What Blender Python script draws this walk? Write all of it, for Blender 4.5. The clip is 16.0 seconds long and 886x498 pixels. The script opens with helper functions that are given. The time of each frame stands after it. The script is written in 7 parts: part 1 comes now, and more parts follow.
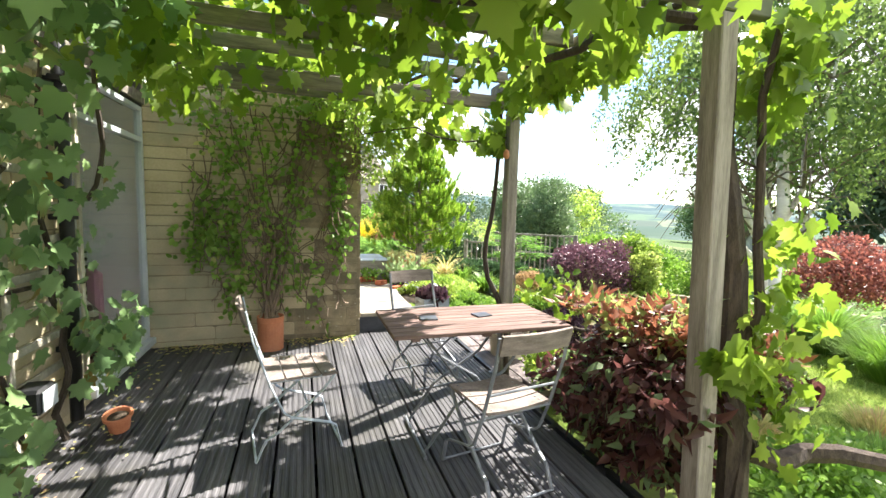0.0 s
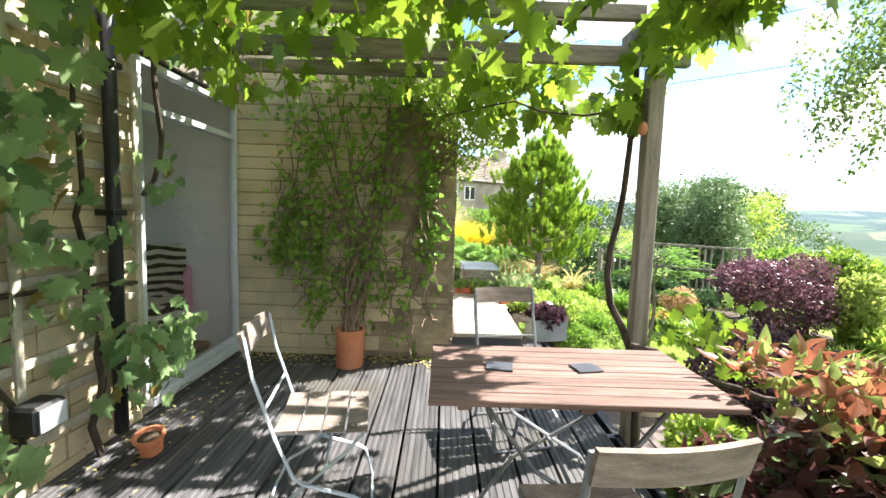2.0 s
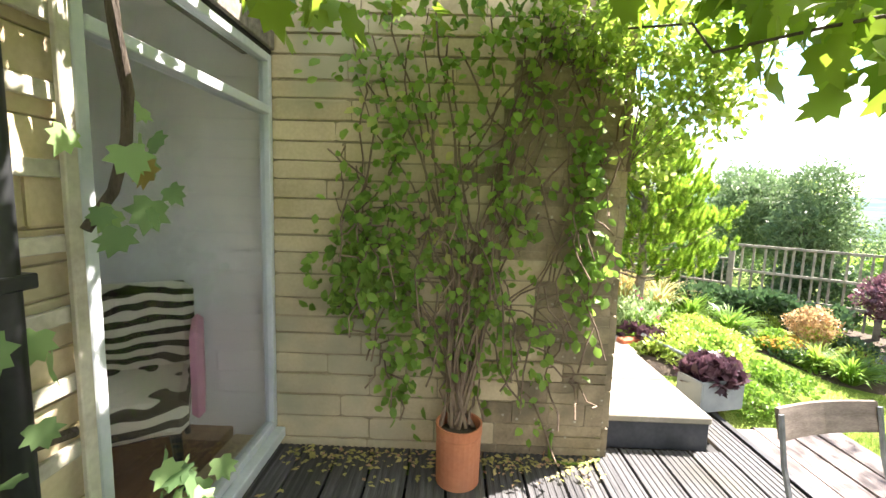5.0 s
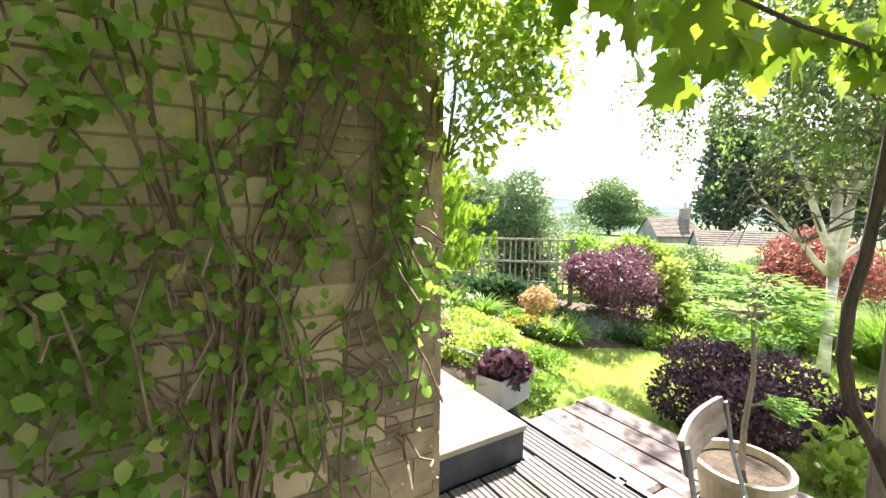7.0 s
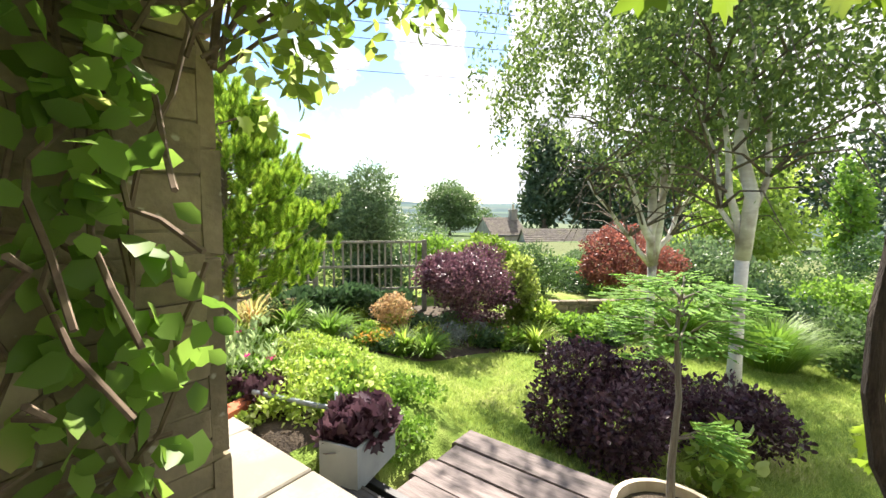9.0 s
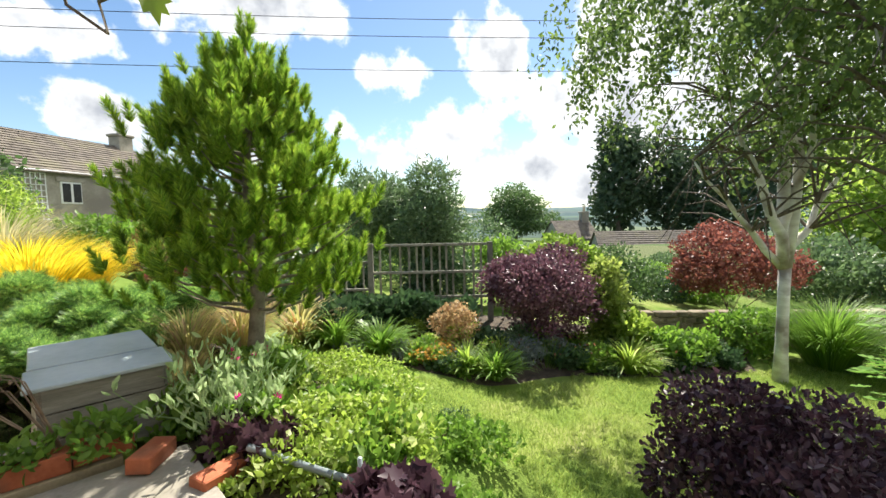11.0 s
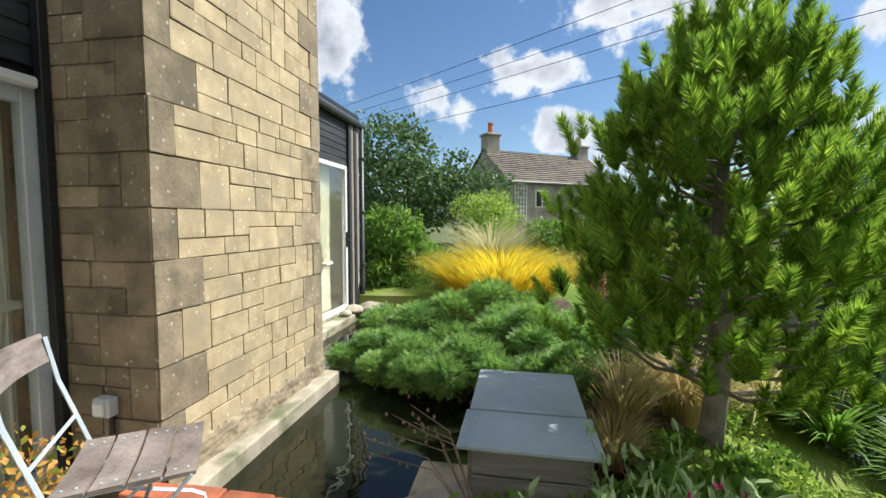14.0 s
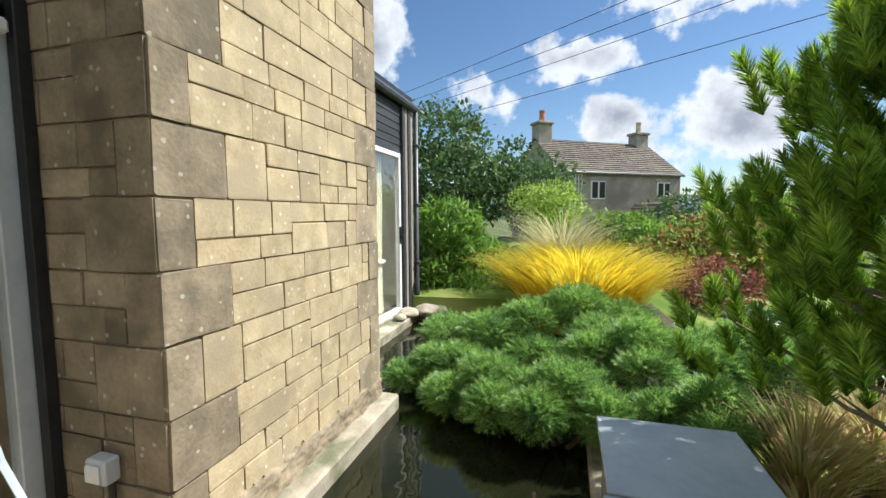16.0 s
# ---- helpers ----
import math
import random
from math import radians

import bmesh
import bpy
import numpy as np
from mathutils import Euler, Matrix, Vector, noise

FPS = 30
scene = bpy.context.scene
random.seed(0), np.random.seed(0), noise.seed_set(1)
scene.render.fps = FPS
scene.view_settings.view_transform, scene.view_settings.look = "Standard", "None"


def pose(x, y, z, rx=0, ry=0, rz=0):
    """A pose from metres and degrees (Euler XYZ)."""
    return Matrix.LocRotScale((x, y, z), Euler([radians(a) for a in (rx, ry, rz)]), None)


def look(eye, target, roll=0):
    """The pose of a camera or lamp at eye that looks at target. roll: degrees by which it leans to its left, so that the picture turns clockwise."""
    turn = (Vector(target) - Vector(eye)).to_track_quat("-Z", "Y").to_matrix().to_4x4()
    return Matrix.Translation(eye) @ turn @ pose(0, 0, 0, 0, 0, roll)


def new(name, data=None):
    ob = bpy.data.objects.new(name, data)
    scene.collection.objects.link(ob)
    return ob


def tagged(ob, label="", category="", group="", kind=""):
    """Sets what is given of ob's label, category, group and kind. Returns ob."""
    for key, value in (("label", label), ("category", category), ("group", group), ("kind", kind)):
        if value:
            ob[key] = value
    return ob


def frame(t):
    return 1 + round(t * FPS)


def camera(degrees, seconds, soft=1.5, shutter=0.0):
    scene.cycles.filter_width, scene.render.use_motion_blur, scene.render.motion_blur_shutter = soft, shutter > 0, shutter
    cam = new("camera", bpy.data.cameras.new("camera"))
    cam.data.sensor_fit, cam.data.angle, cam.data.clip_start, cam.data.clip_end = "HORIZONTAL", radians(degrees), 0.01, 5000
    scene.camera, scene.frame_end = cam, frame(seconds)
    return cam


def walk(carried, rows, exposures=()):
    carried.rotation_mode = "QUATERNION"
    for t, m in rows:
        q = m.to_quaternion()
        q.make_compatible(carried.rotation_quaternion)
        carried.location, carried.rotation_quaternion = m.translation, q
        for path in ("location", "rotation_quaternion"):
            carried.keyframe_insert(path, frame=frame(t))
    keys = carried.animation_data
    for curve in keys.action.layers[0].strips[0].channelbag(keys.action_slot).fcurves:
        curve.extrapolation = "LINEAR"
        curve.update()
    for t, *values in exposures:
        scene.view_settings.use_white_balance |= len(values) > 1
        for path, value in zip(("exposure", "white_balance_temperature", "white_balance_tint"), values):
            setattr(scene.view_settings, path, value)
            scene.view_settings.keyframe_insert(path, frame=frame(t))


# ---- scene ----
cam = camera(92.4, 16.0)
PATH = [
    (0, (0.978, 0.728, 1.427), (1.603, 2.618, 1.239), 1.6),
    (0.5, (1.174, 0.909, 1.417), (1.671, 2.838, 1.245), 1.8),
    (1, (1.302, 1.059, 1.396), (1.647, 3.022, 1.229), 2.0),
    (1.5, (1.436, 1.31, 1.389), (1.643, 3.294, 1.246), 1.9),
    (2, (1.462, 1.493, 1.38), (1.464, 3.485, 1.205), 1.8),
    (2.5, (1.438, 1.774, 1.386), (1.201, 3.751, 1.2), 1.8),
    (3, (1.359, 1.987, 1.368), (0.95, 3.936, 1.179), 2.1),
    (5.5, (0.482, 3.189, 1.548), (0.659, 5.165, 1.295), 1.6),
    (6, (0.456, 3.355, 1.531), (0.891, 5.289, 1.271), 1.4),
    (6.5, (0.493, 3.568, 1.506), (1.209, 5.422, 1.281), 1.0),
    (7, (0.529, 3.75, 1.514), (1.586, 5.435, 1.309), 0.8),
    (7.5, (0.629, 3.907, 1.496), (1.977, 5.372, 1.308), 0.8),
    (8, (0.759, 4.11, 1.502), (2.291, 5.382, 1.316), 0.5),
    (8.2, (0.804, 4.169, 1.501), (2.377, 5.388, 1.308), 1.0),
    (10.3, (1.671, 4.916, 1.307), (3.225, 6.164, 1.145), -1.6),
    (10.5, (1.705, 4.949, 1.31), (3.218, 6.246, 1.148), -1.4),
    (11, (1.826, 5.05, 1.29), (3.207, 6.489, 1.14), -1.2),
    (11.5, (1.953, 5.172, 1.283), (3.148, 6.77, 1.149), -1.1),
    (12, (2.027, 5.31, 1.317), (2.966, 7.07, 1.174), 0.0),
    (12.5, (2.072, 5.513, 1.34), (2.692, 7.409, 1.204), 0.3),
    (13, (2.04, 5.661, 1.341), (2.31, 7.639, 1.207), 0.4),
    (13.5, (2.013, 5.842, 1.394), (1.928, 7.835, 1.258), 0.3),
    (14, (1.985, 5.96, 1.494), (1.628, 7.923, 1.359), 0.1),
    (14.5, (1.917, 6.07, 1.491), (1.396, 7.996, 1.35), 0.1),
    (15, (1.789, 6.243, 1.5), (1.201, 8.149, 1.353), -0.1),
    (15.5, (1.698, 6.37, 1.493), (1.103, 8.272, 1.335), -0.2),
    (16, (1.602, 6.568, 1.489), (1.047, 8.482, 1.324), -0.3),
]
EXPO = ((0, 2.1, 6600, 12), (3, 2.15, 6650, 12), (5.5, 2.75, 6850, 16), (7, 2.5, 6900, 15), (8.2, 2.0, 7000, 13), (10.3, 1.25, 6800, 11), (11.5, 0.95, 6700, 8), (13, 0.55, 6350, 9), (16, 0.62, 6150, 9))
walk(cam, [(t, look(eye, target, roll)) for t, eye, target, roll in PATH], exposures=EXPO)

# ---- daylight ----
SUN_AZ, SUN_EL = radians(62), radians(50)      # azimuth from +y towards +x
sun = new("sun", bpy.data.lights.new("sun", "SUN"))
sun.data.energy, sun.data.angle, sun.data.color = 4.9, radians(0.6), (1.0, 0.95, 0.87)
sdir = Vector((math.sin(SUN_AZ) * math.cos(SUN_EL), math.cos(SUN_AZ) * math.cos(SUN_EL), math.sin(SUN_EL)))
sun.matrix_world = look(sdir * 60, (0, 0, 0))

world = bpy.data.worlds.new("sky")
scene.world = world
world.use_nodes = True
wn, wl = world.node_tree.nodes, world.node_tree.links
wn.clear()
sky = wn.new("ShaderNodeTexSky")
sky.sky_type, sky.sun_disc, sky.sun_elevation, sky.sun_rotation = "NISHITA", False, SUN_EL, SUN_AZ
sky.air_density, sky.dust_density, sky.ozone_density = 1.0, 0.25, 1.6
geo = wn.new("ShaderNodeTexCoord")
sep = wn.new("ShaderNodeSeparateXYZ")
wl.new(geo.outputs["Generated"], sep.inputs[0])


def wmath(op, a, b=None, c=None):
    n = wn.new("ShaderNodeMath")
    n.operation = op
    for i, v in enumerate((a, b, c)):
        if v is None:
            continue
        if isinstance(v, (int, float)):
            n.inputs[i].default_value = v
        else:
            wl.new(v, n.inputs[i])
    return n.outputs[0]


def wvec(op, a, b):
    n = wn.new("ShaderNodeVectorMath")
    n.operation = op
    for i, v in enumerate((a, b)):
        if isinstance(v, tuple):
            n.inputs[i].default_value = v
        elif v is not None:
            wl.new(v, n.inputs[i])
    return n


# single cumulus heaps: direction, half width, half height
CLOUDS = (((-0.015, 0.948, 0.318), 0.13, 0.055), ((-0.20, 0.943, 0.262), 0.085, 0.05), ((-0.40, 0.84, 0.36), 0.09, 0.12), ((0.105, 0.973, 0.205), 0.10, 0.045),
          ((0.302, 0.94, 0.165), 0.15, 0.09), ((0.29, 0.865, 0.42), 0.25, 0.085), ((0.593, 0.748, 0.31), 0.085, 0.065), ((0.74, 0.58, 0.34), 0.08, 0.07),
          ((0.70, 0.69, 0.18), 0.17, 0.07), ((0.82, 0.56, 0.11), 0.18, 0.07), ((0.50, 0.842, 0.20), 0.035, 0.028), ((0.83, 0.50, 0.25), 0.13, 0.09), ((-0.75, 0.5, 0.40), 0.2, 0.12))
cl = wn.new("ShaderNodeTexNoise")
cl.inputs["Scale"].default_value, cl.inputs["Detail"].default_value, cl.inputs["Roughness"].default_value = 9, 9, 0.58
wl.new(geo.outputs["Generated"], cl.inputs["Vector"])
heapn = wmath("SUBTRACT", cl.outputs[0], 0.5)
veil = wvec("DOT_PRODUCT", geo.outputs["Generated"], (0.53, -0.848, 0.0)).outputs["Value"]
dens = wmath("SUBTRACT", wmath("MINIMUM", wmath("MULTIPLY", veil, 6.0), 0.62), 0.12)
for c, rw, rh in CLOUDS:
    off = wvec("MULTIPLY", wvec("SUBTRACT", geo.outputs["Generated"], c).outputs[0], (1 / rw, 1 / rw, 1 / rh))
    size = min(1.5, 0.45 + 5 * rh)
    far = wvec("LENGTH", off.outputs[0], None).outputs["Value"]
    dens = wmath("MAXIMUM", dens, wmath("MULTIPLY_ADD", far, -size, size * 0.95))
dens = wmath("MULTIPLY_ADD", heapn, 2.9, dens)
cr = wn.new("ShaderNodeMapRange")
cr.interpolation_type = "SMOOTHSTEP"
cr.inputs["From Min"].default_value, cr.inputs["From Max"].default_value = -0.06, 0.30
wl.new(dens, cr.inputs[0])
# bright sunlit rims, greyer thick undersides
low = wn.new("ShaderNodeTexNoise")
low.inputs["Scale"].default_value, low.inputs["Detail"].default_value = 14, 5
wl.new(wvec("ADD", geo.outputs["Generated"], (0.02, 0.01, 0.05)).outputs[0], low.inputs["Vector"])
sh = wn.new("ShaderNodeValToRGB")
sh.color_ramp.elements[0].position, sh.color_ramp.elements[1].position = 0.36, 0.86
sh.color_ramp.elements[0].color, sh.color_ramp.elements[1].color = (5.6, 5.75, 6.0, 1), (2.5, 2.7, 3.1, 1)
wl.new(wmath("ADD", wmath("MULTIPLY", dens, 0.55), wmath("MULTIPLY_ADD", low.outputs[0], 0.9, -0.22)), sh.inputs[0])
deep = wn.new("ShaderNodeHueSaturation")
deep.inputs["Saturation"].default_value, deep.inputs["Value"].default_value = 1.12, 0.74
wl.new(sky.outputs[0], deep.inputs["Color"])
mix = wn.new("ShaderNodeMix")
mix.data_type = "RGBA"
wl.new(cr.outputs[0], mix.inputs[0])
wl.new(deep.outputs[0], mix.inputs[6])
wl.new(sh.outputs[0], mix.inputs[7])
bg = wn.new("ShaderNodeBackground")
bg.inputs["Strength"].default_value = 0.112
wo = wn.new("ShaderNodeOutputWorld")
wl.new(mix.outputs[2], bg.inputs[0])
wl.new(bg.outputs[0], wo.inputs[0])


# ---- materials ----
def mat(name, c1, c2, rough=0.8, scale=6.0, fine=60.0, bump=0.3, dist=0.004, vary=0.0, metal=0.0, stretch=(1, 1, 1), c3=None, patch=1.2, spec=0.5, speck=None):
    """Two colours mixed by a coarse noise, a fine grain, a bump, wide patches of c3 and a change from piece to piece."""
    m = bpy.data.materials.new(name)
    m.use_nodes = True
    n, l = m.node_tree.nodes, m.node_tree.links
    b = n["Principled BSDF"]
    b.inputs["Roughness"].default_value, b.inputs["Metallic"].default_value = rough, metal
    b.inputs["Specular IOR Level"].default_value = spec
    tc = n.new("ShaderNodeNewGeometry")
    mp = n.new("ShaderNodeMapping")
    mp.inputs["Scale"].default_value = stretch
    l.new(tc.outputs["Position"], mp.inputs[0])
    a = n.new("ShaderNodeTexNoise")
    a.inputs["Scale"].default_value, a.inputs["Detail"].default_value = scale, 6
    l.new(mp.outputs[0], a.inputs["Vector"])
    f = n.new("ShaderNodeTexNoise")
    f.inputs["Scale"].default_value, f.inputs["Detail"].default_value = fine, 4
    l.new(mp.outputs[0], f.inputs["Vector"])
    s = n.new("ShaderNodeMath")
    s.operation = "MULTIPLY_ADD"
    s.inputs[1].default_value = 0.45
    l.new(f.outputs[0], s.inputs[0])
    l.new(a.outputs[0], s.inputs[2])
    r = n.new("ShaderNodeMapRange")
    r.inputs["From Min"].default_value, r.inputs["From Max"].default_value = 0.5, 0.95
    l.new(s.outputs[0], r.inputs[0])
    x = n.new("ShaderNodeMix")
    x.data_type = "RGBA"
    x.inputs[6].default_value, x.inputs[7].default_value = (*c1, 1), (*c2, 1)
    l.new(r.outputs[0], x.inputs[0])
    out = x.outputs[2]
    if c3:
        p = n.new("ShaderNodeTexNoise")
        p.inputs["Scale"].default_value, p.inputs["Detail"].default_value = patch, 5
        l.new(tc.outputs["Position"], p.inputs["Vector"])
        q = n.new("ShaderNodeMapRange")
        q.inputs["From Min"].default_value, q.inputs["From Max"].default_value = 0.50, 0.66
        l.new(p.outputs[0], q.inputs[0])
        y = n.new("ShaderNodeMix")
        y.data_type = "RGBA"
        y.inputs[7].default_value = (*c3, 1)
        l.new(q.outputs[0], y.inputs[0])
        l.new(out, y.inputs[6])
        out = y.outputs[2]
    if speck:
        v = n.new("ShaderNodeTexVoronoi")
        v.inputs["Scale"].default_value = 16
        l.new(tc.outputs["Position"], v.inputs["Vector"])
        k = n.new("ShaderNodeMath")
        k.operation = "MULTIPLY_ADD"
        k.inputs[1].default_value = -0.25
        l.new(f.outputs[0], k.inputs[0])
        l.new(v.outputs["Distance"], k.inputs[2])
        e = n.new("ShaderNodeMapRange")
        e.inputs["From Min"].default_value, e.inputs["From Max"].default_value = -0.02, 0.03
        e.inputs["To Min"].default_value, e.inputs["To Max"].default_value = 0.8, 0.0
        l.new(k.outputs[0], e.inputs[0])
        z = n.new("ShaderNodeMix")
        z.data_type = "RGBA"
        z.inputs[7].default_value = (*speck, 1)
        l.new(e.outputs[0], z.inputs[0])
        l.new(out, z.inputs[6])
        out = z.outputs[2]
    if vary:
        o = n.new("ShaderNodeObjectInfo")
        h = n.new("ShaderNodeHueSaturation")
        w = n.new("ShaderNodeMapRange")
        w.inputs["To Min"].default_value, w.inputs["To Max"].default_value = 1 - vary, 1 + vary
        l.new(o.outputs["Random"], w.inputs[0])
        l.new(w.outputs[0], h.inputs["Value"])
        l.new(out, h.inputs["Color"])
        out = h.outputs[0]
    l.new(out, b.inputs["Base Color"])
    if bump:
        u = n.new("ShaderNodeBump")
        u.inputs["Strength"].default_value, u.inputs["Distance"].default_value = bump, dist
        l.new(s.outputs[0], u.inputs["Height"])
        l.new(u.outputs[0], b.inputs["Normal"])
    return m


def leafmat(name, dark, light, glow=0.35, rough=0.45, third=None, amount=0.12, broad=0.8, spec=0.28, patch=2.2):
    """Leaves: a colour for each leaf, broad patches over the plant, and light that comes through."""
    m = bpy.data.materials.new(name)
    m.use_nodes = True
    n, l = m.node_tree.nodes, m.node_tree.links
    b = n["Principled BSDF"]
    b.inputs["Roughness"].default_value = rough
    b.inputs["Specular IOR Level"].default_value = spec
    g = n.new("ShaderNodeNewGeometry")
    p = n.new("ShaderNodeTexNoise")
    p.inputs["Scale"].default_value, p.inputs["Detail"].default_value = patch, 3
    l.new(g.outputs["Position"], p.inputs["Vector"])
    s = n.new("ShaderNodeMath")
    s.operation = "MULTIPLY_ADD"
    s.inputs[1].default_value = broad
    l.new(p.outputs[0], s.inputs[0])
    l.new(g.outputs["Random Per Island"], s.inputs[2])
    r = n.new("ShaderNodeMapRange")
    r.inputs["From Min"].default_value, r.inputs["From Max"].default_value = 0.3 * broad, 1.0 + 0.6 * broad
    l.new(s.outputs[0], r.inputs[0])
    ramp = n.new("ShaderNodeValToRGB")
    e = ramp.color_ramp.elements
    e[0].color, e[1].color = (*dark, 1), (*light, 1)
    if third:
        e[1].position = 1 - amount - 0.06
        k = e.new(1 - amount)
        k.color = (*third, 1)
    l.new(r.outputs[0], ramp.inputs[0])
    l.new(ramp.outputs[0], b.inputs["Base Color"])
    t = n.new("ShaderNodeBsdfTranslucent")
    h = n.new("ShaderNodeHueSaturation")
    h.inputs["Saturation"].default_value, h.inputs["Value"].default_value = 1.05, 1.9
    l.new(ramp.outputs[0], h.inputs["Color"])
    l.new(h.outputs[0], t.inputs[0])
    mx = n.new("ShaderNodeMixShader")
    mx.inputs[0].default_value = glow
    l.new(b.outputs[0], mx.inputs[1])
    l.new(t.outputs[0], mx.inputs[2])
    l.new(mx.outputs[0], n["Material Output"].inputs[0])
    return m


M_DECK = mat("deck_wood", (0.035, 0.036, 0.041), (0.13, 0.128, 0.135), 0.62, 3.0, 40, 0.5, 0.003, 0.22, stretch=(9, 0.5, 9), c3=(0.07, 0.068, 0.06), spec=0.3)
M_SLEEPER = mat("sleeper_wood", (0.07, 0.058, 0.056), (0.25, 0.205, 0.195), 0.85, 4.0, 30, 0.8, 0.006, 0.2, stretch=(5, 0.6, 5))
M_GREYWOOD = mat("grey_timber", (0.15, 0.13, 0.11), (0.36, 0.32, 0.28), 0.8, 5, 40, 0.5, 0.003, 0.12, stretch=(5, 5, 0.5))
M_BEAM = mat("beam_timber", (0.10, 0.09, 0.075), (0.30, 0.27, 0.22), 0.85, 5, 35, 0.6, 0.004, 0.15, stretch=(0.5, 5, 5), c3=(0.10, 0.12, 0.06))
M_FENCE = mat("fence_timber", (0.16, 0.155, 0.125), (0.36, 0.34, 0.28), 0.85, 6, 40, 0.4, 0.003, 0.2)
M_STONE = mat("limestone", (0.36, 0.28, 0.165), (0.54, 0.44, 0.275), 0.9, 9, 70, 0.7, 0.006, 0.13, c3=(0.38, 0.31, 0.20), patch=3.5, speck=(0.62, 0.57, 0.45))
M_QUOIN = mat("weathered_limestone", (0.20, 0.16, 0.105), (0.37, 0.30, 0.20), 0.92, 7, 55, 0.9, 0.008, 0.28, c3=(0.18, 0.15, 0.10), patch=5.0, speck=(0.52, 0.49, 0.41))
M_RENDER = mat("pale_block", (0.47, 0.38, 0.24), (0.66, 0.555, 0.38), 0.9, 3, 50, 0.4, 0.004, 0.08, c3=(0.36, 0.34, 0.24))
M_MORTAR = mat("mortar", (0.22, 0.185, 0.12), (0.38, 0.32, 0.22), 0.95, 8, 80, 0.6, 0.004)
M_CONCRETE = mat("paving_concrete", (0.22, 0.20, 0.17), (0.41, 0.38, 0.33), 0.9, 3, 60, 0.5, 0.003, 0.08, c3=(0.26, 0.24, 0.19), patch=2.5)
M_WORN = mat("worn_render", (0.22, 0.175, 0.115), (0.40, 0.325, 0.22), 0.92, 9, 70, 0.8, 0.006, c3=(0.17, 0.14, 0.095), patch=5)
M_LEDGE = mat("ledge_concrete", (0.30, 0.26, 0.19), (0.50, 0.45, 0.35), 0.92, 6, 60, 0.7, 0.006, c3=(0.15, 0.16, 0.09), patch=4)
M_BRICK = mat("red_brick", (0.34, 0.085, 0.035), (0.52, 0.16, 0.075), 0.85, 8, 60, 0.6, 0.004, 0.2, c3=(0.16, 0.07, 0.045), patch=4)
M_TERRA = mat("terracotta", (0.48, 0.16, 0.07), (0.62, 0.25, 0.13), 0.75, 5, 50, 0.2, 0.002, 0.1, c3=(0.36, 0.17, 0.11))
M_CERAMIC = mat("glazed_cream", (0.45, 0.38, 0.26), (0.6, 0.52, 0.4), 0.45, 5, 30, 0.1)
M_SOIL = mat("soil", (0.025, 0.018, 0.012), (0.10, 0.075, 0.05), 0.95, 8, 60, 1.0, 0.02)
M_LID = mat("zinc_sheet", (0.29, 0.35, 0.38), (0.41, 0.47, 0.50), 0.42, 3, 25, 0.1, 0.002, metal=0.0, c3=(0.19, 0.23, 0.25))
M_ZINC = mat("weathered_zinc", (0.14, 0.18, 0.20), (0.24, 0.29, 0.32), 0.5, 5, 30, 0.1, 0.002, metal=0.0, c3=(0.30, 0.34, 0.36))
M_BOXWOOD = mat("box_board", (0.17, 0.16, 0.14), (0.34, 0.32, 0.28), 0.85, 5, 45, 0.5, 0.003, 0.12, stretch=(0.6, 0.6, 6))
M_CLAD = mat("black_boarding", (0.012, 0.014, 0.017), (0.04, 0.045, 0.05), 0.6, 6, 40, 0.3, 0.002, 0.2, stretch=(5, 0.5, 5))
M_ALU = mat("aluminium_frame", (0.50, 0.55, 0.60), (0.62, 0.66, 0.70), 0.4, 5, 40, 0.05, 0.001, metal=0.1)
M_WHITE = mat("white_frame", (0.74, 0.75, 0.76), (0.82, 0.83, 0.84), 0.35, 5, 40, 0.03, 0.001)
M_WALLIN = mat("room_plaster", (0.66, 0.66, 0.67), (0.76, 0.76, 0.77), 0.9, 3, 30, 0.05, 0.001)
M_FLOORIN = mat("room_boards", (0.22, 0.11, 0.05), (0.38, 0.21, 0.11), 0.5, 3, 30, 0.1, 0.001, stretch=(6, 0.6, 1))
M_BLACK = mat("black_plastic", (0.008, 0.009, 0.011), (0.025, 0.027, 0.03), 0.45, 5, 40, 0.05, 0.001)
M_CHAIRW = mat("seat_wood", (0.135, 0.11, 0.097), (0.32, 0.272, 0.243), 0.85, 4, 40, 0.3, 0.002, 0.12, stretch=(2, 2, 8), spec=0.2)
M_TABLEW = mat("table_wood", (0.11, 0.072, 0.062), (0.25, 0.175, 0.155), 0.8, 4, 45, 0.3, 0.002, 0.12, stretch=(0.7, 9, 9), spec=0.15)
M_STEEL = mat("pale_blue_steel", (0.42, 0.49, 0.57), (0.60, 0.67, 0.74), 0.45, 8, 60, 0.1, 0.001, metal=0.2)
M_DARKSTEEL = mat("grey_steel", (0.12, 0.13, 0.15), (0.26, 0.28, 0.30), 0.45, 8, 60, 0.1, 0.001, metal=0.3)
M_BIRCHB = mat("birch_bark", (0.62, 0.58, 0.52), (0.80, 0.77, 0.72), 0.8, 3, 14, 0.4, 0.004, stretch=(1.5, 1.5, 9), c3=(0.30, 0.25, 0.21), patch=3.0)
M_BARK = mat("bark", (0.06, 0.045, 0.035), (0.20, 0.16, 0.12), 0.95, 7, 50, 1.0, 0.012, stretch=(3, 3, 0.8))
M_PINEBARK = mat("pine_bark", (0.16, 0.13, 0.10), (0.36, 0.31, 0.26), 0.95, 8, 50, 0.9, 0.01)
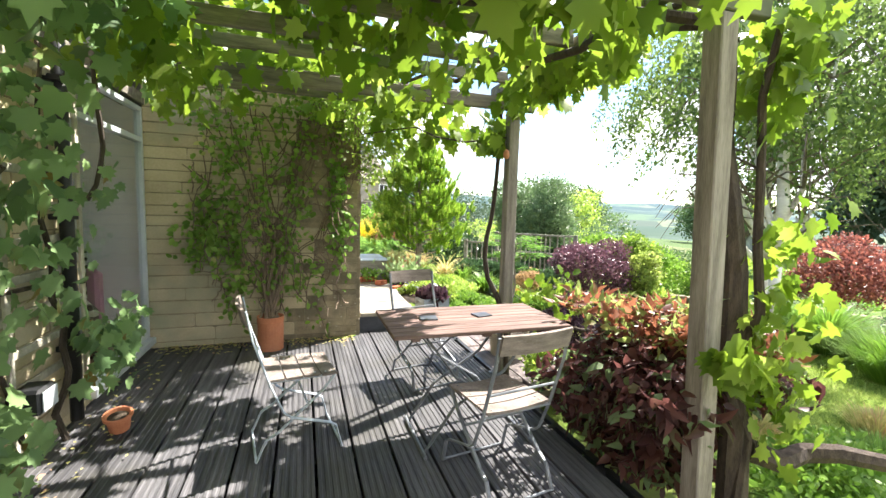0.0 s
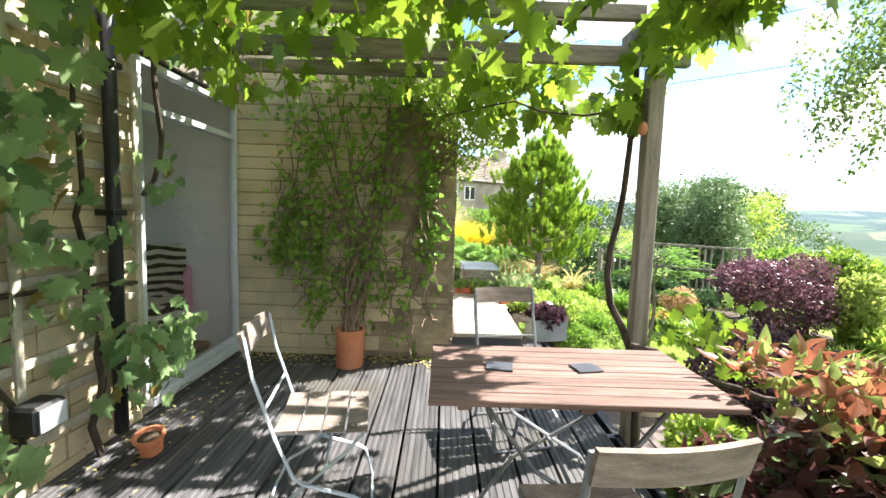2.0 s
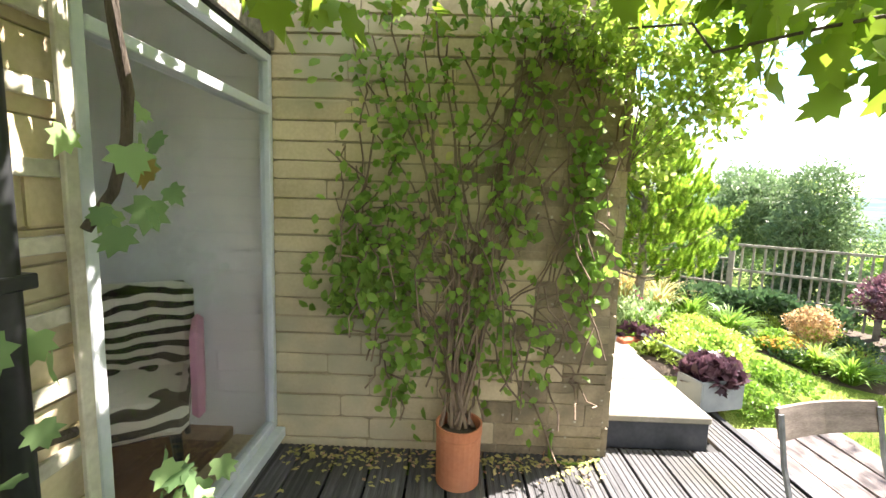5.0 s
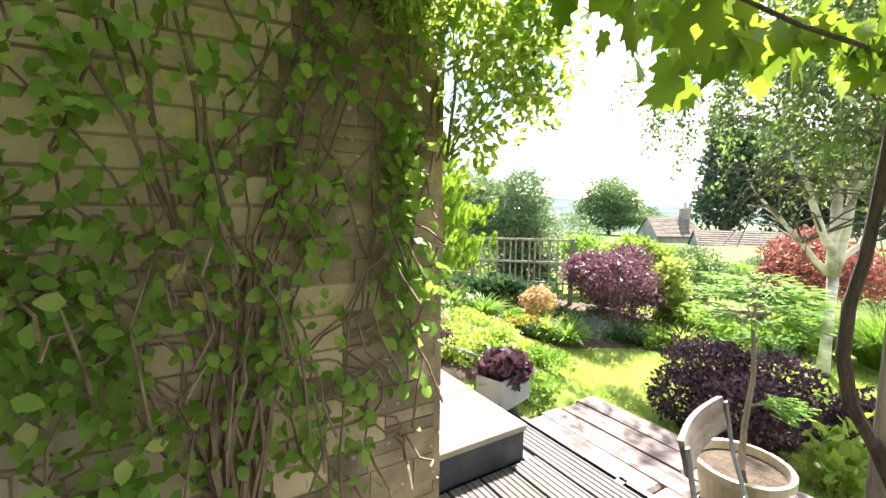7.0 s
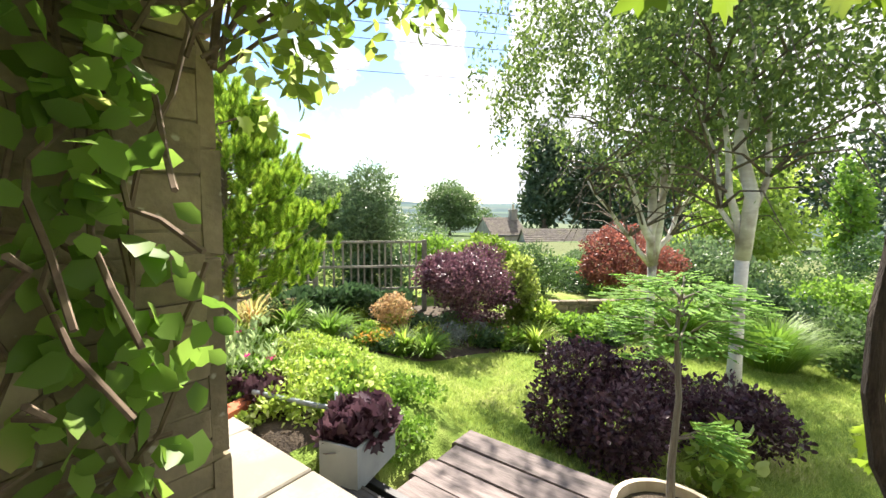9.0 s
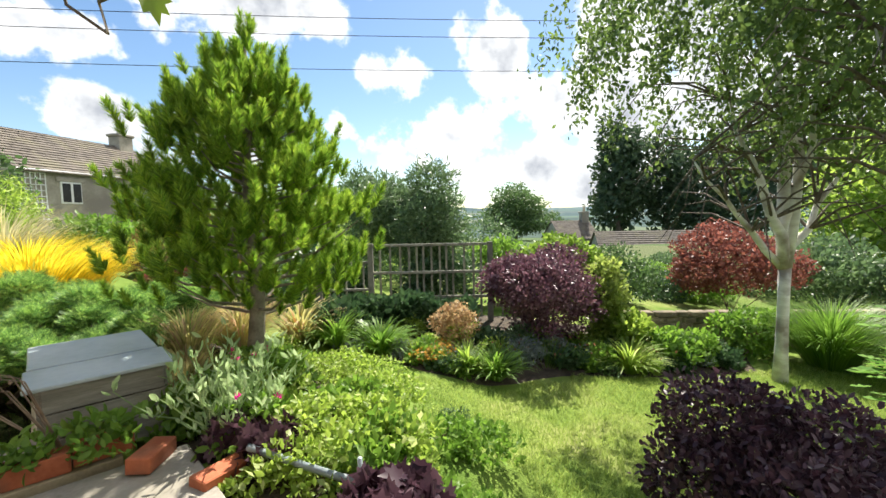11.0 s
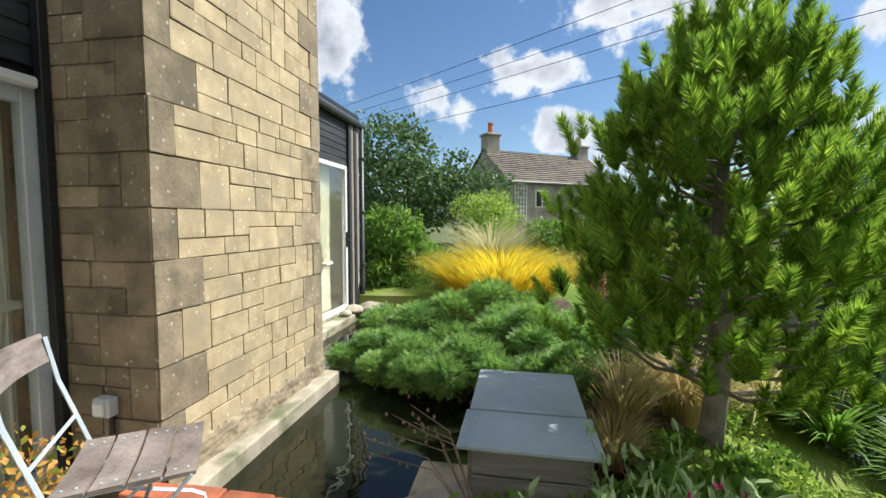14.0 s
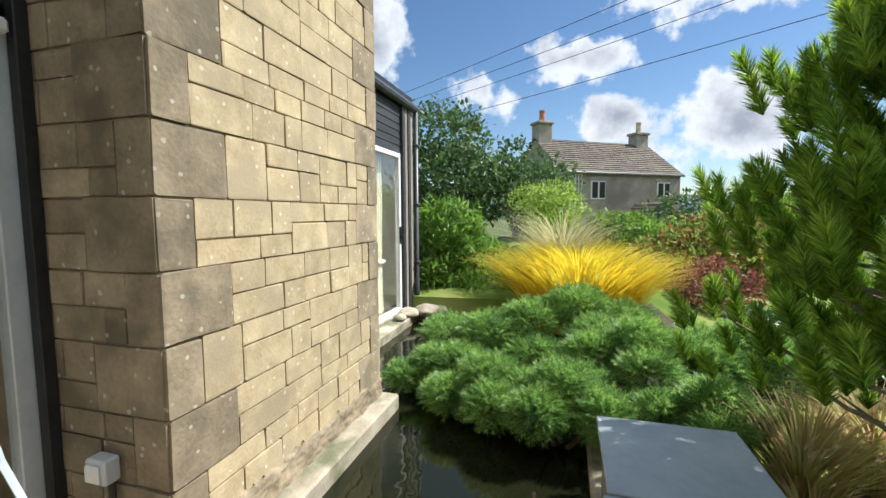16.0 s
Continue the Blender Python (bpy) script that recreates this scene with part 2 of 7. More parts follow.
M_TWIG = mat("twig", (0.11, 0.072, 0.05), (0.27, 0.20, 0.145), 0.9, 9, 50, 0.3, 0.002)
M_ROOFT = mat("roof_stone_tiles", (0.10, 0.085, 0.072), (0.215, 0.185, 0.155), 0.9, 3, 20, 0.4, 0.01, 0.1, c3=(0.19, 0.17, 0.12))
M_HOUSE = mat("cottage_stone", (0.26, 0.24, 0.20), (0.44, 0.41, 0.35), 0.9, 2, 12, 0.5, 0.02, c3=(0.24, 0.22, 0.19), patch=0.6)
M_CURTAIN = mat("cream_curtain", (0.68, 0.66, 0.52), (0.80, 0.78, 0.66), 0.9, 4, 90, 0.1, 0.001)
M_PINK = mat("pink_cloth", (0.62, 0.25, 0.42), (0.74, 0.36, 0.53), 0.9, 4, 90, 0.1, 0.001)
M_PIPE = mat("dark_pipe", (0.03, 0.035, 0.045), (0.07, 0.075, 0.09), 0.4, 6, 40, 0.05, 0.001)

M_VINEBARK = mat("vine_bark", (0.03, 0.022, 0.018), (0.11, 0.085, 0.065), 0.95, 7, 60, 1.0, 0.012, stretch=(4, 4, 0.8))
L_VINE = leafmat("vine_leaf", (0.075, 0.14, 0.018), (0.22, 0.31, 0.045), 0.40, third=(0.27, 0.35, 0.08), amount=0.08)
L_VINEDK = leafmat("shaded_vine_leaf", (0.08, 0.15, 0.07), (0.24, 0.36, 0.15), 0.33, third=(0.20, 0.16, 0.05), amount=0.08)
L_CLIMB = leafmat("climber_leaf", (0.09, 0.18, 0.03), (0.24, 0.38, 0.08), 0.4, third=(0.42, 0.42, 0.16), amount=0.06)
L_CONIF = leafmat("conifer_spray", (0.07, 0.17, 0.04), (0.20, 0.36, 0.07), 0.3, 0.7, spec=0.1)
L_BIRCH = leafmat("birch_leaf", (0.055, 0.095, 0.03), (0.15, 0.21, 0.06), 0.45)
L_PINE = leafmat("pine_needle", (0.05, 0.12, 0.022), (0.25, 0.39, 0.055), 0.42, 0.45, third=(0.38, 0.48, 0.08), amount=0.2, broad=1.3, patch=8)
L_JUNI = leafmat("juniper_spray", (0.03, 0.09, 0.04), (0.19, 0.34, 0.10), 0.3, third=(0.38, 0.54, 0.15), amount=0.30, broad=1.0, patch=4)
L_YELLOW = leafmat("golden_blade", (0.38, 0.34, 0.03), (0.85, 0.68, 0.10), 0.35, 0.6, third=(0.38, 0.42, 0.08), amount=0.14)
L_PALE = leafmat("pale_blade", (0.28, 0.27, 0.13), (0.50, 0.47, 0.28), 0.35, 0.7)
L_TAN = leafmat("tan_blade", (0.24, 0.24, 0.08), (0.56, 0.50, 0.22), 0.35, 0.7, third=(0.5, 0.32, 0.22), amount=0.2)
L_GREEN = leafmat("green_leaf", (0.08, 0.165, 0.03), (0.21, 0.34, 0.06), 0.35)
L_LIME = leafmat("lime_leaf", (0.12, 0.20, 0.035), (0.33, 0.43, 0.09), 0.4, third=(0.42, 0.48, 0.20), amount=0.1)
L_DARKG = leafmat("dark_leaf", (0.03, 0.07, 0.03), (0.09, 0.155, 0.065), 0.2, 0.4)
L_MID = leafmat("tree_leaf", (0.05, 0.095, 0.035), (0.12, 0.19, 0.07), 0.3)
L_ROWAN = leafmat("rowan_leaf", (0.06, 0.11, 0.05), (0.15, 0.22, 0.10), 0.3)
L_PURPLE = leafmat("purple_leaf", (0.028, 0.013, 0.022), (0.12, 0.065, 0.085), 0.2, 0.35)
L_PURPLEPINK = leafmat("purple_pink_leaf", (0.045, 0.018, 0.028), (0.21, 0.11, 0.14), 0.25, 0.35)
L_RED = leafmat("red_leaf", (0.12, 0.042, 0.038), (0.26, 0.10, 0.075), 0.35)
L_REDBUSH = leafmat("mottled_red_leaf", (0.04, 0.018, 0.020), (0.135, 0.058, 0.052), 0.3, 0.4, third=(0.15, 0.21, 0.10), amount=0.2, broad=0.3)
L_REDTOP = leafmat("orange_red_leaf", (0.10, 0.032, 0.026), (0.26, 0.11, 0.065), 0.4, 0.45, third=(0.22, 0.28, 0.09), amount=0.34)
L_BRONZE = leafmat("bronze_leaf", (0.26, 0.15, 0.08), (0.48, 0.36, 0.2), 0.35)
L_ORANGE = leafmat("orange_leaf", (0.34, 0.17, 0.04), (0.62, 0.36, 0.10), 0.35, third=(0.2, 0.28, 0.05), amount=0.3)
L_MAPLE = leafmat("maple_leaf", (0.10, 0.07, 0.03), (0.30, 0.20, 0.07), 0.4, third=(0.20, 0.30, 0.07), amount=0.4, patch=1.2)
L_SILVER = leafmat("silver_leaf", (0.20, 0.30, 0.13), (0.42, 0.52, 0.28), 0.3, 0.7)
L_GREY = leafmat("grey_leaf", (0.13, 0.16, 0.15), (0.28, 0.32, 0.31), 0.25, 0.7)
L_TURF = leafmat("turf_blade", (0.14, 0.21, 0.045), (0.36, 0.43, 0.13), 0.4, 0.6, broad=1.6)
L_FAR = leafmat("far_leaf", (0.035, 0.065, 0.035), (0.08, 0.12, 0.06), 0.2)
L_LIME2 = leafmat("fresh_leaf", (0.10, 0.18, 0.03), (0.26, 0.36, 0.07), 0.35)
L_HYD = leafmat("golden_shrub_leaf", (0.14, 0.20, 0.05), (0.36, 0.42, 0.12), 0.4)
L_MAGENTA = leafmat("magenta_petal", (0.55, 0.03, 0.22), (0.7, 0.06, 0.32), 0.3)
L_YELLOWF = leafmat("yellow_petal", (0.50, 0.45, 0.03), (0.70, 0.64, 0.08), 0.3)

M_GLASS = bpy.data.materials.new("window_glass")
M_GLASS.use_nodes = True
_n, _l = M_GLASS.node_tree.nodes, M_GLASS.node_tree.links
_b = _n["Principled BSDF"]
_b.inputs["Transmission Weight"].default_value, _b.inputs["Roughness"].default_value, _b.inputs["IOR"].default_value = 1.0, 0.01, 1.45
_b.inputs["Base Color"].default_value = (0.92, 0.96, 0.95, 1)

M_WATER = bpy.data.materials.new("pond_water")
M_WATER.use_nodes = True
_n, _l = M_WATER.node_tree.nodes, M_WATER.node_tree.links
_b = _n["Principled BSDF"]
_b.inputs["Base Color"].default_value, _b.inputs["Roughness"].default_value, _b.inputs["IOR"].default_value = (0.012, 0.014, 0.006, 1), 0.02, 1.33
_b.inputs["Specular IOR Level"].default_value = 0.7
_w = _n.new("ShaderNodeTexNoise")
_w.inputs["Scale"].default_value = 5
_u = _n.new("ShaderNodeBump")
_u.inputs["Strength"].default_value, _u.inputs["Distance"].default_value = 0.12, 0.03
_g = _n.new("ShaderNodeNewGeometry")
_l.new(_g.outputs["Position"], _w.inputs["Vector"])
_l.new(_w.outputs[0], _u.inputs["Height"])
_l.new(_u.outputs[0], _b.inputs["Normal"])

M_ZEBRA = bpy.data.materials.new("zebra_cloth")
M_ZEBRA.use_nodes = True
_n, _l = M_ZEBRA.node_tree.nodes, M_ZEBRA.node_tree.links
_b = _n["Principled BSDF"]
_b.inputs["Roughness"].default_value = 0.9
_w = _n.new("ShaderNodeTexWave")
_w.inputs["Scale"].default_value, _w.inputs["Distortion"].default_value, _w.inputs["Detail Scale"].default_value = 4.2, 6.0, 0.9
_w.bands_direction = "Z"
_c = _n.new("ShaderNodeValToRGB")
_c.color_ramp.elements[0].position, _c.color_ramp.elements[1].position = 0.42, 0.5
_c.color_ramp.elements[0].color, _c.color_ramp.elements[1].color = (0.02, 0.018, 0.016, 1), (0.62, 0.60, 0.54, 1)
_g = _n.new("ShaderNodeNewGeometry")
_l.new(_g.outputs["Position"], _w.inputs["Vector"])
_l.new(_w.outputs[0], _c.inputs[0])
_l.new(_c.outputs[0], _b.inputs["Base Color"])

# ---- building blocks ----
rng = np.random.default_rng(7)


class Geo:
    """Collects vertices and faces for one mesh."""

    def __init__(self):
        self.v, self.f = [], []

    def box(self, a, b, ch=0.0, m=None):
        """A box between the corners a and b, with chamfered edges of size ch."""
        (x0, y0, z0), (x1, y1, z1) = a, b
        k = len(self.v)
        if ch <= 0:
            pts = [(x, y, z) for z in (z0, z1) for y in (y0, y1) for x in (x0, x1)]
            fs = [(0, 2, 3, 1), (4, 5, 7, 6), (0, 1, 5, 4), (2, 6, 7, 3), (0, 4, 6, 2), (1, 3, 7, 5)]
        else:
            c = min(ch, (x1 - x0) * 0.45, (y1 - y0) * 0.45, (z1 - z0) * 0.45)
            pts, idx = [], {}
            for sx in (0, 1):
                for sy in (0, 1):
                    for sz in (0, 1):
                        X, Y, Z = (x0, x1)[sx], (y0, y1)[sy], (z0, z1)[sz]
                        ix, iy, iz = X + c * (1 - 2 * sx), Y + c * (1 - 2 * sy), Z + c * (1 - 2 * sz)
                        for ax, p in enumerate(((X, iy, iz), (ix, Y, iz), (ix, iy, Z))):
                            idx[(sx, sy, sz, ax)] = len(pts)
                            pts.append(p)
            fs = []
            for ax in range(3):
                o1, o2 = [(1, 2), (0, 2), (0, 1)][ax]
                for s in (0, 1):
                    q = []
                    for (u, w) in ((0, 0), (1, 0), (1, 1), (0, 1)):
                        key = [0, 0, 0]
                        key[ax], key[o1], key[o2] = s, u, w
                        q.append(idx[(*key, ax)])
                    fs.append(tuple(q))
                for u in (0, 1):
                    for w in (0, 1):
                        key0, key1 = [0, 0, 0], [0, 0, 0]
                        key0[ax], key0[o1], key0[o2] = 0, u, w
                        key1[ax], key1[o1], key1[o2] = 1, u, w
                        fs.append((idx[(*key0, o1)], idx[(*key1, o1)], idx[(*key1, o2)], idx[(*key0, o2)]))
            for sx in (0, 1):
                for sy in (0, 1):
                    for sz in (0, 1):
                        fs.append(tuple(idx[(sx, sy, sz, ax)] for ax in range(3)))
        if m is not None:
            pts = [tuple(m @ Vector(p)) for p in pts]
        self.v += pts
        self.f += [tuple(k + i for i in f) for f in fs]
        return self

    def tube(self, pts, radii, n=8, closed=True, flat=1.0):
        """A tube along pts with a radius at each."""
        pts = [Vector(p) for p in pts]
        if isinstance(radii, (int, float)):
            radii = [radii] * len(pts)
        k = len(self.v)
        ref = None
        for i, p in enumerate(pts):
            t = (pts[min(i + 1, len(pts) - 1)] - pts[max(i - 1, 0)]).normalized()
            if ref is None:
                ref = Vector((0, 0, 1)) if abs(t.z) < 0.9 else Vector((1, 0, 0))
            a = t.cross(ref)
            if a.length < 1e-4:
                a = t.orthogonal()
            a.normalize()
            b = t.cross(a)
            for j in range(n):
                w = 2 * math.pi * j / n
                self.v.append(tuple(p + a * (math.cos(w) * radii[i]) + b * (math.sin(w) * radii[i] * flat)))
        for i in range(len(pts) - 1):
            for j in range(n):
                j2 = (j + 1) % n
                self.f.append((k + i * n + j, k + i * n + j2, k + (i + 1) * n + j2, k + (i + 1) * n + j))
        if closed:
            self.f.append(tuple(k + j for j in reversed(range(n))))
            self.f.append(tuple(k + (len(pts) - 1) * n + j for j in range(n)))
        return self

    def lathe(self, prof, centre=(0, 0, 0), n=24, m=None):
        """Turns the profile of (r, z) about the vertical through centre."""
        k = len(self.v)
        for r, z in prof:
            for j in range(n):
                w = 2 * math.pi * j / n
                p = Vector((centre[0] + r * math.cos(w), centre[1] + r * math.sin(w), centre[2] + z))
                self.v.append(tuple(m @ p if m is not None else p))
        for i in range(len(prof) - 1):
            for j in range(n):
                j2 = (j + 1) % n
                self.f.append((k + i * n + j, k + i * n + j2, k + (i + 1) * n + j2, k + (i + 1) * n + j))
        self.f.append(tuple(k + j for j in reversed(range(n))))
        return self

    def mesh(self, name, material, smooth=False):
        me = bpy.data.meshes.new(name)
        me.from_pydata(self.v, [], self.f)
        if material:
            me.materials.append(material)
        me.validate()
        bm = bmesh.new()
        bm.from_mesh(me)
        bmesh.ops.recalc_face_normals(bm, faces=bm.faces)
        bm.to_mesh(me)
        bm.free()
        if smooth:
            me.polygons.foreach_set("use_smooth", [True] * len(me.polygons))
        return me


def part(name, g, material, parent=None, label="", smooth=False, kind=""):
    """Links geometry (a Geo or a mesh) as one object under parent."""
    me = g.mesh(name, material, smooth) if isinstance(g, Geo) else g
    ob = new(name, me)
    if parent is not None:
        ob.parent = parent
    return tagged(ob, label, kind=kind)


def thing(name, label, category, at=(0, 0, 0), rz=0.0, group="", kind=""):
    ob = new(name)
    ob.empty_display_size = 0.1
    ob.matrix_basis = pose(*at, 0, 0, rz)
    return tagged(ob, label, category, group, kind)


# leaf outlines: points and faces of one leaf, which lies in xy, tip along +y
def fan(outline, cup=0.0, droop=0.0):
    o = np.array([(0.0, 0.35)] + outline)
    z = -droop * o[:, 1] ** 2 + cup * np.abs(o[:, 0])
    v = np.column_stack([o, z])
    n = len(outline)
    return v, [(0, i + 1, (i + 1) % n + 1) for i in range(n)]


OVAL = (np.array([(0, 0, 0), (0.26, 0.35, 0.06), (0.2, 0.75, 0.03), (0, 1, -0.1), (-0.2, 0.75, 0.03), (-0.26, 0.35, 0.06), (0, 0.45, 0)], float),
        [(0, 1, 6), (1, 2, 3, 6), (3, 4, 5, 6), (5, 0, 6)])
SIMPLE = (np.array([(0, 0, 0), (0.28, 0.5, 0.07), (0, 1, -0.06), (-0.28, 0.5, 0.07)], float), [(0, 1, 2), (0, 2, 3)])
POINTED = (np.array([(0, 0, 0), (0.24, 0.22, 0.05), (0.17, 0.55, 0.02), (0, 1, -0.22), (-0.17, 0.55, 0.02), (-0.24, 0.22, 0.05), (0, 0.4, -0.02)], float),
           [(0, 1, 6), (1, 2, 6), (2, 3, 6), (3, 4, 6), (4, 5, 6), (5, 0, 6)])
LANCE = (np.array([(0, 0, 0), (0.13, 0.35, 0.03), (0, 1, -0.22), (-0.13, 0.35, 0.03), (0, 0.4, 0)], float), [(0, 1, 4), (1, 2, 4), (2, 3, 4), (3, 0, 4)])
VINE = fan([(0, 0), (0.18, -0.1), (0.42, 0.0), (0.36, 0.2), (0.58, 0.42), (0.34, 0.5), (0.36, 0.78), (0.16, 0.72), (0, 1.05),
            (-0.16, 0.72), (-0.36, 0.78), (-0.34, 0.5), (-0.58, 0.42), (-0.36, 0.2), (-0.42, 0.0), (-0.18, -0.1)], 0.16, 0.22)
M_TRELLIS = mat("pale_trellis_wood", (0.34, 0.31, 0.25), (0.56, 0.53, 0.44), 0.85, 5, 40, 0.4, 0.003, 0.12)
FEATHER_V, FEATHER_F = [(-0.02, 0, 0), (0.02, 0, 0), (0, 1, -0.05)], [(0, 1, 2)]
for _k in range(4):
    for _s in (-1, 1):
        _y, _b = 0.12 + 0.19 * _k, len(FEATHER_V)
        FEATHER_V += [(0, _y - 0.045, 0), (_s * (0.27 - 0.035 * _k), _y + 0.27, 0.03), (0, _y + 0.05, 0.01)]
        FEATHER_F.append((_b, _b + 1, _b + 2))
FEATHER = (np.array(FEATHER_V, float), FEATHER_F)
NEEDLE = (np.array([(-0.012, 0, 0), (0.012, 0, 0), (0, 1, 0)], float), [(0, 1, 2)])
BLADE = (np.array([(-0.012, 0, 0), (0.012, 0, 0), (0.010, 0.4, 0.03), (-0.010, 0.4, 0.03), (0.007, 0.75, -0.08), (-0.007, 0.75, -0.08), (0, 1, -0.28)], float),
         [(0, 1, 2, 3), (3, 2, 4, 5), (5, 4, 6)])
SPRAY = (np.array([(0, 0, 0), (0.10, 0.15, 0.02), (0.05, 0.32, 0), (0.22, 0.42, 0.03), (0.08, 0.6, 0), (0.14, 0.78, 0.02), (0, 1, 0), (-0.14, 0.74, 0.02), (-0.07, 0.55, 0),
                   (-0.22, 0.40, 0.03), (-0.05, 0.28, 0), (-0.10, 0.12, 0.02), (0, 0.5, 0.02)], float),
         [(0, 1, 2, 12), (2, 3, 12), (3, 4, 12), (4, 5, 6, 12), (6, 7, 8, 12), (8, 9, 12), (9, 10, 12), (10, 11, 0, 12)])


def leaf_mesh(name, template, pos, tip, face, size, material, extra=None):
    """One mesh of many leaves: at each pos a leaf with its tip along tip, its face towards face and its size."""
    tv, tf = template
    pos, tip, face, size = np.asarray(pos, float), np.asarray(tip, float), np.asarray(face, float), np.asarray(size, float)
    n = len(pos)
    y = tip / (np.linalg.norm(tip, axis=1, keepdims=True) + 1e-9)
    x = np.cross(y, face)
    x /= np.linalg.norm(x, axis=1, keepdims=True) + 1e-9
    z = np.cross(x, y)
    w = np.ones(n) if extra is None else extra
    V = pos[:, None, :] + size[:, None, None] * (tv[None, :, 0:1] * x[:, None, :] * w[:, None, None] + tv[None, :, 1:2] * y[:, None, :] + tv[None, :, 2:3] * z[:, None, :])
    m = len(tv)
    loops = np.concatenate([np.array(f) for f in tf])
    lens = np.array([len(f) for f in tf])
    L = (loops[None, :] + (np.arange(n) * m)[:, None]).ravel()
    totals = np.tile(lens, n)
    starts = np.concatenate([[0], np.cumsum(totals)[:-1]])
    me = bpy.data.meshes.new(name)
    me.vertices.add(n * m)
    me.vertices.foreach_set("co", V.astype(np.float32).ravel())
    me.loops.add(len(L))
    me.loops.foreach_set("vertex_index", L.astype(np.int32))
    me.polygons.add(len(totals))
    me.polygons.foreach_set("loop_start", starts.astype(np.int32))
    me.polygons.foreach_set("loop_total", totals.astype(np.int32))
    me.update(calc_edges=True)
    me.materials.append(material)
    return me


def unit(v):
    return v / (np.linalg.norm(v, axis=-1, keepdims=True) + 1e-9)


def blob_points(blobs, n, shell=0.35, rough=0.18, floor=None):
    """Points near the skin of a heap of ellipsoids (centre, radii), with their outward directions; lumps make the outline uneven."""
    w = np.array([b[1][0] * b[1][1] + b[1][1] * b[1][2] + b[1][0] * b[1][2] for b in blobs])
    pick = rng.choice(len(blobs), n, p=w / w.sum())
    c = np.array([b[0] for b in blobs], float)[pick]
    r = np.array([b[1] for b in blobs], float)[pick]
    d = unit(rng.normal(size=(n, 3)))
    lump = 1 + rough * np.sin(d[:, 0] * 6 + pick * 1.7) * np.cos(d[:, 1] * 5 + d[:, 2] * 7 + pick)
    k = (1 - shell * rng.random(n) ** 1.6) * lump
    p = c + d * r * k[:, None]
    keep = np.ones(n, bool)
    for i, b in enumerate(blobs):
        q = (p - np.array(b[0])) / np.array(b[1])
        keep &= (np.sum(q * q, axis=1) > 0.35) | (pick == i)
    if floor is not None:
        keep &= p[:, 2] > floor
    return p[keep], unit(d / r)[keep]


def bush_mesh(name, blobs, n, size, material, template=SIMPLE, shell=0.35, rough=0.18, lift=0.3, floor=None, spread=0.8):
    p, d = blob_points(blobs, n, shell, rough, floor)
    m = len(p)
    tip = unit(d * 0.6 + rng.normal(size=(m, 3)) * spread + np.array([0, 0, lift]))
    face = unit(d + rng.normal(size=(m, 3)) * 0.7)
    return leaf_mesh(name, template, p, tip, face, size * rng.uniform(0.65, 1.3, m), material)


def wobble(a, b, n=6, amp=0.1, seed=0):
    r = np.random.default_rng(seed)
    a, b = np.array(a, float), np.array(b, float)
    pts = [a + (b - a) * i / n + (r.normal(size=3) * amp * (0 < i < n)) for i in range(n + 1)]
    return [tuple(p) for p in pts]


def bush(name, label, category, blobs, n, size, material, template=SIMPLE, stems=6, shell=0.4, rough=0.2, floor=None, lift=0.3, base=None, group="", stem_mat=None, leafname="foliage"):
    """A shrub with stems from its foot and its own leaves."""
    lo = min(b[0][2] - b[1][2] for b in blobs)
    cx = float(np.mean([b[0][0] for b in blobs]))
    cy = float(np.mean([b[0][1] for b in blobs]))
    foot = base or (cx, cy, lo)
    t = thing(name, label, category, foot, group=group)
    rel = [(tuple(np.array(b[0]) - np.array(foot)), b[1]) for b in blobs]
    part(leafname, bush_mesh(leafname, rel, n, size, material, template, shell, rough, lift, None if floor is None else floor - foot[2]), None, t)
    g = Geo()
    r = np.random.default_rng(int(abs(cx * 100 + cy * 10)) + 3)
    for i in range(stems):
        b = rel[i % len(rel)]
        e = np.array(b[0]) + unit(r.normal(size=3)) * np.array(b[1]) * 0.7
        s = (r.uniform(-0.04, 0.04), r.uniform(-0.04, 0.04), 0)
        k = max(0.004, 0.02 * b[1][2])
        g.tube(wobble(s, e, 5, 0.05 * b[1][0], i), [k, k * 0.9, k * 0.75, k * 0.6, k * 0.45, k * 0.3], 5)
    if stems:
        part("stems", g, stem_mat or M_TWIG, t)
    return t


def tuft(name, label, category, foot, n, length, material, spreadx=1.0, template=BLADE, radius=0.08, width=1.0, up=0.9, group="", droop=1.0):
    """A clump of arching blades."""
    t = thing(name, label, category, foot, group=group)
    a = rng.uniform(0, 2 * math.pi, n)
    out = rng.uniform(0.05, 1, n) ** 0.8 * spreadx
    tip = np.column_stack([np.cos(a) * out, np.sin(a) * out, np.full(n, up) + rng.normal(size=n) * 0.1])
    p = np.column_stack([np.cos(a) * radius * out, np.sin(a) * radius * out, np.zeros(n)])
    face = np.column_stack([-np.cos(a) * 0.3, -np.sin(a) * 0.3, np.ones(n)])
    # arching blades in four joints
    ln = length * rng.uniform(0.6, 1.1, n)
    tv = np.array([(-1, 0, 0), (1, 0, 0), (1, 0.3, 0.02), (-1, 0.3, 0.02), (0.85, 0.6, -0.02), (-0.85, 0.6, -0.02), (0.6, 0.83, -0.14), (-0.6, 0.83, -0.14), (0, 1.0, -0.34)], float)
    tv[:, 0] *= 0.006 * width / length
    tv[:, 2] *= droop
    me = leaf_mesh("blades", (tv, [(0, 1, 2, 3), (3, 2, 4, 5), (5, 4, 6, 7), (7, 6, 8)]), p, tip, face, ln, material)
    part("blade_mass", me, None, t, kind="stuff")
    return t


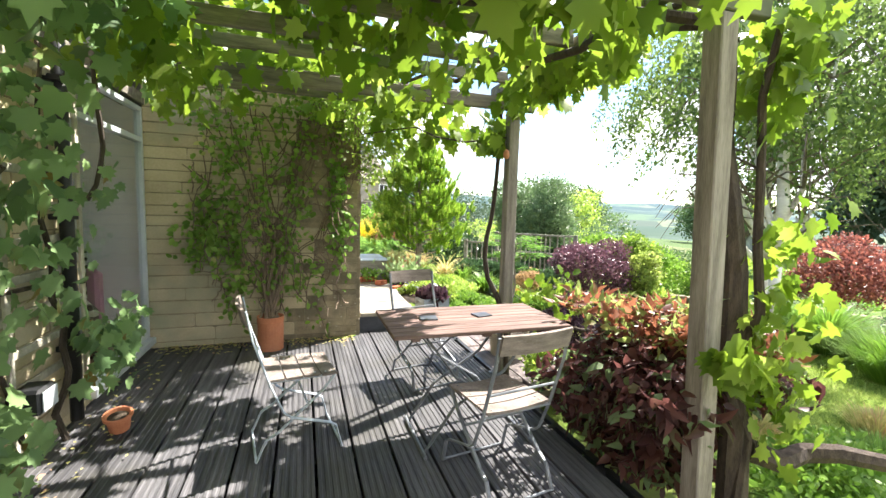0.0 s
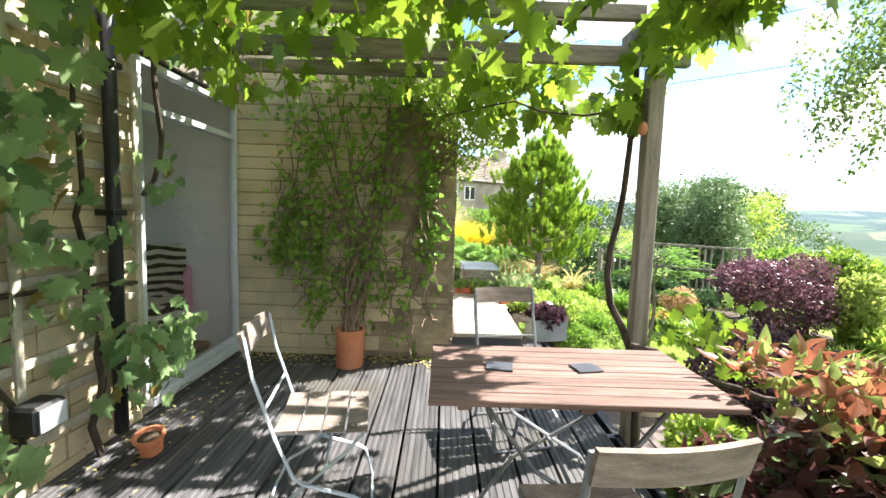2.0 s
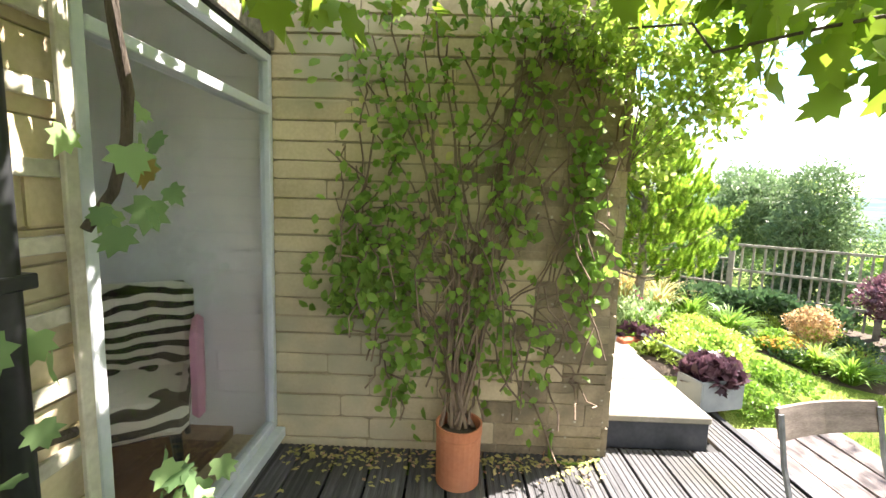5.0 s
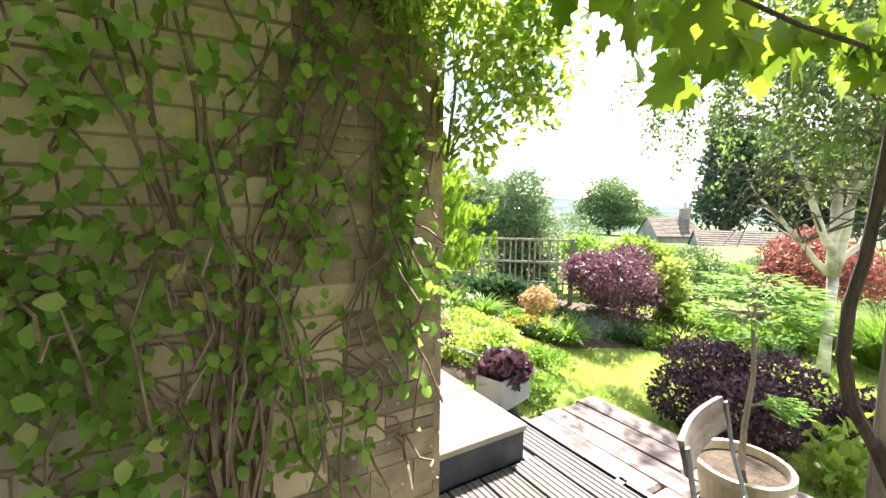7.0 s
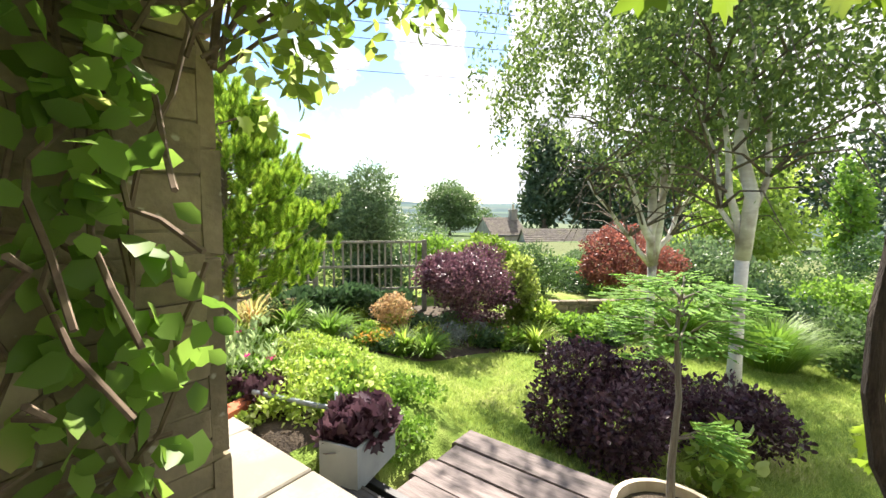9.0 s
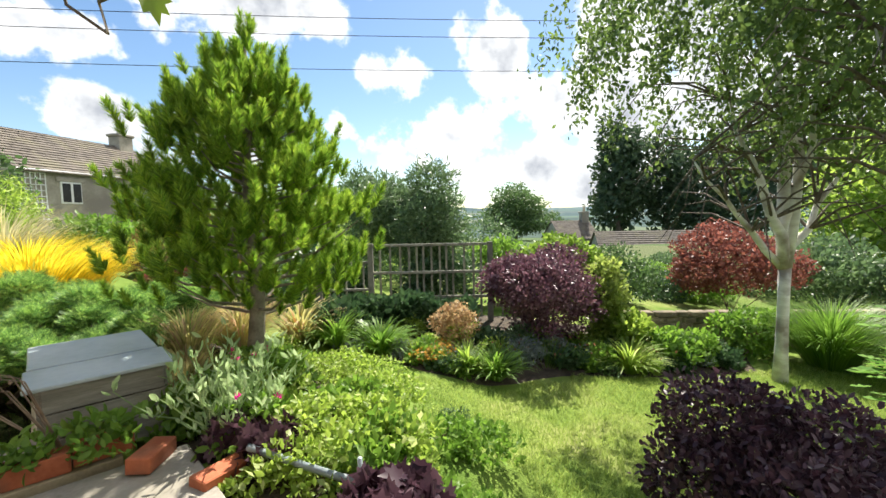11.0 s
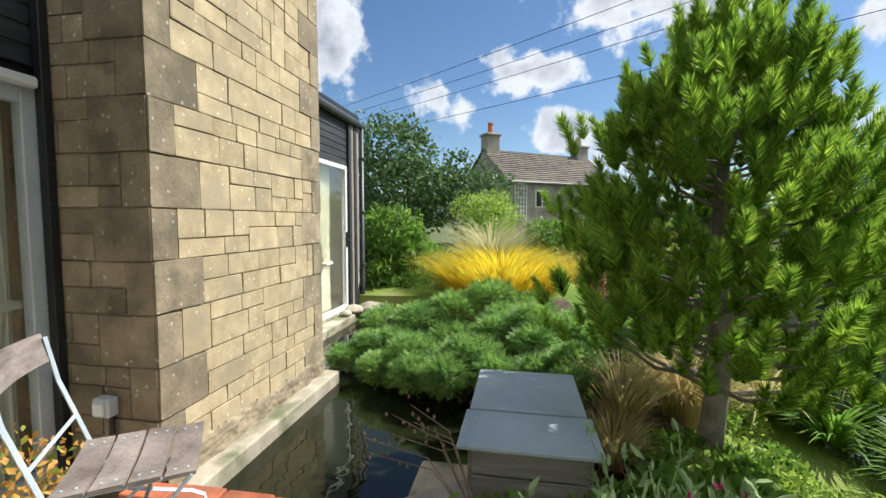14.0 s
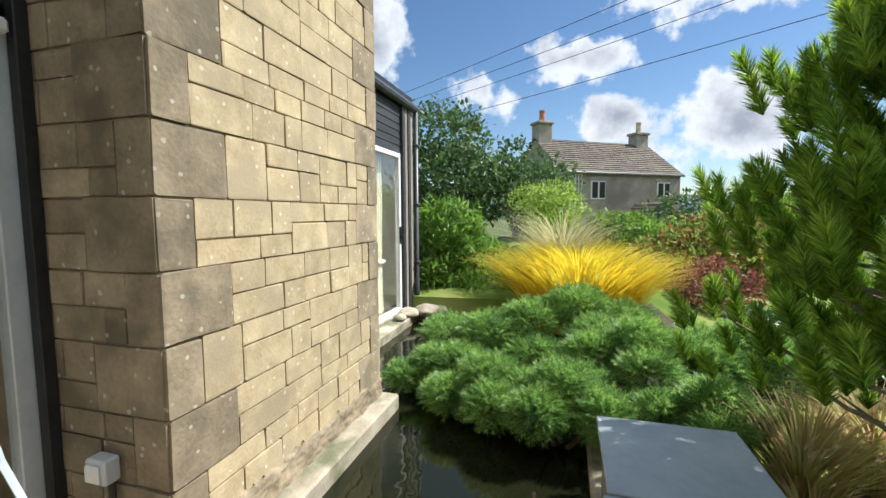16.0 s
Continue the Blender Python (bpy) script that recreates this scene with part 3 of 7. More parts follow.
# ---- the ground, one sheet to the horizon ----
def sstep(a, b, x):
    t = np.clip((x - a) / (b - a), 0, 1)
    return t * t * (3 - 2 * t)


def ground_z(x, y):
    x, y = np.asarray(x, float), np.asarray(y, float)
    low = -0.28 - 0.36 * sstep(3.3, 5.5, x) - 0.25 * sstep(5.5, 9, x) + 0.25 * sstep(7, 10, y) * sstep(3.3, 5, x) - 0.5 * sstep(9, 16, x) - 5 * sstep(30, 130, x) - 24 * sstep(130, 500, np.hypot(x, y)) * sstep(-200, 200, x + y * 0.3)
    bank = 0.40 * (1 - sstep(2.9, 4.1, x + 0.12 * (y - 8))) * sstep(5.9, 6.6, y)
    north = 0.5 * sstep(10, 14, y) * (1 - sstep(3, 9, x)) - 0.5 * sstep(16, 28, y)
    r = np.hypot(x, y)
    hills = 115 * sstep(600, 1900, r) * (0.62 + 0.20 * np.sin(x * 0.0021 + 1.0) + 0.12 * np.cos(y * 0.0037 + x * 0.001) + 0.05 * np.sin(x * 0.011 + y * 0.007))
    bump = 0.015 * np.sin(x * 3.1 + y) * np.cos(y * 2.7) * (r < 40)
    return low + bank + north + hills + bump


def gz(x, y):
    return float(ground_z(x, y))


def axis(lo, hi, step, far):
    a = list(np.arange(lo, hi + 1e-6, step))
    s, v, w = step, hi, lo
    right, left = [], []
    while v < far:
        s *= 1.22
        v += s
        w -= s
        right.append(v)
        left.append(w)
    return np.array(left[::-1] + a + right)


gx, gy = axis(-4, 12, 0.2, 4200), axis(-4, 16, 0.2, 4200)
GX, GY = np.meshgrid(gx, gy, indexing="ij")
GZ = ground_z(GX, GY)
under = (GX < 2.75) & (GX > -6) & (GY > -3.5) & (GY < 6.3)
GZ = np.where(under, -0.35, GZ)
pond_hole = (GX > -0.5) & (GX < 1.72) & (GY > 7.4) & (GY < 11.9)
GZ = np.where(pond_hole, -0.6, GZ)
GZ = np.where((GX < 2.35) & (GY > 5.4) & (GY < 7.5), -0.2, GZ)
GZ = np.where((GX < -0.4) & (GX > -7) & (GY > -3) & (GY < 12.3), -0.3, GZ)
nx, ny = GX.shape
gv = np.column_stack([GX.ravel(), GY.ravel(), GZ.ravel()])
i0 = (np.arange(nx - 1)[:, None] * ny + np.arange(ny - 1)[None, :]).ravel()
gf = np.column_stack([i0, i0 + ny, i0 + ny + 1, i0 + 1])
gm = bpy.data.meshes.new("ground")
gm.from_pydata(gv.tolist(), [], gf.tolist())

M_GROUND = bpy.data.materials.new("lawn_beds_and_fields")
M_GROUND.use_nodes = True
_n, _l = M_GROUND.node_tree.nodes, M_GROUND.node_tree.links
_b = _n["Principled BSDF"]
_b.inputs["Roughness"].default_value = 0.95
_b.inputs["Specular IOR Level"].default_value = 0.1
_g = _n.new("ShaderNodeNewGeometry")


def gnoise(scale, detail=5):
    t = _n.new("ShaderNodeTexNoise")
    t.inputs["Scale"].default_value, t.inputs["Detail"].default_value = scale, detail
    _l.new(_g.outputs["Position"], t.inputs["Vector"])
    return t.outputs[0]


def gramp(src, stops):
    r = _n.new("ShaderNodeValToRGB")
    e = r.color_ramp.elements
    e[0].position, e[0].color = stops[0][0], (*stops[0][1], 1)
    e[1].position, e[1].color = stops[-1][0], (*stops[-1][1], 1)
    for pz, c in stops[1:-1]:
        k = e.new(pz)
        k.color = (*c, 1)
    _l.new(src, r.inputs[0])
    return r.outputs[0]


def gmix(f, a, b):
    x = _n.new("ShaderNodeMix")
    x.data_type = "RGBA"
    _l.new(f, x.inputs[0])
    _l.new(a, x.inputs[6])
    _l.new(b, x.inputs[7])
    return x.outputs[2]


lawn_c = gramp(gnoise(1.3), [(0.3, (0.10, 0.17, 0.03)), (0.5, (0.17, 0.25, 0.05)), (0.62, (0.26, 0.30, 0.09)), (0.8, (0.34, 0.32, 0.16))])
_v = _n.new("ShaderNodeTexVoronoi")
_v.inputs["Scale"].default_value = 0.006
_l.new(_g.outputs["Position"], _v.inputs["Vector"])
_sv = _n.new("ShaderNodeSeparateColor")
_l.new(_v.outputs["Color"], _sv.inputs[0])
field_c = gramp(_sv.outputs[0], [(0.0, (0.02, 0.04, 0.02)), (0.35, (0.06, 0.10, 0.038)), (0.6, (0.09, 0.14, 0.05)), (0.8, (0.14, 0.15, 0.075)), (1.0, (0.025, 0.045, 0.022))])
wood_c = gramp(gnoise(0.012, 3), [(0.45, (0.02, 0.045, 0.025)), (0.55, (0.05, 0.08, 0.05))])
_wf = _n.new("ShaderNodeMapRange")
_wf.inputs["From Min"].default_value, _wf.inputs["From Max"].default_value = 0.5, 0.53
_l.new(gnoise(0.004, 4), _wf.inputs[0])
field_c = gmix(_wf.outputs[0], field_c, wood_c)
_ln = _n.new("ShaderNodeVectorMath")
_ln.operation = "LENGTH"
_l.new(_g.outputs["Position"], _ln.inputs[0])
_fr = _n.new("ShaderNodeMapRange")
_fr.inputs["From Min"].default_value, _fr.inputs["From Max"].default_value = 15, 32
_l.new(_ln.outputs["Value"], _fr.inputs[0])
far_mix = gmix(_fr.outputs[0], lawn_c, field_c)
# aerial haze painted into the ground colour: blends to blue with distance
_haze = _n.new("ShaderNodeMapRange")
_haze.inputs["From Min"].default_value, _haze.inputs["From Max"].default_value, _haze.inputs["To Max"].default_value = 300, 3000, 0.75
_l.new(_ln.outputs["Value"], _haze.inputs[0])
_haze_blue = _n.new("ShaderNodeRGB")
_haze_blue.outputs[0].default_value = (0.10, 0.17, 0.25, 1)
_l.new(gmix(_haze.outputs[0], far_mix, _haze_blue.outputs[0]), _b.inputs["Base Color"])
_u = _n.new("ShaderNodeBump")
_u.inputs["Strength"].default_value, _u.inputs["Distance"].default_value = 0.8, 0.02
_l.new(gnoise(70, 3), _u.inputs["Height"])
_l.new(_u.outputs[0], _b.inputs["Normal"])
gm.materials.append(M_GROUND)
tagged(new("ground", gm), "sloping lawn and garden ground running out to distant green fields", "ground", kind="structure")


def soil_bed(name, pts, label):
    """A raised, uneven sheet of soil over the ground inside the outline pts."""
    g = Geo()
    c = np.mean(pts, axis=0)
    rings = 7
    n = len(pts)
    for k in range(rings + 1):
        s = k / rings
        for p in pts:
            x, y = c + (np.array(p) - c) * s
            e = min(1.0, (1 - s) * 6)
            g.v.append((x, y, gz(x, y) - 0.02 + 0.05 * e + 0.012 * math.sin(x * 19 + y * 13)))
    for k in range(rings):
        for j in range(n):
            a, b = k * n + j, k * n + (j + 1) % n
            g.f.append((a, b, b + n, a + n))
    ob = part(name, g, M_SOIL, None, label, True)
    return tagged(ob, category="soil", kind="structure")


soil_bed("flower_bed", [(5.2, 12.6), (4.4, 10.6), (4.45, 9.3), (4.7, 8.6), (5.1, 8.05), (6.2, 7.6), (7.4, 6.85), (8.8, 6.1), (10.2, 6.2), (9.4, 8.4), (8.2, 9.9), (7.2, 11.0), (6.4, 12.2)], "dark soil of the curved flower bed under the perennials")
soil_bed("pond_bed", [(2.3, 6.2), (2.9, 6.2), (3.3, 6.7), (3.7, 7.3), (3.8, 8.2), (3.7, 9.2), (3.3, 10.6), (2.6, 12.6), (1.8, 12.8), (1.78, 9.0), (2.32, 7.4)], "dark soil of the planted bank beside the pond")


# ---- deck ----
def deck_board(name, x, y0, y1, parent, z=0.0, w=0.200, th=0.028):
    """A grooved board along y."""
    g = Geo()
    prof = [(-w / 2, -th)]
    n = 5
    prof.append((-w / 2, -0.003))
    prof.append((-w / 2 + 0.003, 0))
    for i in range(n):
        a = -w / 2 + w * (i + 0.75) / (n + 0.5)
        s = w / (n + 0.5) * 0.28
        prof += [(a - s, 0), (a - s * 0.6, -0.0045), (a + s * 0.6, -0.0045), (a + s, 0)]
    prof += [(w / 2 - 0.003, 0), (w / 2, -0.003), (w / 2, -th)]
    k = len(prof)
    for yy in (0, 1):
        g.v += [(px, yy, pz) for px, pz in prof]
    g.f += [(i, i + 1, k + i + 1, k + i) for i in range(k - 1)] + [(k - 1, 0, k, 2 * k - 1)]
    g.f += [tuple(range(k))[::-1], tuple(range(k, 2 * k))]
    return g


deck = thing("deck", "dark weathered grooved timber decking under the pergola", "deck", kind="structure")
board_mesh = deck_board("deck_board", 0, 0, 1, None).mesh("deck_board", M_DECK)
xi = -0.364
while xi < 2.62:
    if xi < 1.5:
        spans = [(-2.0, 1.15), (1.155, 5.42)]
    elif xi < 2.28:
        spans = [(-2.0, 0.55), (0.555, 5.52)]
    else:
        spans = [(-2.0, 1.75), (1.755, 6.15)]
    for a, b in spans:
        o = new("deck_board", board_mesh)
        o.parent = deck
        o.matrix_basis = pose(xi, a, 0) @ Matrix.Diagonal((1, b - a, 1, 1))
    xi += 0.216
g = Geo()
for y in np.arange(-1.9, 6.2, 0.5):
    g.box((-0.42, y, -0.16), (2.28 if y > 5.4 else 2.64, y + 0.05, -0.03))
g.box((2.61, -2.0, -0.3), (2.655, 6.15, -0.03), 0.003)
part("joist_frame", g, M_BLACK, deck)
# black sheet added below the boards, standing in for the shade in their gaps
part("gap_shade", Geo().box((-0.44, -2.0, -0.19), (2.60, 5.41, -0.17)).box((1.0, 5.41, -0.19), (2.60, 5.55, -0.17)).box((2.29, 5.55, -0.19), (2.60, 6.1, -0.17)), M_BLACK, deck)

sleepers = thing("sleeper_path", "weathered pinkish-grey timber sleepers laid as a path beside the deck", "path", kind="structure")
sl_mesh = Geo().box((0, 0, -0.13), (1, 1, 0), 0.02).mesh("sleeper", M_SLEEPER)
for i in range(4):
    y = 4.05 - 0.3 * (i % 2)
    while y < 6.0:
        L = 1.15 if i % 2 else 0.98
        o = new("sleeper", sl_mesh)
        o.parent = sleepers
        o.matrix_basis = pose(2.68 + i * 0.212, y, -0.10 - 0.004 * (i % 2), 0, 0, 0.4 * ((i % 3) - 1)) @ Matrix.Diagonal((0.20, L, 1, 1))
        y += L + 0.012

# ---- paving, step, pond ----
paving = thing("paving", "pale concrete paving slabs raised one step above the deck", "paving", kind="structure")
slabs = [(1.60, 5.54, 2.27, 6.10), (1.60, 6.11, 2.27, 6.70), (1.62, 6.71, 2.30, 7.38), (0.98, 6.16, 1.59, 6.75), (0.98, 6.76, 1.61, 7.38), (0.36, 6.16, 0.97, 6.75), (0.36, 6.76, 0.97, 7.38), (-0.26, 6.16, 0.35, 6.75), (-0.26, 6.76, 0.35, 7.38), (-0.42, 6.16, -0.27, 7.38)]
for i, (a, b, c, d) in enumerate(slabs):
    part("slab", Geo().box((a, b, 0.165), (c, d, 0.212 + 0.003 * (i % 2)), 0.008), M_CONCRETE, paving)
part("bed", Geo().box((-0.42, 5.6, -0.3), (2.25, 7.40, 0.165)), M_MORTAR, paving)
part("riser", Geo().box((1.58, 5.555, -0.02), (2.26, 5.598, 0.163), 0.004), M_PIPE, paving, "dark step riser")

kerb = thing("pond_kerb", "row of red bricks edging the pond", "brick edging", kind="structure")
br_mesh = Geo().box((0, 0, 0), (1, 1, 1), 0.04).mesh("brick", M_BRICK)
bx = 0.30
i = 0
while bx < 2.05:
    o = new("brick", br_mesh)
    o.parent = kerb
    o.matrix_basis = pose(bx, 7.43 + 0.006 * (i % 3), 0.235 + 0.004 * (i % 2), 0, 0, rng.uniform(-2, 2)) @ Matrix.Diagonal((0.218, 0.105, 0.085, 1))
    bx += 0.226
    i += 1
part("wall_below", Geo().box((0.25, 7.41, -0.5), (2.05, 7.56, 0.233), 0.004), M_MORTAR, kerb)
for k, (x, y, rz) in enumerate([(2.14, 7.30, 52), (2.33, 6.98, 20)]):
    b = part("brick", Geo().box((-0.11, -0.052, 0), (0.11, 0.052, 0.07), 0.005), M_BRICK, None, "loose red brick lying in the planting beside the paving")
    b.matrix_basis = pose(x, y, 0.215 if x < 2.3 else gz(x, y) + 0.04, 2, 3, rz)
    tagged(b, category="brick", group="loose bricks")

part("water", Geo().box((-0.42, 7.57, -0.02), (1.74, 11.75, 0.10)), M_WATER, None, "still dark green pond water", kind="water")
tagged(bpy.data.objects["water"], category="pond", kind="structure")
def rough_skirt(y0, y1, z0, z1, x, seed):
    """A thin lumpy coat of worn render over the foot of a wall that faces +x."""
    g = Geo()
    ny, nz = 110, 18
    for j in range(nz + 1):
        for i in range(ny + 1):
            y, z = y0 + (y1 - y0) * i / ny, z0 + (z1 - z0) * j / nz
            top = z1 - 0.07 * abs(noise.noise(Vector((y * 3, 0, seed)))) - 0.03 * noise.noise(Vector((y * 14, 1, seed)))
            d = 0.016 * noise.noise(Vector((y * 9, z * 12, seed))) + 0.010 * noise.noise(Vector((y * 34, z * 40, seed)))
            g.v.append((x + (0.016 + d if z < top else -0.02), y, z))
    for j in range(nz):
        for i in range(ny):
            a = j * (ny + 1) + i
            g.f.append((a, a + 1, a + ny + 2, a + ny + 1))
    return g


skirt = part("worn_render", rough_skirt(7.63, 9.27, 0.19, 0.35, 0.342, 3.0), M_WORN, None, "crumbling render along the foot of the stone pier above the pond", True, kind="structure")
tagged(skirt, category="wall render")
pond = thing("pond_wall", "mossy concrete walls and ledges round the pond", "pond wall", kind="structure")
part("ledge", Geo().box((0.30, 7.57, -0.3), (0.47, 9.32, 0.205), 0.012), M_LEDGE, pond)
part("ledge", Geo().box((-0.44, 9.33, -0.3), (-0.24, 12.2, 0.20), 0.012), M_LEDGE, pond)
part("ledge", Geo().box((1.74, 7.57, -0.3), (1.92, 11.9, 0.17), 0.015), M_LEDGE, pond)
part("ledge", Geo().box((1.45, 7.57, -0.3), (1.739, 8.25, 0.13), 0.015), M_LEDGE, pond)
part("far_edge", Geo().box((-0.24, 11.75, -0.3), (1.74, 11.9, 0.19), 0.01), M_BOXWOOD, pond)
for k, (x, y, s) in enumerate([(-0.30, 11.55, 0.13), (-0.12, 11.72, 0.16), (-0.33, 11.30, 0.09), (0.02, 11.85, 0.11)]):
    me = bpy.data.meshes.new("rock")
    bm = bmesh.new()
    bmesh.ops.create_icosphere(bm, subdivisions=3, radius=s)
    for v in bm.verts:
        v.co *= 1 + 0.28 * noise.noise(v.co * 7 + Vector((k, 0, 0)))
        v.co.z *= 0.5
    bm.to_mesh(me)
    bm.free()
    me.materials.append(M_LEDGE)
    o = new("rock", me)
    o.location = (x, y, 0.20 + s * 0.32)
    tagged(o, "pale rounded stone on the pond ledge below the downpipe", "stone", "pond stones")


# ---- stone walls ----
def rough_stone(c, seed, m):
    """A squared stone in the unit cube with worn, uneven arrises."""
    q = np.random.default_rng(seed)
    g = Geo().box((0, 0, 0), (1, 1, 1), c)
    g.v = [(p[0] + q.normal() * 0.007, p[1] + q.normal() * 0.02, p[2] + q.normal() * 0.012) for p in g.v]
    return g.mesh("stone", m)


STONES = [rough_stone(c, 10 + i, M_STONE) for i, c in enumerate((0.02, 0.035, 0.028, 0.04, 0.024))]
QSTONES = [rough_stone(c, 20 + i, M_QUOIN) for i, c in enumerate((0.015, 0.03, 0.022, 0.035, 0.02))]
PSTONES = [rough_stone(c * 1.6, 30 + i, M_RENDER) for i, c in enumerate((0.02, 0.035, 0.028, 0.04, 0.024))]
wall_jobs = []


def put_stone(parent, meshes, frame_m, u, z, w, h, r, proud=0.0):
    o = new("stone", meshes[r.integers(len(meshes))])
    o.parent = parent
    d = 0.035 + proud + r.uniform(-0.003, 0.005)
    j = 0.0035
    o.matrix_basis = frame_m @ pose(u + j, 0, z + j, r.uniform(-0.5, 0.5), 0, 0) @ Matrix.Diagonal((w - 2 * j, -d, h - 2 * j, 1))


def ashlar(parent, frame_m, length, z0, z1, seed, meshes, qmeshes, quoin_left=False, quoin_right=False, course=0.125, lo=0.17, hi=0.36):
    """Coursed squared stones on a plane: u along the wall, the outside at -y of frame_m."""
    r = np.random.default_rng(seed)
    z, k = z0, 0
    while z < z1 - 0.02:
        H = 2 * course
        a, b = 0.0, length
        if quoin_left:
            w = 0.15 if k % 2 else 0.31
            put_stone(parent, qmeshes, frame_m, 0, z, w, H, r, 0.003)
            a = w
        if quoin_right:
            w = 0.31 if k % 2 else 0.15
            put_stone(parent, qmeshes, frame_m, length - w, z, w, H, r, 0.003)
            b = length - w
        u = a
        while u < b - 0.01:
            if r.random() < 0.16:
                w = min(r.uniform(0.14, 0.24), b - u)
                if b - u - w < 0.09:
                    w = b - u
                put_stone(parent, meshes, frame_m, u, z, w, H, r)
                u += w
            else:
                block = min(r.uniform(0.4, 0.8), b - u)
                if b - u - block < 0.12:
                    block = b - u
                split = r.choice([0.4, 0.5, 0.6])
                for zz, hh in ((z, H * split), (z + H * split, H * (1 - split))):
                    v = 0.0
                    while v < block - 0.005:
                        w = min(r.uniform(lo, hi), block - v)
                        if block - v - w < 0.09:
                            w = block - v
                        put_stone(parent, meshes, frame_m, u + v, zz, w, hh, r)
                        v += w
                u += block
        z += H
        k += 1


def single_courses(parent, frame_m, length, z1, seed, meshes, edge_meshes, change):
    """Long pale blocks in single uneven courses with open joints; past u = change smaller brown rubble."""
    r = np.random.default_rng(seed)
    z = 0.0
    while z < z1 - 0.02:
        H = r.uniform(0.095, 0.145)
        u = 0.0
        turn = change + r.uniform(-0.22, 0.22)
        while u < length - 0.005:
            pale = u < turn
            w = min(r.uniform(0.3, 0.62) if pale else r.uniform(0.14, 0.34), length - u)
            if length - u - w < 0.1:
                w = length - u
            parts = 1 if pale or r.random() < 0.7 else 2
            for k in range(parts):
                o = new("stone", (meshes if pale else edge_meshes)[r.integers(5)])
                o.parent = parent
                gap = r.uniform(0.004, 0.008) if pale else 0.003
                h = H / parts
                d = 0.033 + r.uniform(-0.004, 0.008)
                o.matrix_basis = frame_m @ pose(u + 0.0025, 0, z + h * k + gap, r.uniform(-0.8, 0.8), 0, r.uniform(-0.3, 0.3)) @ Matrix.Diagonal((w - 0.005, -d, h - 2 * gap, 1))
            u += w
        z += H


def wall_core(name, a, b, label):
    w = thing(name, label, "wall", kind="structure")
    part("core", Geo().box(a, b), M_MORTAR, w)
    return w


TOP = 3.35
pier_a = wall_core("wall_south_pier", (-0.72, 5.430, -0.05), (1.560, 5.90, TOP), "coursed limestone pier wall overgrown with a climber")
pier_b = wall_core("wall_north_pier", (-0.72, 7.630, 0.05), (0.330, 9.265, TOP), "coursed limestone pier with weathered corner stones above the pond")
facade = thing("wall_west", "pale block house wall under the pergola behind a trellis", "wall", kind="structure")
part("core", Geo().box((-0.72, -3.0, -0.1), (-0.450, 4.14, 2.75)), M_MORTAR, facade)
# frames of the walls: u, outside towards -y
wall_jobs.append((pier_a, pose(1.535, 5.42, -0.05, 0, 0, 90), 0.48, 0.0, TOP, 4, QSTONES, QSTONES, True, False, 0.115, 0.2, 0.4))
wall_jobs.append((pier_b, pose(-0.44, 7.655, 0.05), 0.777, 0.0, TOP, 5, QSTONES, QSTONES, False, True, 0.125, 0.16, 0.34))
wall_jobs.append((pier_b, pose(0.305, 7.62, 0.05, 0, 0, 90), 1.66, 0.0, TOP, 6, STONES, QSTONES, True, True, 0.125, 0.17, 0.34))
wall_jobs.append((facade, pose(-0.475, -1.2, -0.05, 0, 0, 90), 5.33, 0.0, 2.75, 8, PSTONES, PSTONES, False, False, 0.115, 0.25, 0.5))


# ---- glazing ----
def window(name, y0, y1, z0, z1, material, label, fw=0.055, transom=None, x=-0.44, mid=None, handle=None, category="window"):
    w = thing(name, label, category, kind="structure")
    g = Geo()
    d = (x - 0.05, x + 0.01)
    g.box((d[0], y0, z0), (d[1], y0 + fw, z1), 0.004)
    g.box((d[0], y1 - fw, z0), (d[1], y1, z1), 0.004)
    g.box((d[0], y0 + fw, z0), (d[1], y1 - fw, z0 + fw), 0.004)
    g.box((d[0], y0 + fw, z1 - fw), (d[1], y1 - fw, z1), 0.004)
    if transom:
        g.box((d[0] - 0.01, y0 + fw, transom - fw / 2), (d[1] + 0.008, y1 - fw, transom + fw / 2), 0.004)
    if mid:
        g.box((d[0], mid - fw / 2, z0 + fw), (d[1] + 0.004, mid + fw / 2, z1 - fw), 0.004)
    part("frame", g, material, w)
    edges = [(y0 + fw, y1 - fw, z0 + fw, z1 - fw)]
    if transom:
        edges = [(y0 + fw, y1 - fw, z0 + fw, transom - fw / 2), (y0 + fw, y1 - fw, transom + fw / 2, z1 - fw)]
    if mid:
        edges = [(y0 + fw, mid - fw / 2, z0 + fw, z1 - fw), (mid + fw / 2, y1 - fw, z0 + fw, z1 - fw)]
    for a, b, c, e in edges:
        o = part("pane", Geo().box((x - 0.024, a - 0.004, c - 0.004), (x - 0.018, b + 0.004, e + 0.004)), M_GLASS, w)
        o.visible_shadow = False
    if handle:
        hg = Geo().box((x + 0.012, handle[0] - 0.015, handle[1] - 0.11), (x + 0.03, handle[0] + 0.015, handle[1] + 0.11), 0.004)
        hg.box((x + 0.03, handle[0] - 0.012, handle[1] - 0.02), (x + 0.055, handle[0] + 0.05, handle[1] + 0.005), 0.004)
        part("handle", hg, M_BLACK, w, "black door handle")
    return w


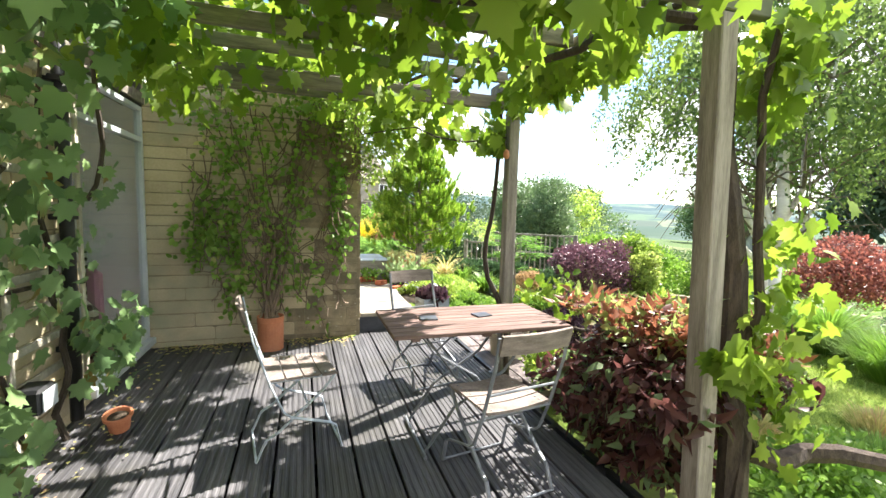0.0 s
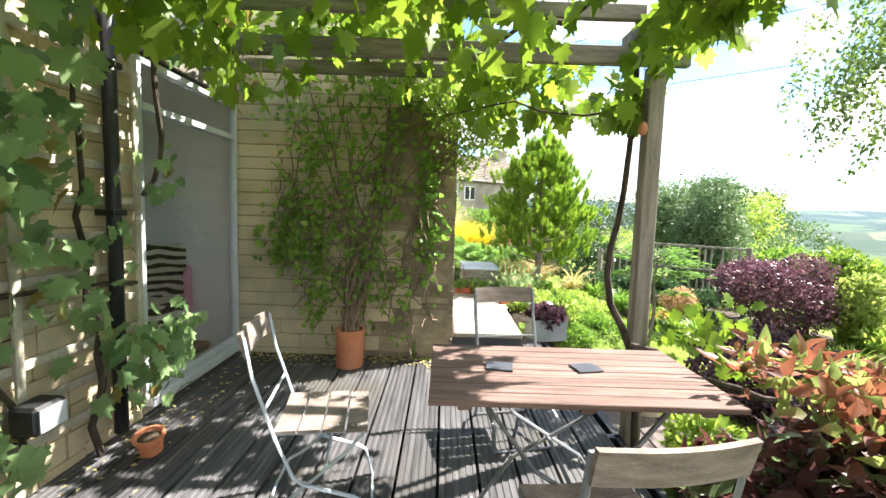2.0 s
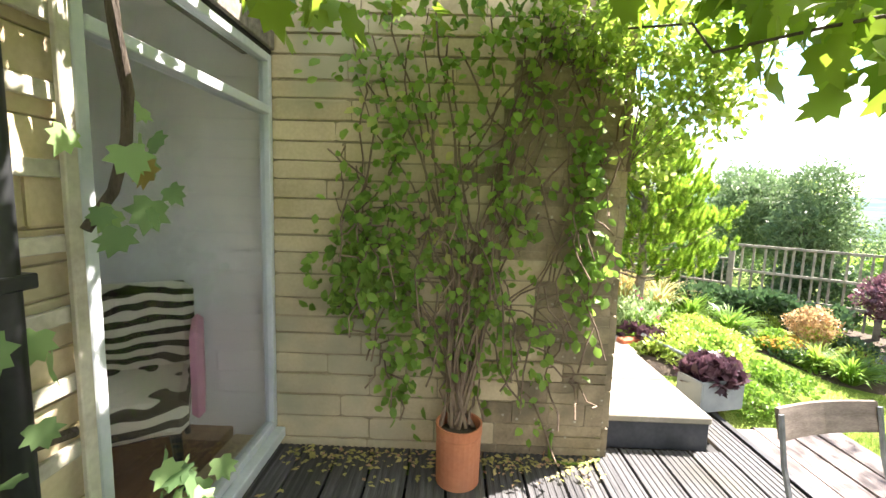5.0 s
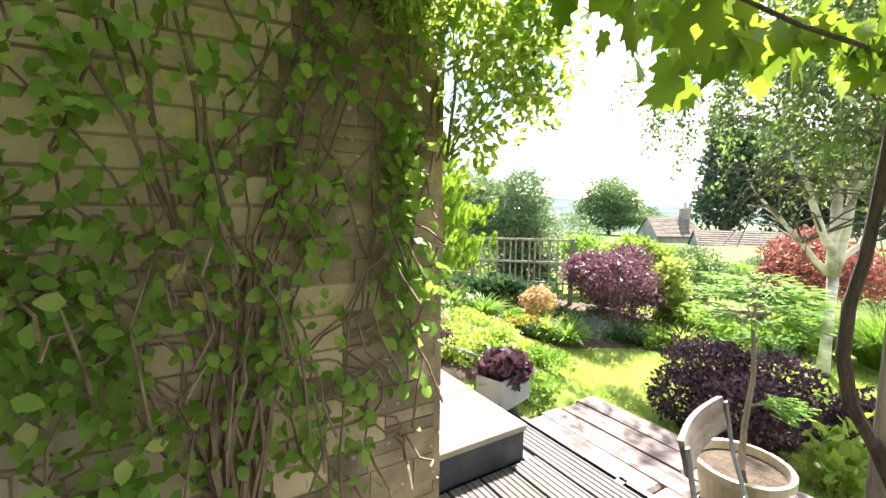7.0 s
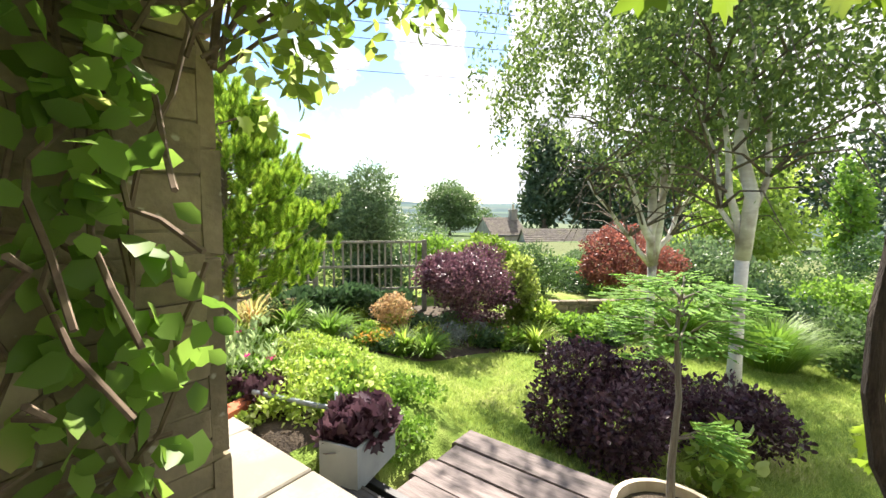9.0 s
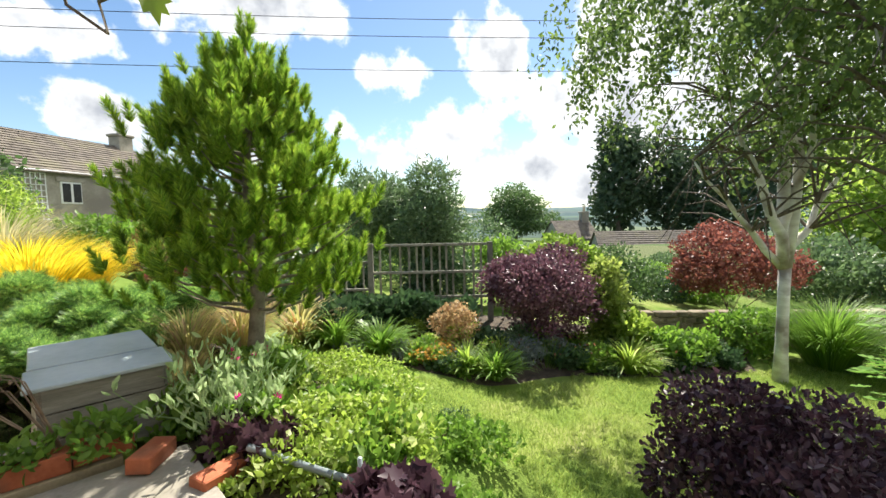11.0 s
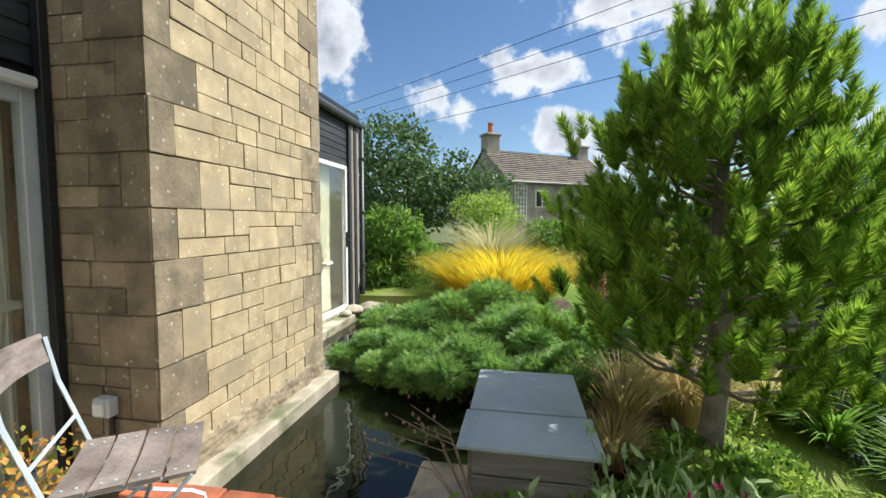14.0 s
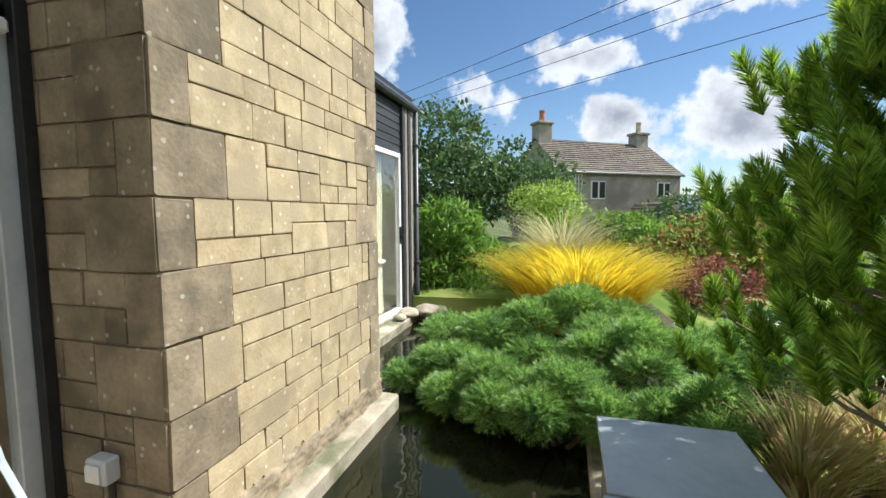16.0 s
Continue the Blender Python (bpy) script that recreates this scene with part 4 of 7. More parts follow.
window("window_1", 4.15, 5.415, 0.12, 2.28, M_ALU, "tall aluminium window with a light above its transom", 0.045, transom=1.98)
window("window_2", 5.95, 7.605, 0.22, 2.10, M_ALU, "aluminium patio window with a grey frame", 0.085, mid=6.70, x=-0.22)
window("door_1", 10.30, 11.66, 0.23, 2.25, M_WHITE, "white-framed sliding glass door above the pond", 0.06, mid=None, handle=(11.60, 1.22), category="door")
window("window_3", 9.30, 10.29, 0.23, 2.25, M_WHITE, "white-framed glass beside the sliding door", 0.06)
part("blind_rail", Geo().box((-0.205, 5.95, 2.08), (-0.15, 7.56, 2.13), 0.01), M_WHITE, None, "white head rail above the patio window", kind="structure")
part("window_jamb", Geo().box((-0.205, 7.575, 0.213), (-0.16, 7.618, 2.9), 0.004), M_BLACK, None, "black window jamb", kind="structure")
sill = thing("window_sill", "pale sill under the glazing", "sill", kind="structure")
part("sill", Geo().box((-0.52, 4.15, 0.05), (-0.38, 5.415, 0.115), 0.006), M_ALU, sill)
part("plinth", Geo().box((-0.70, 4.15, -0.1), (-0.45, 5.415, 0.05)), M_RENDER, sill)
part("sill", Geo().box((-0.70, 5.95, 0.10), (-0.20, 7.60, 0.218), 0.006), M_LEDGE, sill)
part("sill", Geo().box((-0.70, 9.27, -0.1), (-0.42, 12.0, 0.225), 0.006), M_LEDGE, sill)

clad = thing("wall_cladding", "black horizontal weatherboarding above the glazing", "cladding", kind="structure")
cb = Geo().box((0, 0, 0), (1, 1, 1), 0.03).mesh("board", M_CLAD)
for y0, y1, zb in ((-3.0, 5.45, 2.75), (5.91, 7.64, 2.19), (9.27, 12.1, 2.26)):
    z = zb
    while z < 2.86:
        o = new("board", cb)
        o.parent = clad
        o.matrix_basis = pose(-0.245 if y0 == 5.91 else -0.475, y0, z, 0, -5, 0) @ Matrix.Diagonal((0.03, y1 - y0, 0.098, 1))
        z += 0.09
part("backing", Geo().box((-0.6, -3, 2.29), (-0.48, 12.1, 2.95)), M_BLACK, clad)
part("backing", Geo().box((-0.479, 5.91, 2.14), (-0.25, 7.64, 2.95)), M_BLACK, clad)
part("soffit", Geo().box((-0.60, 4.15, 2.283), (-0.43, 5.415, 2.74), 0.004), M_BLACK, clad)
roof = thing("roof", "flat roof edge of the house with a dark gutter", "roof", kind="structure")
part("deck_slab", Geo().box((-6.5, -3.2, 2.96), (-0.44, 12.15, 3.06), 0.01), M_BLACK, roof)
for y0, y1 in ((-3.2, 5.40), (5.95, 7.60), (9.32, 12.2)):
    part("gutter", Geo().tube([(-0.40, y0, 2.92), (-0.40, y1, 2.90)], 0.055, 10), M_PIPE, roof, "dark round gutter")
pipe = thing("downpipe", "dark grey downpipe at the corner of the house", "pipe")
part("pipe", Geo().tube([(-0.39, 12.13, 2.9), (-0.39, 12.13, 0.62), (-0.36, 12.06, 0.5), (-0.36, 12.06, 0.3)], 0.032, 10), M_PIPE, pipe, smooth=True)
for z in (0.8, 1.6, 2.4):
    part("bracket", Geo().box((-0.44, 12.09, z), (-0.345, 12.17, z + 0.03), 0.004), M_PIPE, pipe)
post = thing("corner_post", "weathered timber corner boards beside the door", "post", kind="structure")
for k, y in enumerate((11.70, 11.80, 11.90, 12.0)):
    part("board", Geo().box((-0.47 - 0.01 * (k % 2), y, 0.22), (-0.41 - 0.01 * (k % 2), y + 0.085, 2.85), 0.004), M_GREYWOOD if k % 2 else M_CLAD, post)
pipe2 = thing("downpipe", "black downpipe on the pale wall among the vine", "pipe")
part("pipe", Geo().tube([(-0.37, 3.86, 2.8), (-0.37, 3.86, 0.05)], 0.036, 12), M_BLACK, pipe2, smooth=True)
for z in (0.5, 1.3, 2.1):
    part("bracket", Geo().box((-0.44, 3.81, z), (-0.33, 3.91, z + 0.035), 0.004), M_BLACK, pipe2)

# ---- rooms behind the glass ----
rooms = thing("room_shell", "plain rooms behind the glass", "room", kind="structure")
part("room_floor", Geo().box((-4.5, 4.0, 0.03), (-0.71, 12.0, 0.10)), M_FLOORIN, rooms, "warm wooden floor")
# unseen west wall has an added opening so daylight brightens the room
for a, b in (((-4.6, 3.6, 0), (-4.5, 4.2, 2.6)), ((-4.6, 4.2, 0), (-4.5, 5.45, 0.8)), ((-4.6, 4.2, 2.3), (-4.5, 5.45, 2.6)), ((-4.6, 5.45, 0), (-4.5, 12.1, 2.6)), ((-4.5, 3.85, 0), (-0.73, 3.95, 2.6)), ((-4.5, 5.416, 0), (-0.475, 5.428, 2.6)), ((-4.5, 12.02, 0), (-0.56, 12.1, 2.6)), ((-4.5, 9.0, 0), (-0.47, 9.1, 2.6))):
    part("room_wall", Geo().box(a, b), M_WALLIN, rooms)
part("room_ceiling", Geo().box((-4.5, 3.6, 2.6), (-0.61, 12.1, 2.7)), M_WALLIN, rooms)
part("north_wall", Geo().box((-4.7, 12.02 + 0.09, -0.3), (-0.5, 12.3, 2.95)), M_CLAD, rooms)


def curtain(name, y, z0, z1, tie, w0, w1, x=-0.62, label=""):
    t = thing(name, label, "curtain", (x, y, z0))
    g = Geo()
    nu, nz = 70, 26
    for j in range(nz + 1):
        z = (z1 - z0) * j / nz
        s = abs(z + z0 - tie)
        w = w1 + (w0 - w1) * min(1, (s / 0.55)) ** 0.8
        for i in range(nu + 1):
            u = i / nu
            g.v.append((0.035 * math.sin(u * 2 * math.pi * 7 + 0.3 * z) * min(1, 0.4 + s), (u - 1) * w, z))
    for j in range(nz):
        for i in range(nu):
            a = j * (nu + 1) + i
            g.f.append((a, a + 1, a + nu + 2, a + nu + 1))
    part("cloth", g, M_CURTAIN, t, smooth=True)
    part("tieback", Geo().box((-0.05, -w1 - 0.03, tie - z0 - 0.02), (0.055, 0.02, tie - z0 + 0.02), 0.01), M_CURTAIN, t)
    return t


curtain("curtain", 7.51, 0.26, 2.05, 1.10, 0.36, 0.14, x=-0.33, label="cream curtain tied back behind the patio window")
curtain("curtain", 11.45, 0.26, 2.2, 0.9, 0.42, 0.16, label="pale curtain hanging behind the sliding door")

ch = thing("armchair", "armchair in black and white zebra cloth with pink sides", "armchair", (-1.02, 4.95, 0.10), -60)
g = Geo().box((-0.28, -0.30, 0.28), (0.30, 0.30, 0.46), 0.04)
part("seat", g, M_ZEBRA, ch)
g = Geo().box((-0.34, -0.32, 0.30), (-0.22, 0.32, 0.92), 0.05)
part("back", g, M_ZEBRA, ch)
for s in (-1, 1):
    part("side_panel", Geo().box((-0.30, s * 0.335 - 0.03, 0.26), (0.12, s * 0.335 + 0.03, 0.72), 0.03), M_PINK, ch, "pink cloth side")
for sx, sy in ((-0.24, -0.24), (-0.24, 0.24), (0.24, -0.24), (0.24, 0.24)):
    part("leg", Geo().tube([(sx, sy, 0.28), (sx * 1.15, sy * 1.1, 0)], [0.026, 0.015], 8), M_BLACK, ch)


# ---- pergola ----
perg = thing("pergola", "weathered grey timber pergola with rafters over the deck", "pergola", kind="structure")
for k, (x, y, lx, ly) in enumerate(((2.738, 2.14, -1.6, 0.7), (2.703, 4.118, 0.0, 0.0), (2.70, -0.3, 0, 0))):
    part("post", Geo().box((-0.048, -0.048, -0.30), (0.048, 0.048, 2.28), 0.006, pose(x, y, 0, -ly, lx, 0)), M_GREYWOOD, perg, "square grey timber post with cracks")
    g = Geo()
    part("cross_beam", g.box((-0.40, y - 0.025, 2.282), (2.90, y + 0.025, 2.39), 0.005), M_BEAM, perg)
part("outer_beam", Geo().box((2.52, -0.6, 2.392), (2.57, 4.20, 2.475), 0.006), M_BEAM, perg)
part("wall_plate", Geo().box((-0.43, -0.6, 2.30), (-0.405, 5.40, 2.40), 0.005), M_BEAM, perg)
for i, y in enumerate((-0.1, 0.45, 1.0, 1.5, 2.5, 3.0, 3.45, 3.85)):
    part("rafter", Geo().box((-0.42, y - 0.022, 2.402 if y < 3.8 else 2.42), (2.50, y + 0.022, 2.50), 0.005), M_BEAM, perg)
for y, x1 in ((4.45, 2.3), (4.85, 1.70)):
    part("rafter", Geo().box((-0.42, y - 0.022, 2.402), (x1, y + 0.022, 2.50), 0.005), M_BEAM, perg)

trel = thing("trellis", "pale weathered wooden trellis fixed to the house wall", "trellis")
for i, z in enumerate(np.arange(0.22, 2.35, 0.19)):
    part("slat", Geo().box((-0.425, 0.6, z), (-0.408, 4.10, z + 0.045), 0.003), M_TRELLIS, trel)
for y in (0.9, 1.5, 2.1, 2.7, 3.3, 4.06):
    part("upright", Geo().box((-0.407, y, 0.1), (-0.39, y + 0.042, 2.35), 0.003), M_TRELLIS, trel)

lampb = thing("floodlight", "black outdoor floodlight on a bracket among the vine leaves", "light", (-0.40, 3.30, 0.42))
part("body", Geo().box((0.03, -0.08, -0.06), (0.16, 0.08, 0.07), 0.015), M_BLACK, lampb)
part("bracket", Geo().box((-0.01, -0.02, -0.1), (0.06, 0.02, 0.02), 0.004), M_BLACK, lampb)
part("glass_front", Geo().box((0.162, -0.065, -0.045), (0.166, 0.065, 0.055)), M_ALU, lampb)
cable = Geo().tube(wobble((-0.38, 2.2, 0.25), (-0.36, 3.25, 0.32), 8, 0.04, 2), 0.008, 6)
tagged(part("cable", cable, M_BLACK, None, "black cable looped along the wall", smooth=True), category="cable")
sock = thing("outdoor_socket", "grey-green weatherproof socket box on the stone pier", "socket", (0.085, 7.612, 0.62))
part("box", Geo().box((-0.045, -0.06, -0.045), (0.045, 0.0, 0.045), 0.008), M_ALU, sock)
part("cover", Geo().box((-0.03, -0.072, -0.03), (0.03, -0.06, 0.03), 0.004), M_WHITE, sock)
part("conduit", Geo().tube([(0.02, -0.02, -0.045), (0.02, -0.02, -0.18)], 0.012, 8), M_BLACK, sock)


# ---- furniture ----
def bar(g, pts, w=0.012, t=0.005):
    """A flat steel bar through pts in the xz plane at y."""
    return g.tube(pts, w, 6, flat=0.55)


def folding_chair(label, at, rz, steel, group="folding chairs"):
    c = thing("folding_chair", label, "chair", at, rz, group)
    hw = 0.19
    for k in range(4):
        x0 = -0.17 + k * 0.098
        g = Geo()
        n = 8
        for i in range(n + 1):
            u = i / n
            sag = -0.012 * math.sin(math.pi * u)
            for dx, dz in ((0, 0), (0.088, 0), (0.088, -0.014), (0, -0.014)):
                g.v.append((x0 + dx, -hw + 2 * hw * u, 0.462 + sag + dz - 0.006 * (k == 3)))
        for i in range(n):
            for j in range(4):
                g.f.append((i * 4 + j, i * 4 + (j + 1) % 4, i * 4 + 4 + (j + 1) % 4, i * 4 + 4 + j))
        g.f += [(3, 2, 1, 0), (n * 4, n * 4 + 1, n * 4 + 2, n * 4 + 3)]
        s = part("seat_slat", g, M_CHAIRW, c)
        for yy in (-0.15, 0.15):
            for dx in (0.025, 0.062):
                part("screw", Geo().lathe([(0.005, -0.001), (0.005, 0.0015), (0.0, 0.002)], (x0 + dx, yy, 0.4595 - 0.006 * (k == 3)), 8), steel, s)
    g = Geo()
    n = 12
    for i in range(n + 1):
        u = i / n
        y = -0.205 + 0.41 * u
        bx = -0.275 - 0.022 * math.sin(math.pi * u)
        for dx, z in ((0, 0.775), (0.016, 0.775), (-0.010, 0.875), (-0.026, 0.872)):
            g.v.append((bx + dx, y, z))
    for i in range(n):
        for j in range(4):
            g.f.append((i * 4 + j, i * 4 + (j + 1) % 4, i * 4 + 4 + (j + 1) % 4, i * 4 + 4 + j))
    g.f += [(3, 2, 1, 0), (n * 4, n * 4 + 1, n * 4 + 2, n * 4 + 3)]
    part("backrest", g, M_CHAIRW, c, "slightly curved wooden back board")
    for s in (-1, 1):
        y = s * 0.205
        part("side_bar", bar(Geo(), [(-0.275, y, 0.86), (-0.245, y, 0.70), (-0.16, y, 0.44), (-0.09, y, 0.27), (-0.05, y, 0.235), (0.16, y, 0.165), (0.20, y, 0.14), (0.235, y, 0.0)]), steel, c, "painted steel side bar")
        y2 = s * 0.185
        part("cross_leg", bar(Geo(), [(0.20, y2, 0.445), (0.13, y2, 0.36), (-0.12, y2, 0.15), (-0.18, y2, 0.12), (-0.235, y2, 0.0)]), steel, c)
        part("seat_rail", bar(Geo(), [(-0.17, s * 0.17, 0.440), (0.21, s * 0.17, 0.440)], 0.009), steel, c)
    for (x, z, w) in ((0.235, 0.008, 0.205), (-0.235, 0.008, 0.185), (0.04, 0.30, 0.185), (-0.20, 0.56, 0.205), (-0.16, 0.43, 0.205)):
        part("stretcher", Geo().tube([(x, -w, z), (x, w, z)], 0.007, 6), steel, c)
    return c


folding_chair("folding chair with pale blue steel frame and weathered grey wooden slats", (0.93, 3.37, 0), 9, M_STEEL)
folding_chair("folding chair with dull steel frame and pinkish slats by the table", (1.97, 2.70, 0), 99, M_DARKSTEEL)
folding_chair("folding chair with grey steel frame behind the table", (1.95, 4.10, 0), -78, M_DARKSTEEL)
folding_chair("pale blue folding chair on the paving by the patio window", (0.66, 7.17, 0.215), 36, M_STEEL)

table = thing("folding_table", "folding slatted wooden table with crossed steel legs", "table", (1.975, 3.175, 0), 0)
for k in range(8):
    part("slat", Geo().box((-0.545, -0.305 + k * 0.0765, 0.728), (0.545, -0.305 + k * 0.0765 + 0.072, 0.75), 0.003), M_TABLEW, table)
for x in (-0.42, 0.0, 0.42):
    part("batten", Geo().box((x - 0.025, -0.29, 0.708), (x + 0.025, 0.29, 0.727), 0.003), M_TABLEW, table)
for s in (-1, 1):
    y = s * 0.22
    part("leg", bar(Geo(), [(-0.34, y, 0.70), (-0.16, y, 0.46), (0.16, y, 0.26), (0.34, y, 0.0)], 0.014), M_DARKSTEEL, table)
    y = s * 0.195
    part("leg", bar(Geo(), [(0.34, y, 0.70), (0.16, y, 0.46), (-0.16, y, 0.26), (-0.34, y, 0.0)], 0.014), M_DARKSTEEL, table)
for x in (-0.34, 0.34):
    part("stretcher", Geo().tube([(x, -0.25, 0.012), (x, 0.25, 0.012)], 0.011, 8), M_DARKSTEEL, table)
part("stretcher", Geo().tube([(0, -0.22, 0.36), (0, 0.22, 0.36)], 0.009, 8), M_DARKSTEEL, table)
for x, y, rz in ((1.71, 3.19, -8), (2.07, 3.20, 12)):
    cst = part("slate_coaster", Geo().box((-0.055, -0.045, 0), (0.055, 0.045, 0.008), 0.002), M_PIPE, None, "square grey slate coaster lying on the table")
    cst.matrix_basis = pose(x, y, 0.7515, 0, 0, rz)
    tagged(cst, category="coaster", group="coasters")


def pot(name, label, at, r, h, material, taper=0.85, rim=0.012, tilt=0, n=28):
    t = thing(name, label, "plant pot", at)
    t.matrix_basis = pose(*at, tilt, 0, 0)
    prof = [(r * taper, 0), (r * (taper + (1 - taper) * 0.8), h * 0.8), (r, h * 0.82), (r + rim, h * 0.84), (r + rim, h), (r - 0.006, h), (r - 0.014, h * 0.8), (r * taper - 0.01, 0.02)]
    part("pot", Geo().lathe(prof, (0, 0, 0), n), material, t, smooth=False)
    part("soil", Geo().lathe([(r - 0.014, h * 0.82), (r * 0.5, h * 0.85), (0.001, h * 0.84)], (0, 0, 0), 18), M_SOIL, t)
    return t


pot("tall_pot", "tall plain terracotta pot with woody stems against the wall", (0.67, 5.16, 0), 0.122, 0.33, M_TERRA, 0.97, 0.004)
pot("small_pot", "small tilted terracotta pot among dead leaves", (-0.10, 3.72, 0.02), 0.07, 0.11, M_TERRA, 0.75, 0.008, tilt=12)
pot("conifer_pot", "cream glazed pot with bare soil holding a small conifer", (3.06, 4.72, -0.10), 0.22, 0.26, M_CERAMIC, 0.8, 0.018)

box = thing("storage_box", "weathered timber box with a grey sheet lid over the pond edge", "storage box", (2.035, 8.11, 0.17))
for sx in (-1, 1):
    for sy in (-1, 1):
        part("corner_post", Geo().box((sx * 0.225 - 0.02, sy * 0.385 - 0.02, -0.02), (sx * 0.225 + 0.02, sy * 0.385 + 0.02, 0.37), 0.003), M_BOXWOOD, box)
for z in (0.0, 0.125, 0.25):
    for s in (-1, 1):
        part("side_board", Geo().box((-0.24, s * 0.41 - 0.01, z), (0.24, s * 0.41 + 0.01, z + 0.118), 0.003), M_BOXWOOD, box)
        part("side_board", Geo().box((s * 0.25 - 0.01, -0.40, z), (s * 0.25 + 0.01, 0.40, z + 0.118), 0.003), M_BOXWOOD, box)
part("lid", Geo().box((-0.30, -0.46, 0.372), (0.295, -0.115, 0.392), 0.004), M_LID, box, "grey sheet-covered lid panel")
part("lid", Geo().box((-0.285, -0.10, 0.374), (0.275, 0.46, 0.394), 0.004), M_LID, box, "grey sheet-covered lid panel")
plank = part("plank", Geo().box((-0.25, -0.07, 0), (0.25, 0.07, 0.03), 0.004), M_BOXWOOD, None, "old grey plank sloping into the pond")
plank.matrix_basis = pose(1.58, 7.82, 0.16, 0, -12, 20)
tagged(plank, category="plank")

tr = thing("zinc_trough", "blue-grey zinc trough planted with purple heuchera", "trough", (2.66, 6.22, -0.02), 15)
g = Geo()
for (a, b) in (((-0.2, -0.12, 0), (-0.185, 0.12, 0.24)), ((0.185, -0.12, 0), (0.2, 0.12, 0.24)), ((-0.185, -0.12, 0), (0.185, -0.105, 0.24)), ((-0.185, 0.105, 0), (0.185, 0.12, 0.24)), ((-0.185, -0.105, 0), (0.185, 0.105, 0.02))):
    g.box(a, b, 0.002)
part("sides", g, M_ZINC, tr)
part("soil", Geo().box((-0.184, -0.104, 0.02), (0.184, 0.104, 0.2)), M_SOIL, tr)
cane = part("edging_pipe", Geo().tube([(2.44, 6.95, 0.30), (2.66, 6.55, 0.24), (2.80, 6.34, 0.22)], 0.016, 8), M_LID, None, "grey pipe edging lying in the planting", smooth=True)
tagged(cane, category="pipe")
stick = part("stake", Geo().tube([(2.72, 6.50, 0.0), (2.71, 6.48, 0.33)], [0.014, 0.010], 8), M_STEEL, None, "pale blue peeling garden stake", smooth=True)
tagged(stick, category="stake")

# ---- fence ----
fence = thing("fence", "weathered wooden trellis fence with slender uprights", "fence")
FA, FB = Vector((5.95, 11.15, 0)), Vector((7.42, 9.72, 0))
fdir = (FB - FA).normalized()
frz = math.degrees(math.atan2(fdir.y, fdir.x))
fm = pose(FA.x, FA.y, 0, 0, 0, frz)
FL = (FB - FA).length


def fpart(name, a, b, ch=0.004):
    g = Geo().box(a, b, ch, fm)
    return part(name, g, M_FENCE, fence)


for u in (0, FL, -0.9, FL + 0.95):
    fpart("post", (u - 0.045, -0.045, -0.75), (u + 0.045, 0.045, 0.86 if 0 <= u <= FL else 0.6))
for z in (0.80, 0.33, -0.1):
    fpart("rail", (0.05, -0.03, z), (FL - 0.05, 0.02, z + 0.045))
for z in (0.52, 0.05):
    fpart("rail", (-0.86, -0.03, z), (-0.05, 0.02, z + 0.04))
    fpart("rail", (FL + 0.05, -0.03, z), (FL + 0.9, 0.02, z + 0.04))
r = np.random.default_rng(5)
u = 0.14
while u < FL - 0.08:
    fpart("upright", (u, 0.02, -0.45), (u + 0.036, 0.05, 0.82))
    u += r.uniform(0.11, 0.19)
for u in (-0.75, -0.6, -0.45, -0.3, -0.15, FL + 0.2, FL + 0.38, FL + 0.56, FL + 0.74):
    fpart("upright", (u, 0.02, -0.45), (u + 0.028, 0.045, 0.56))


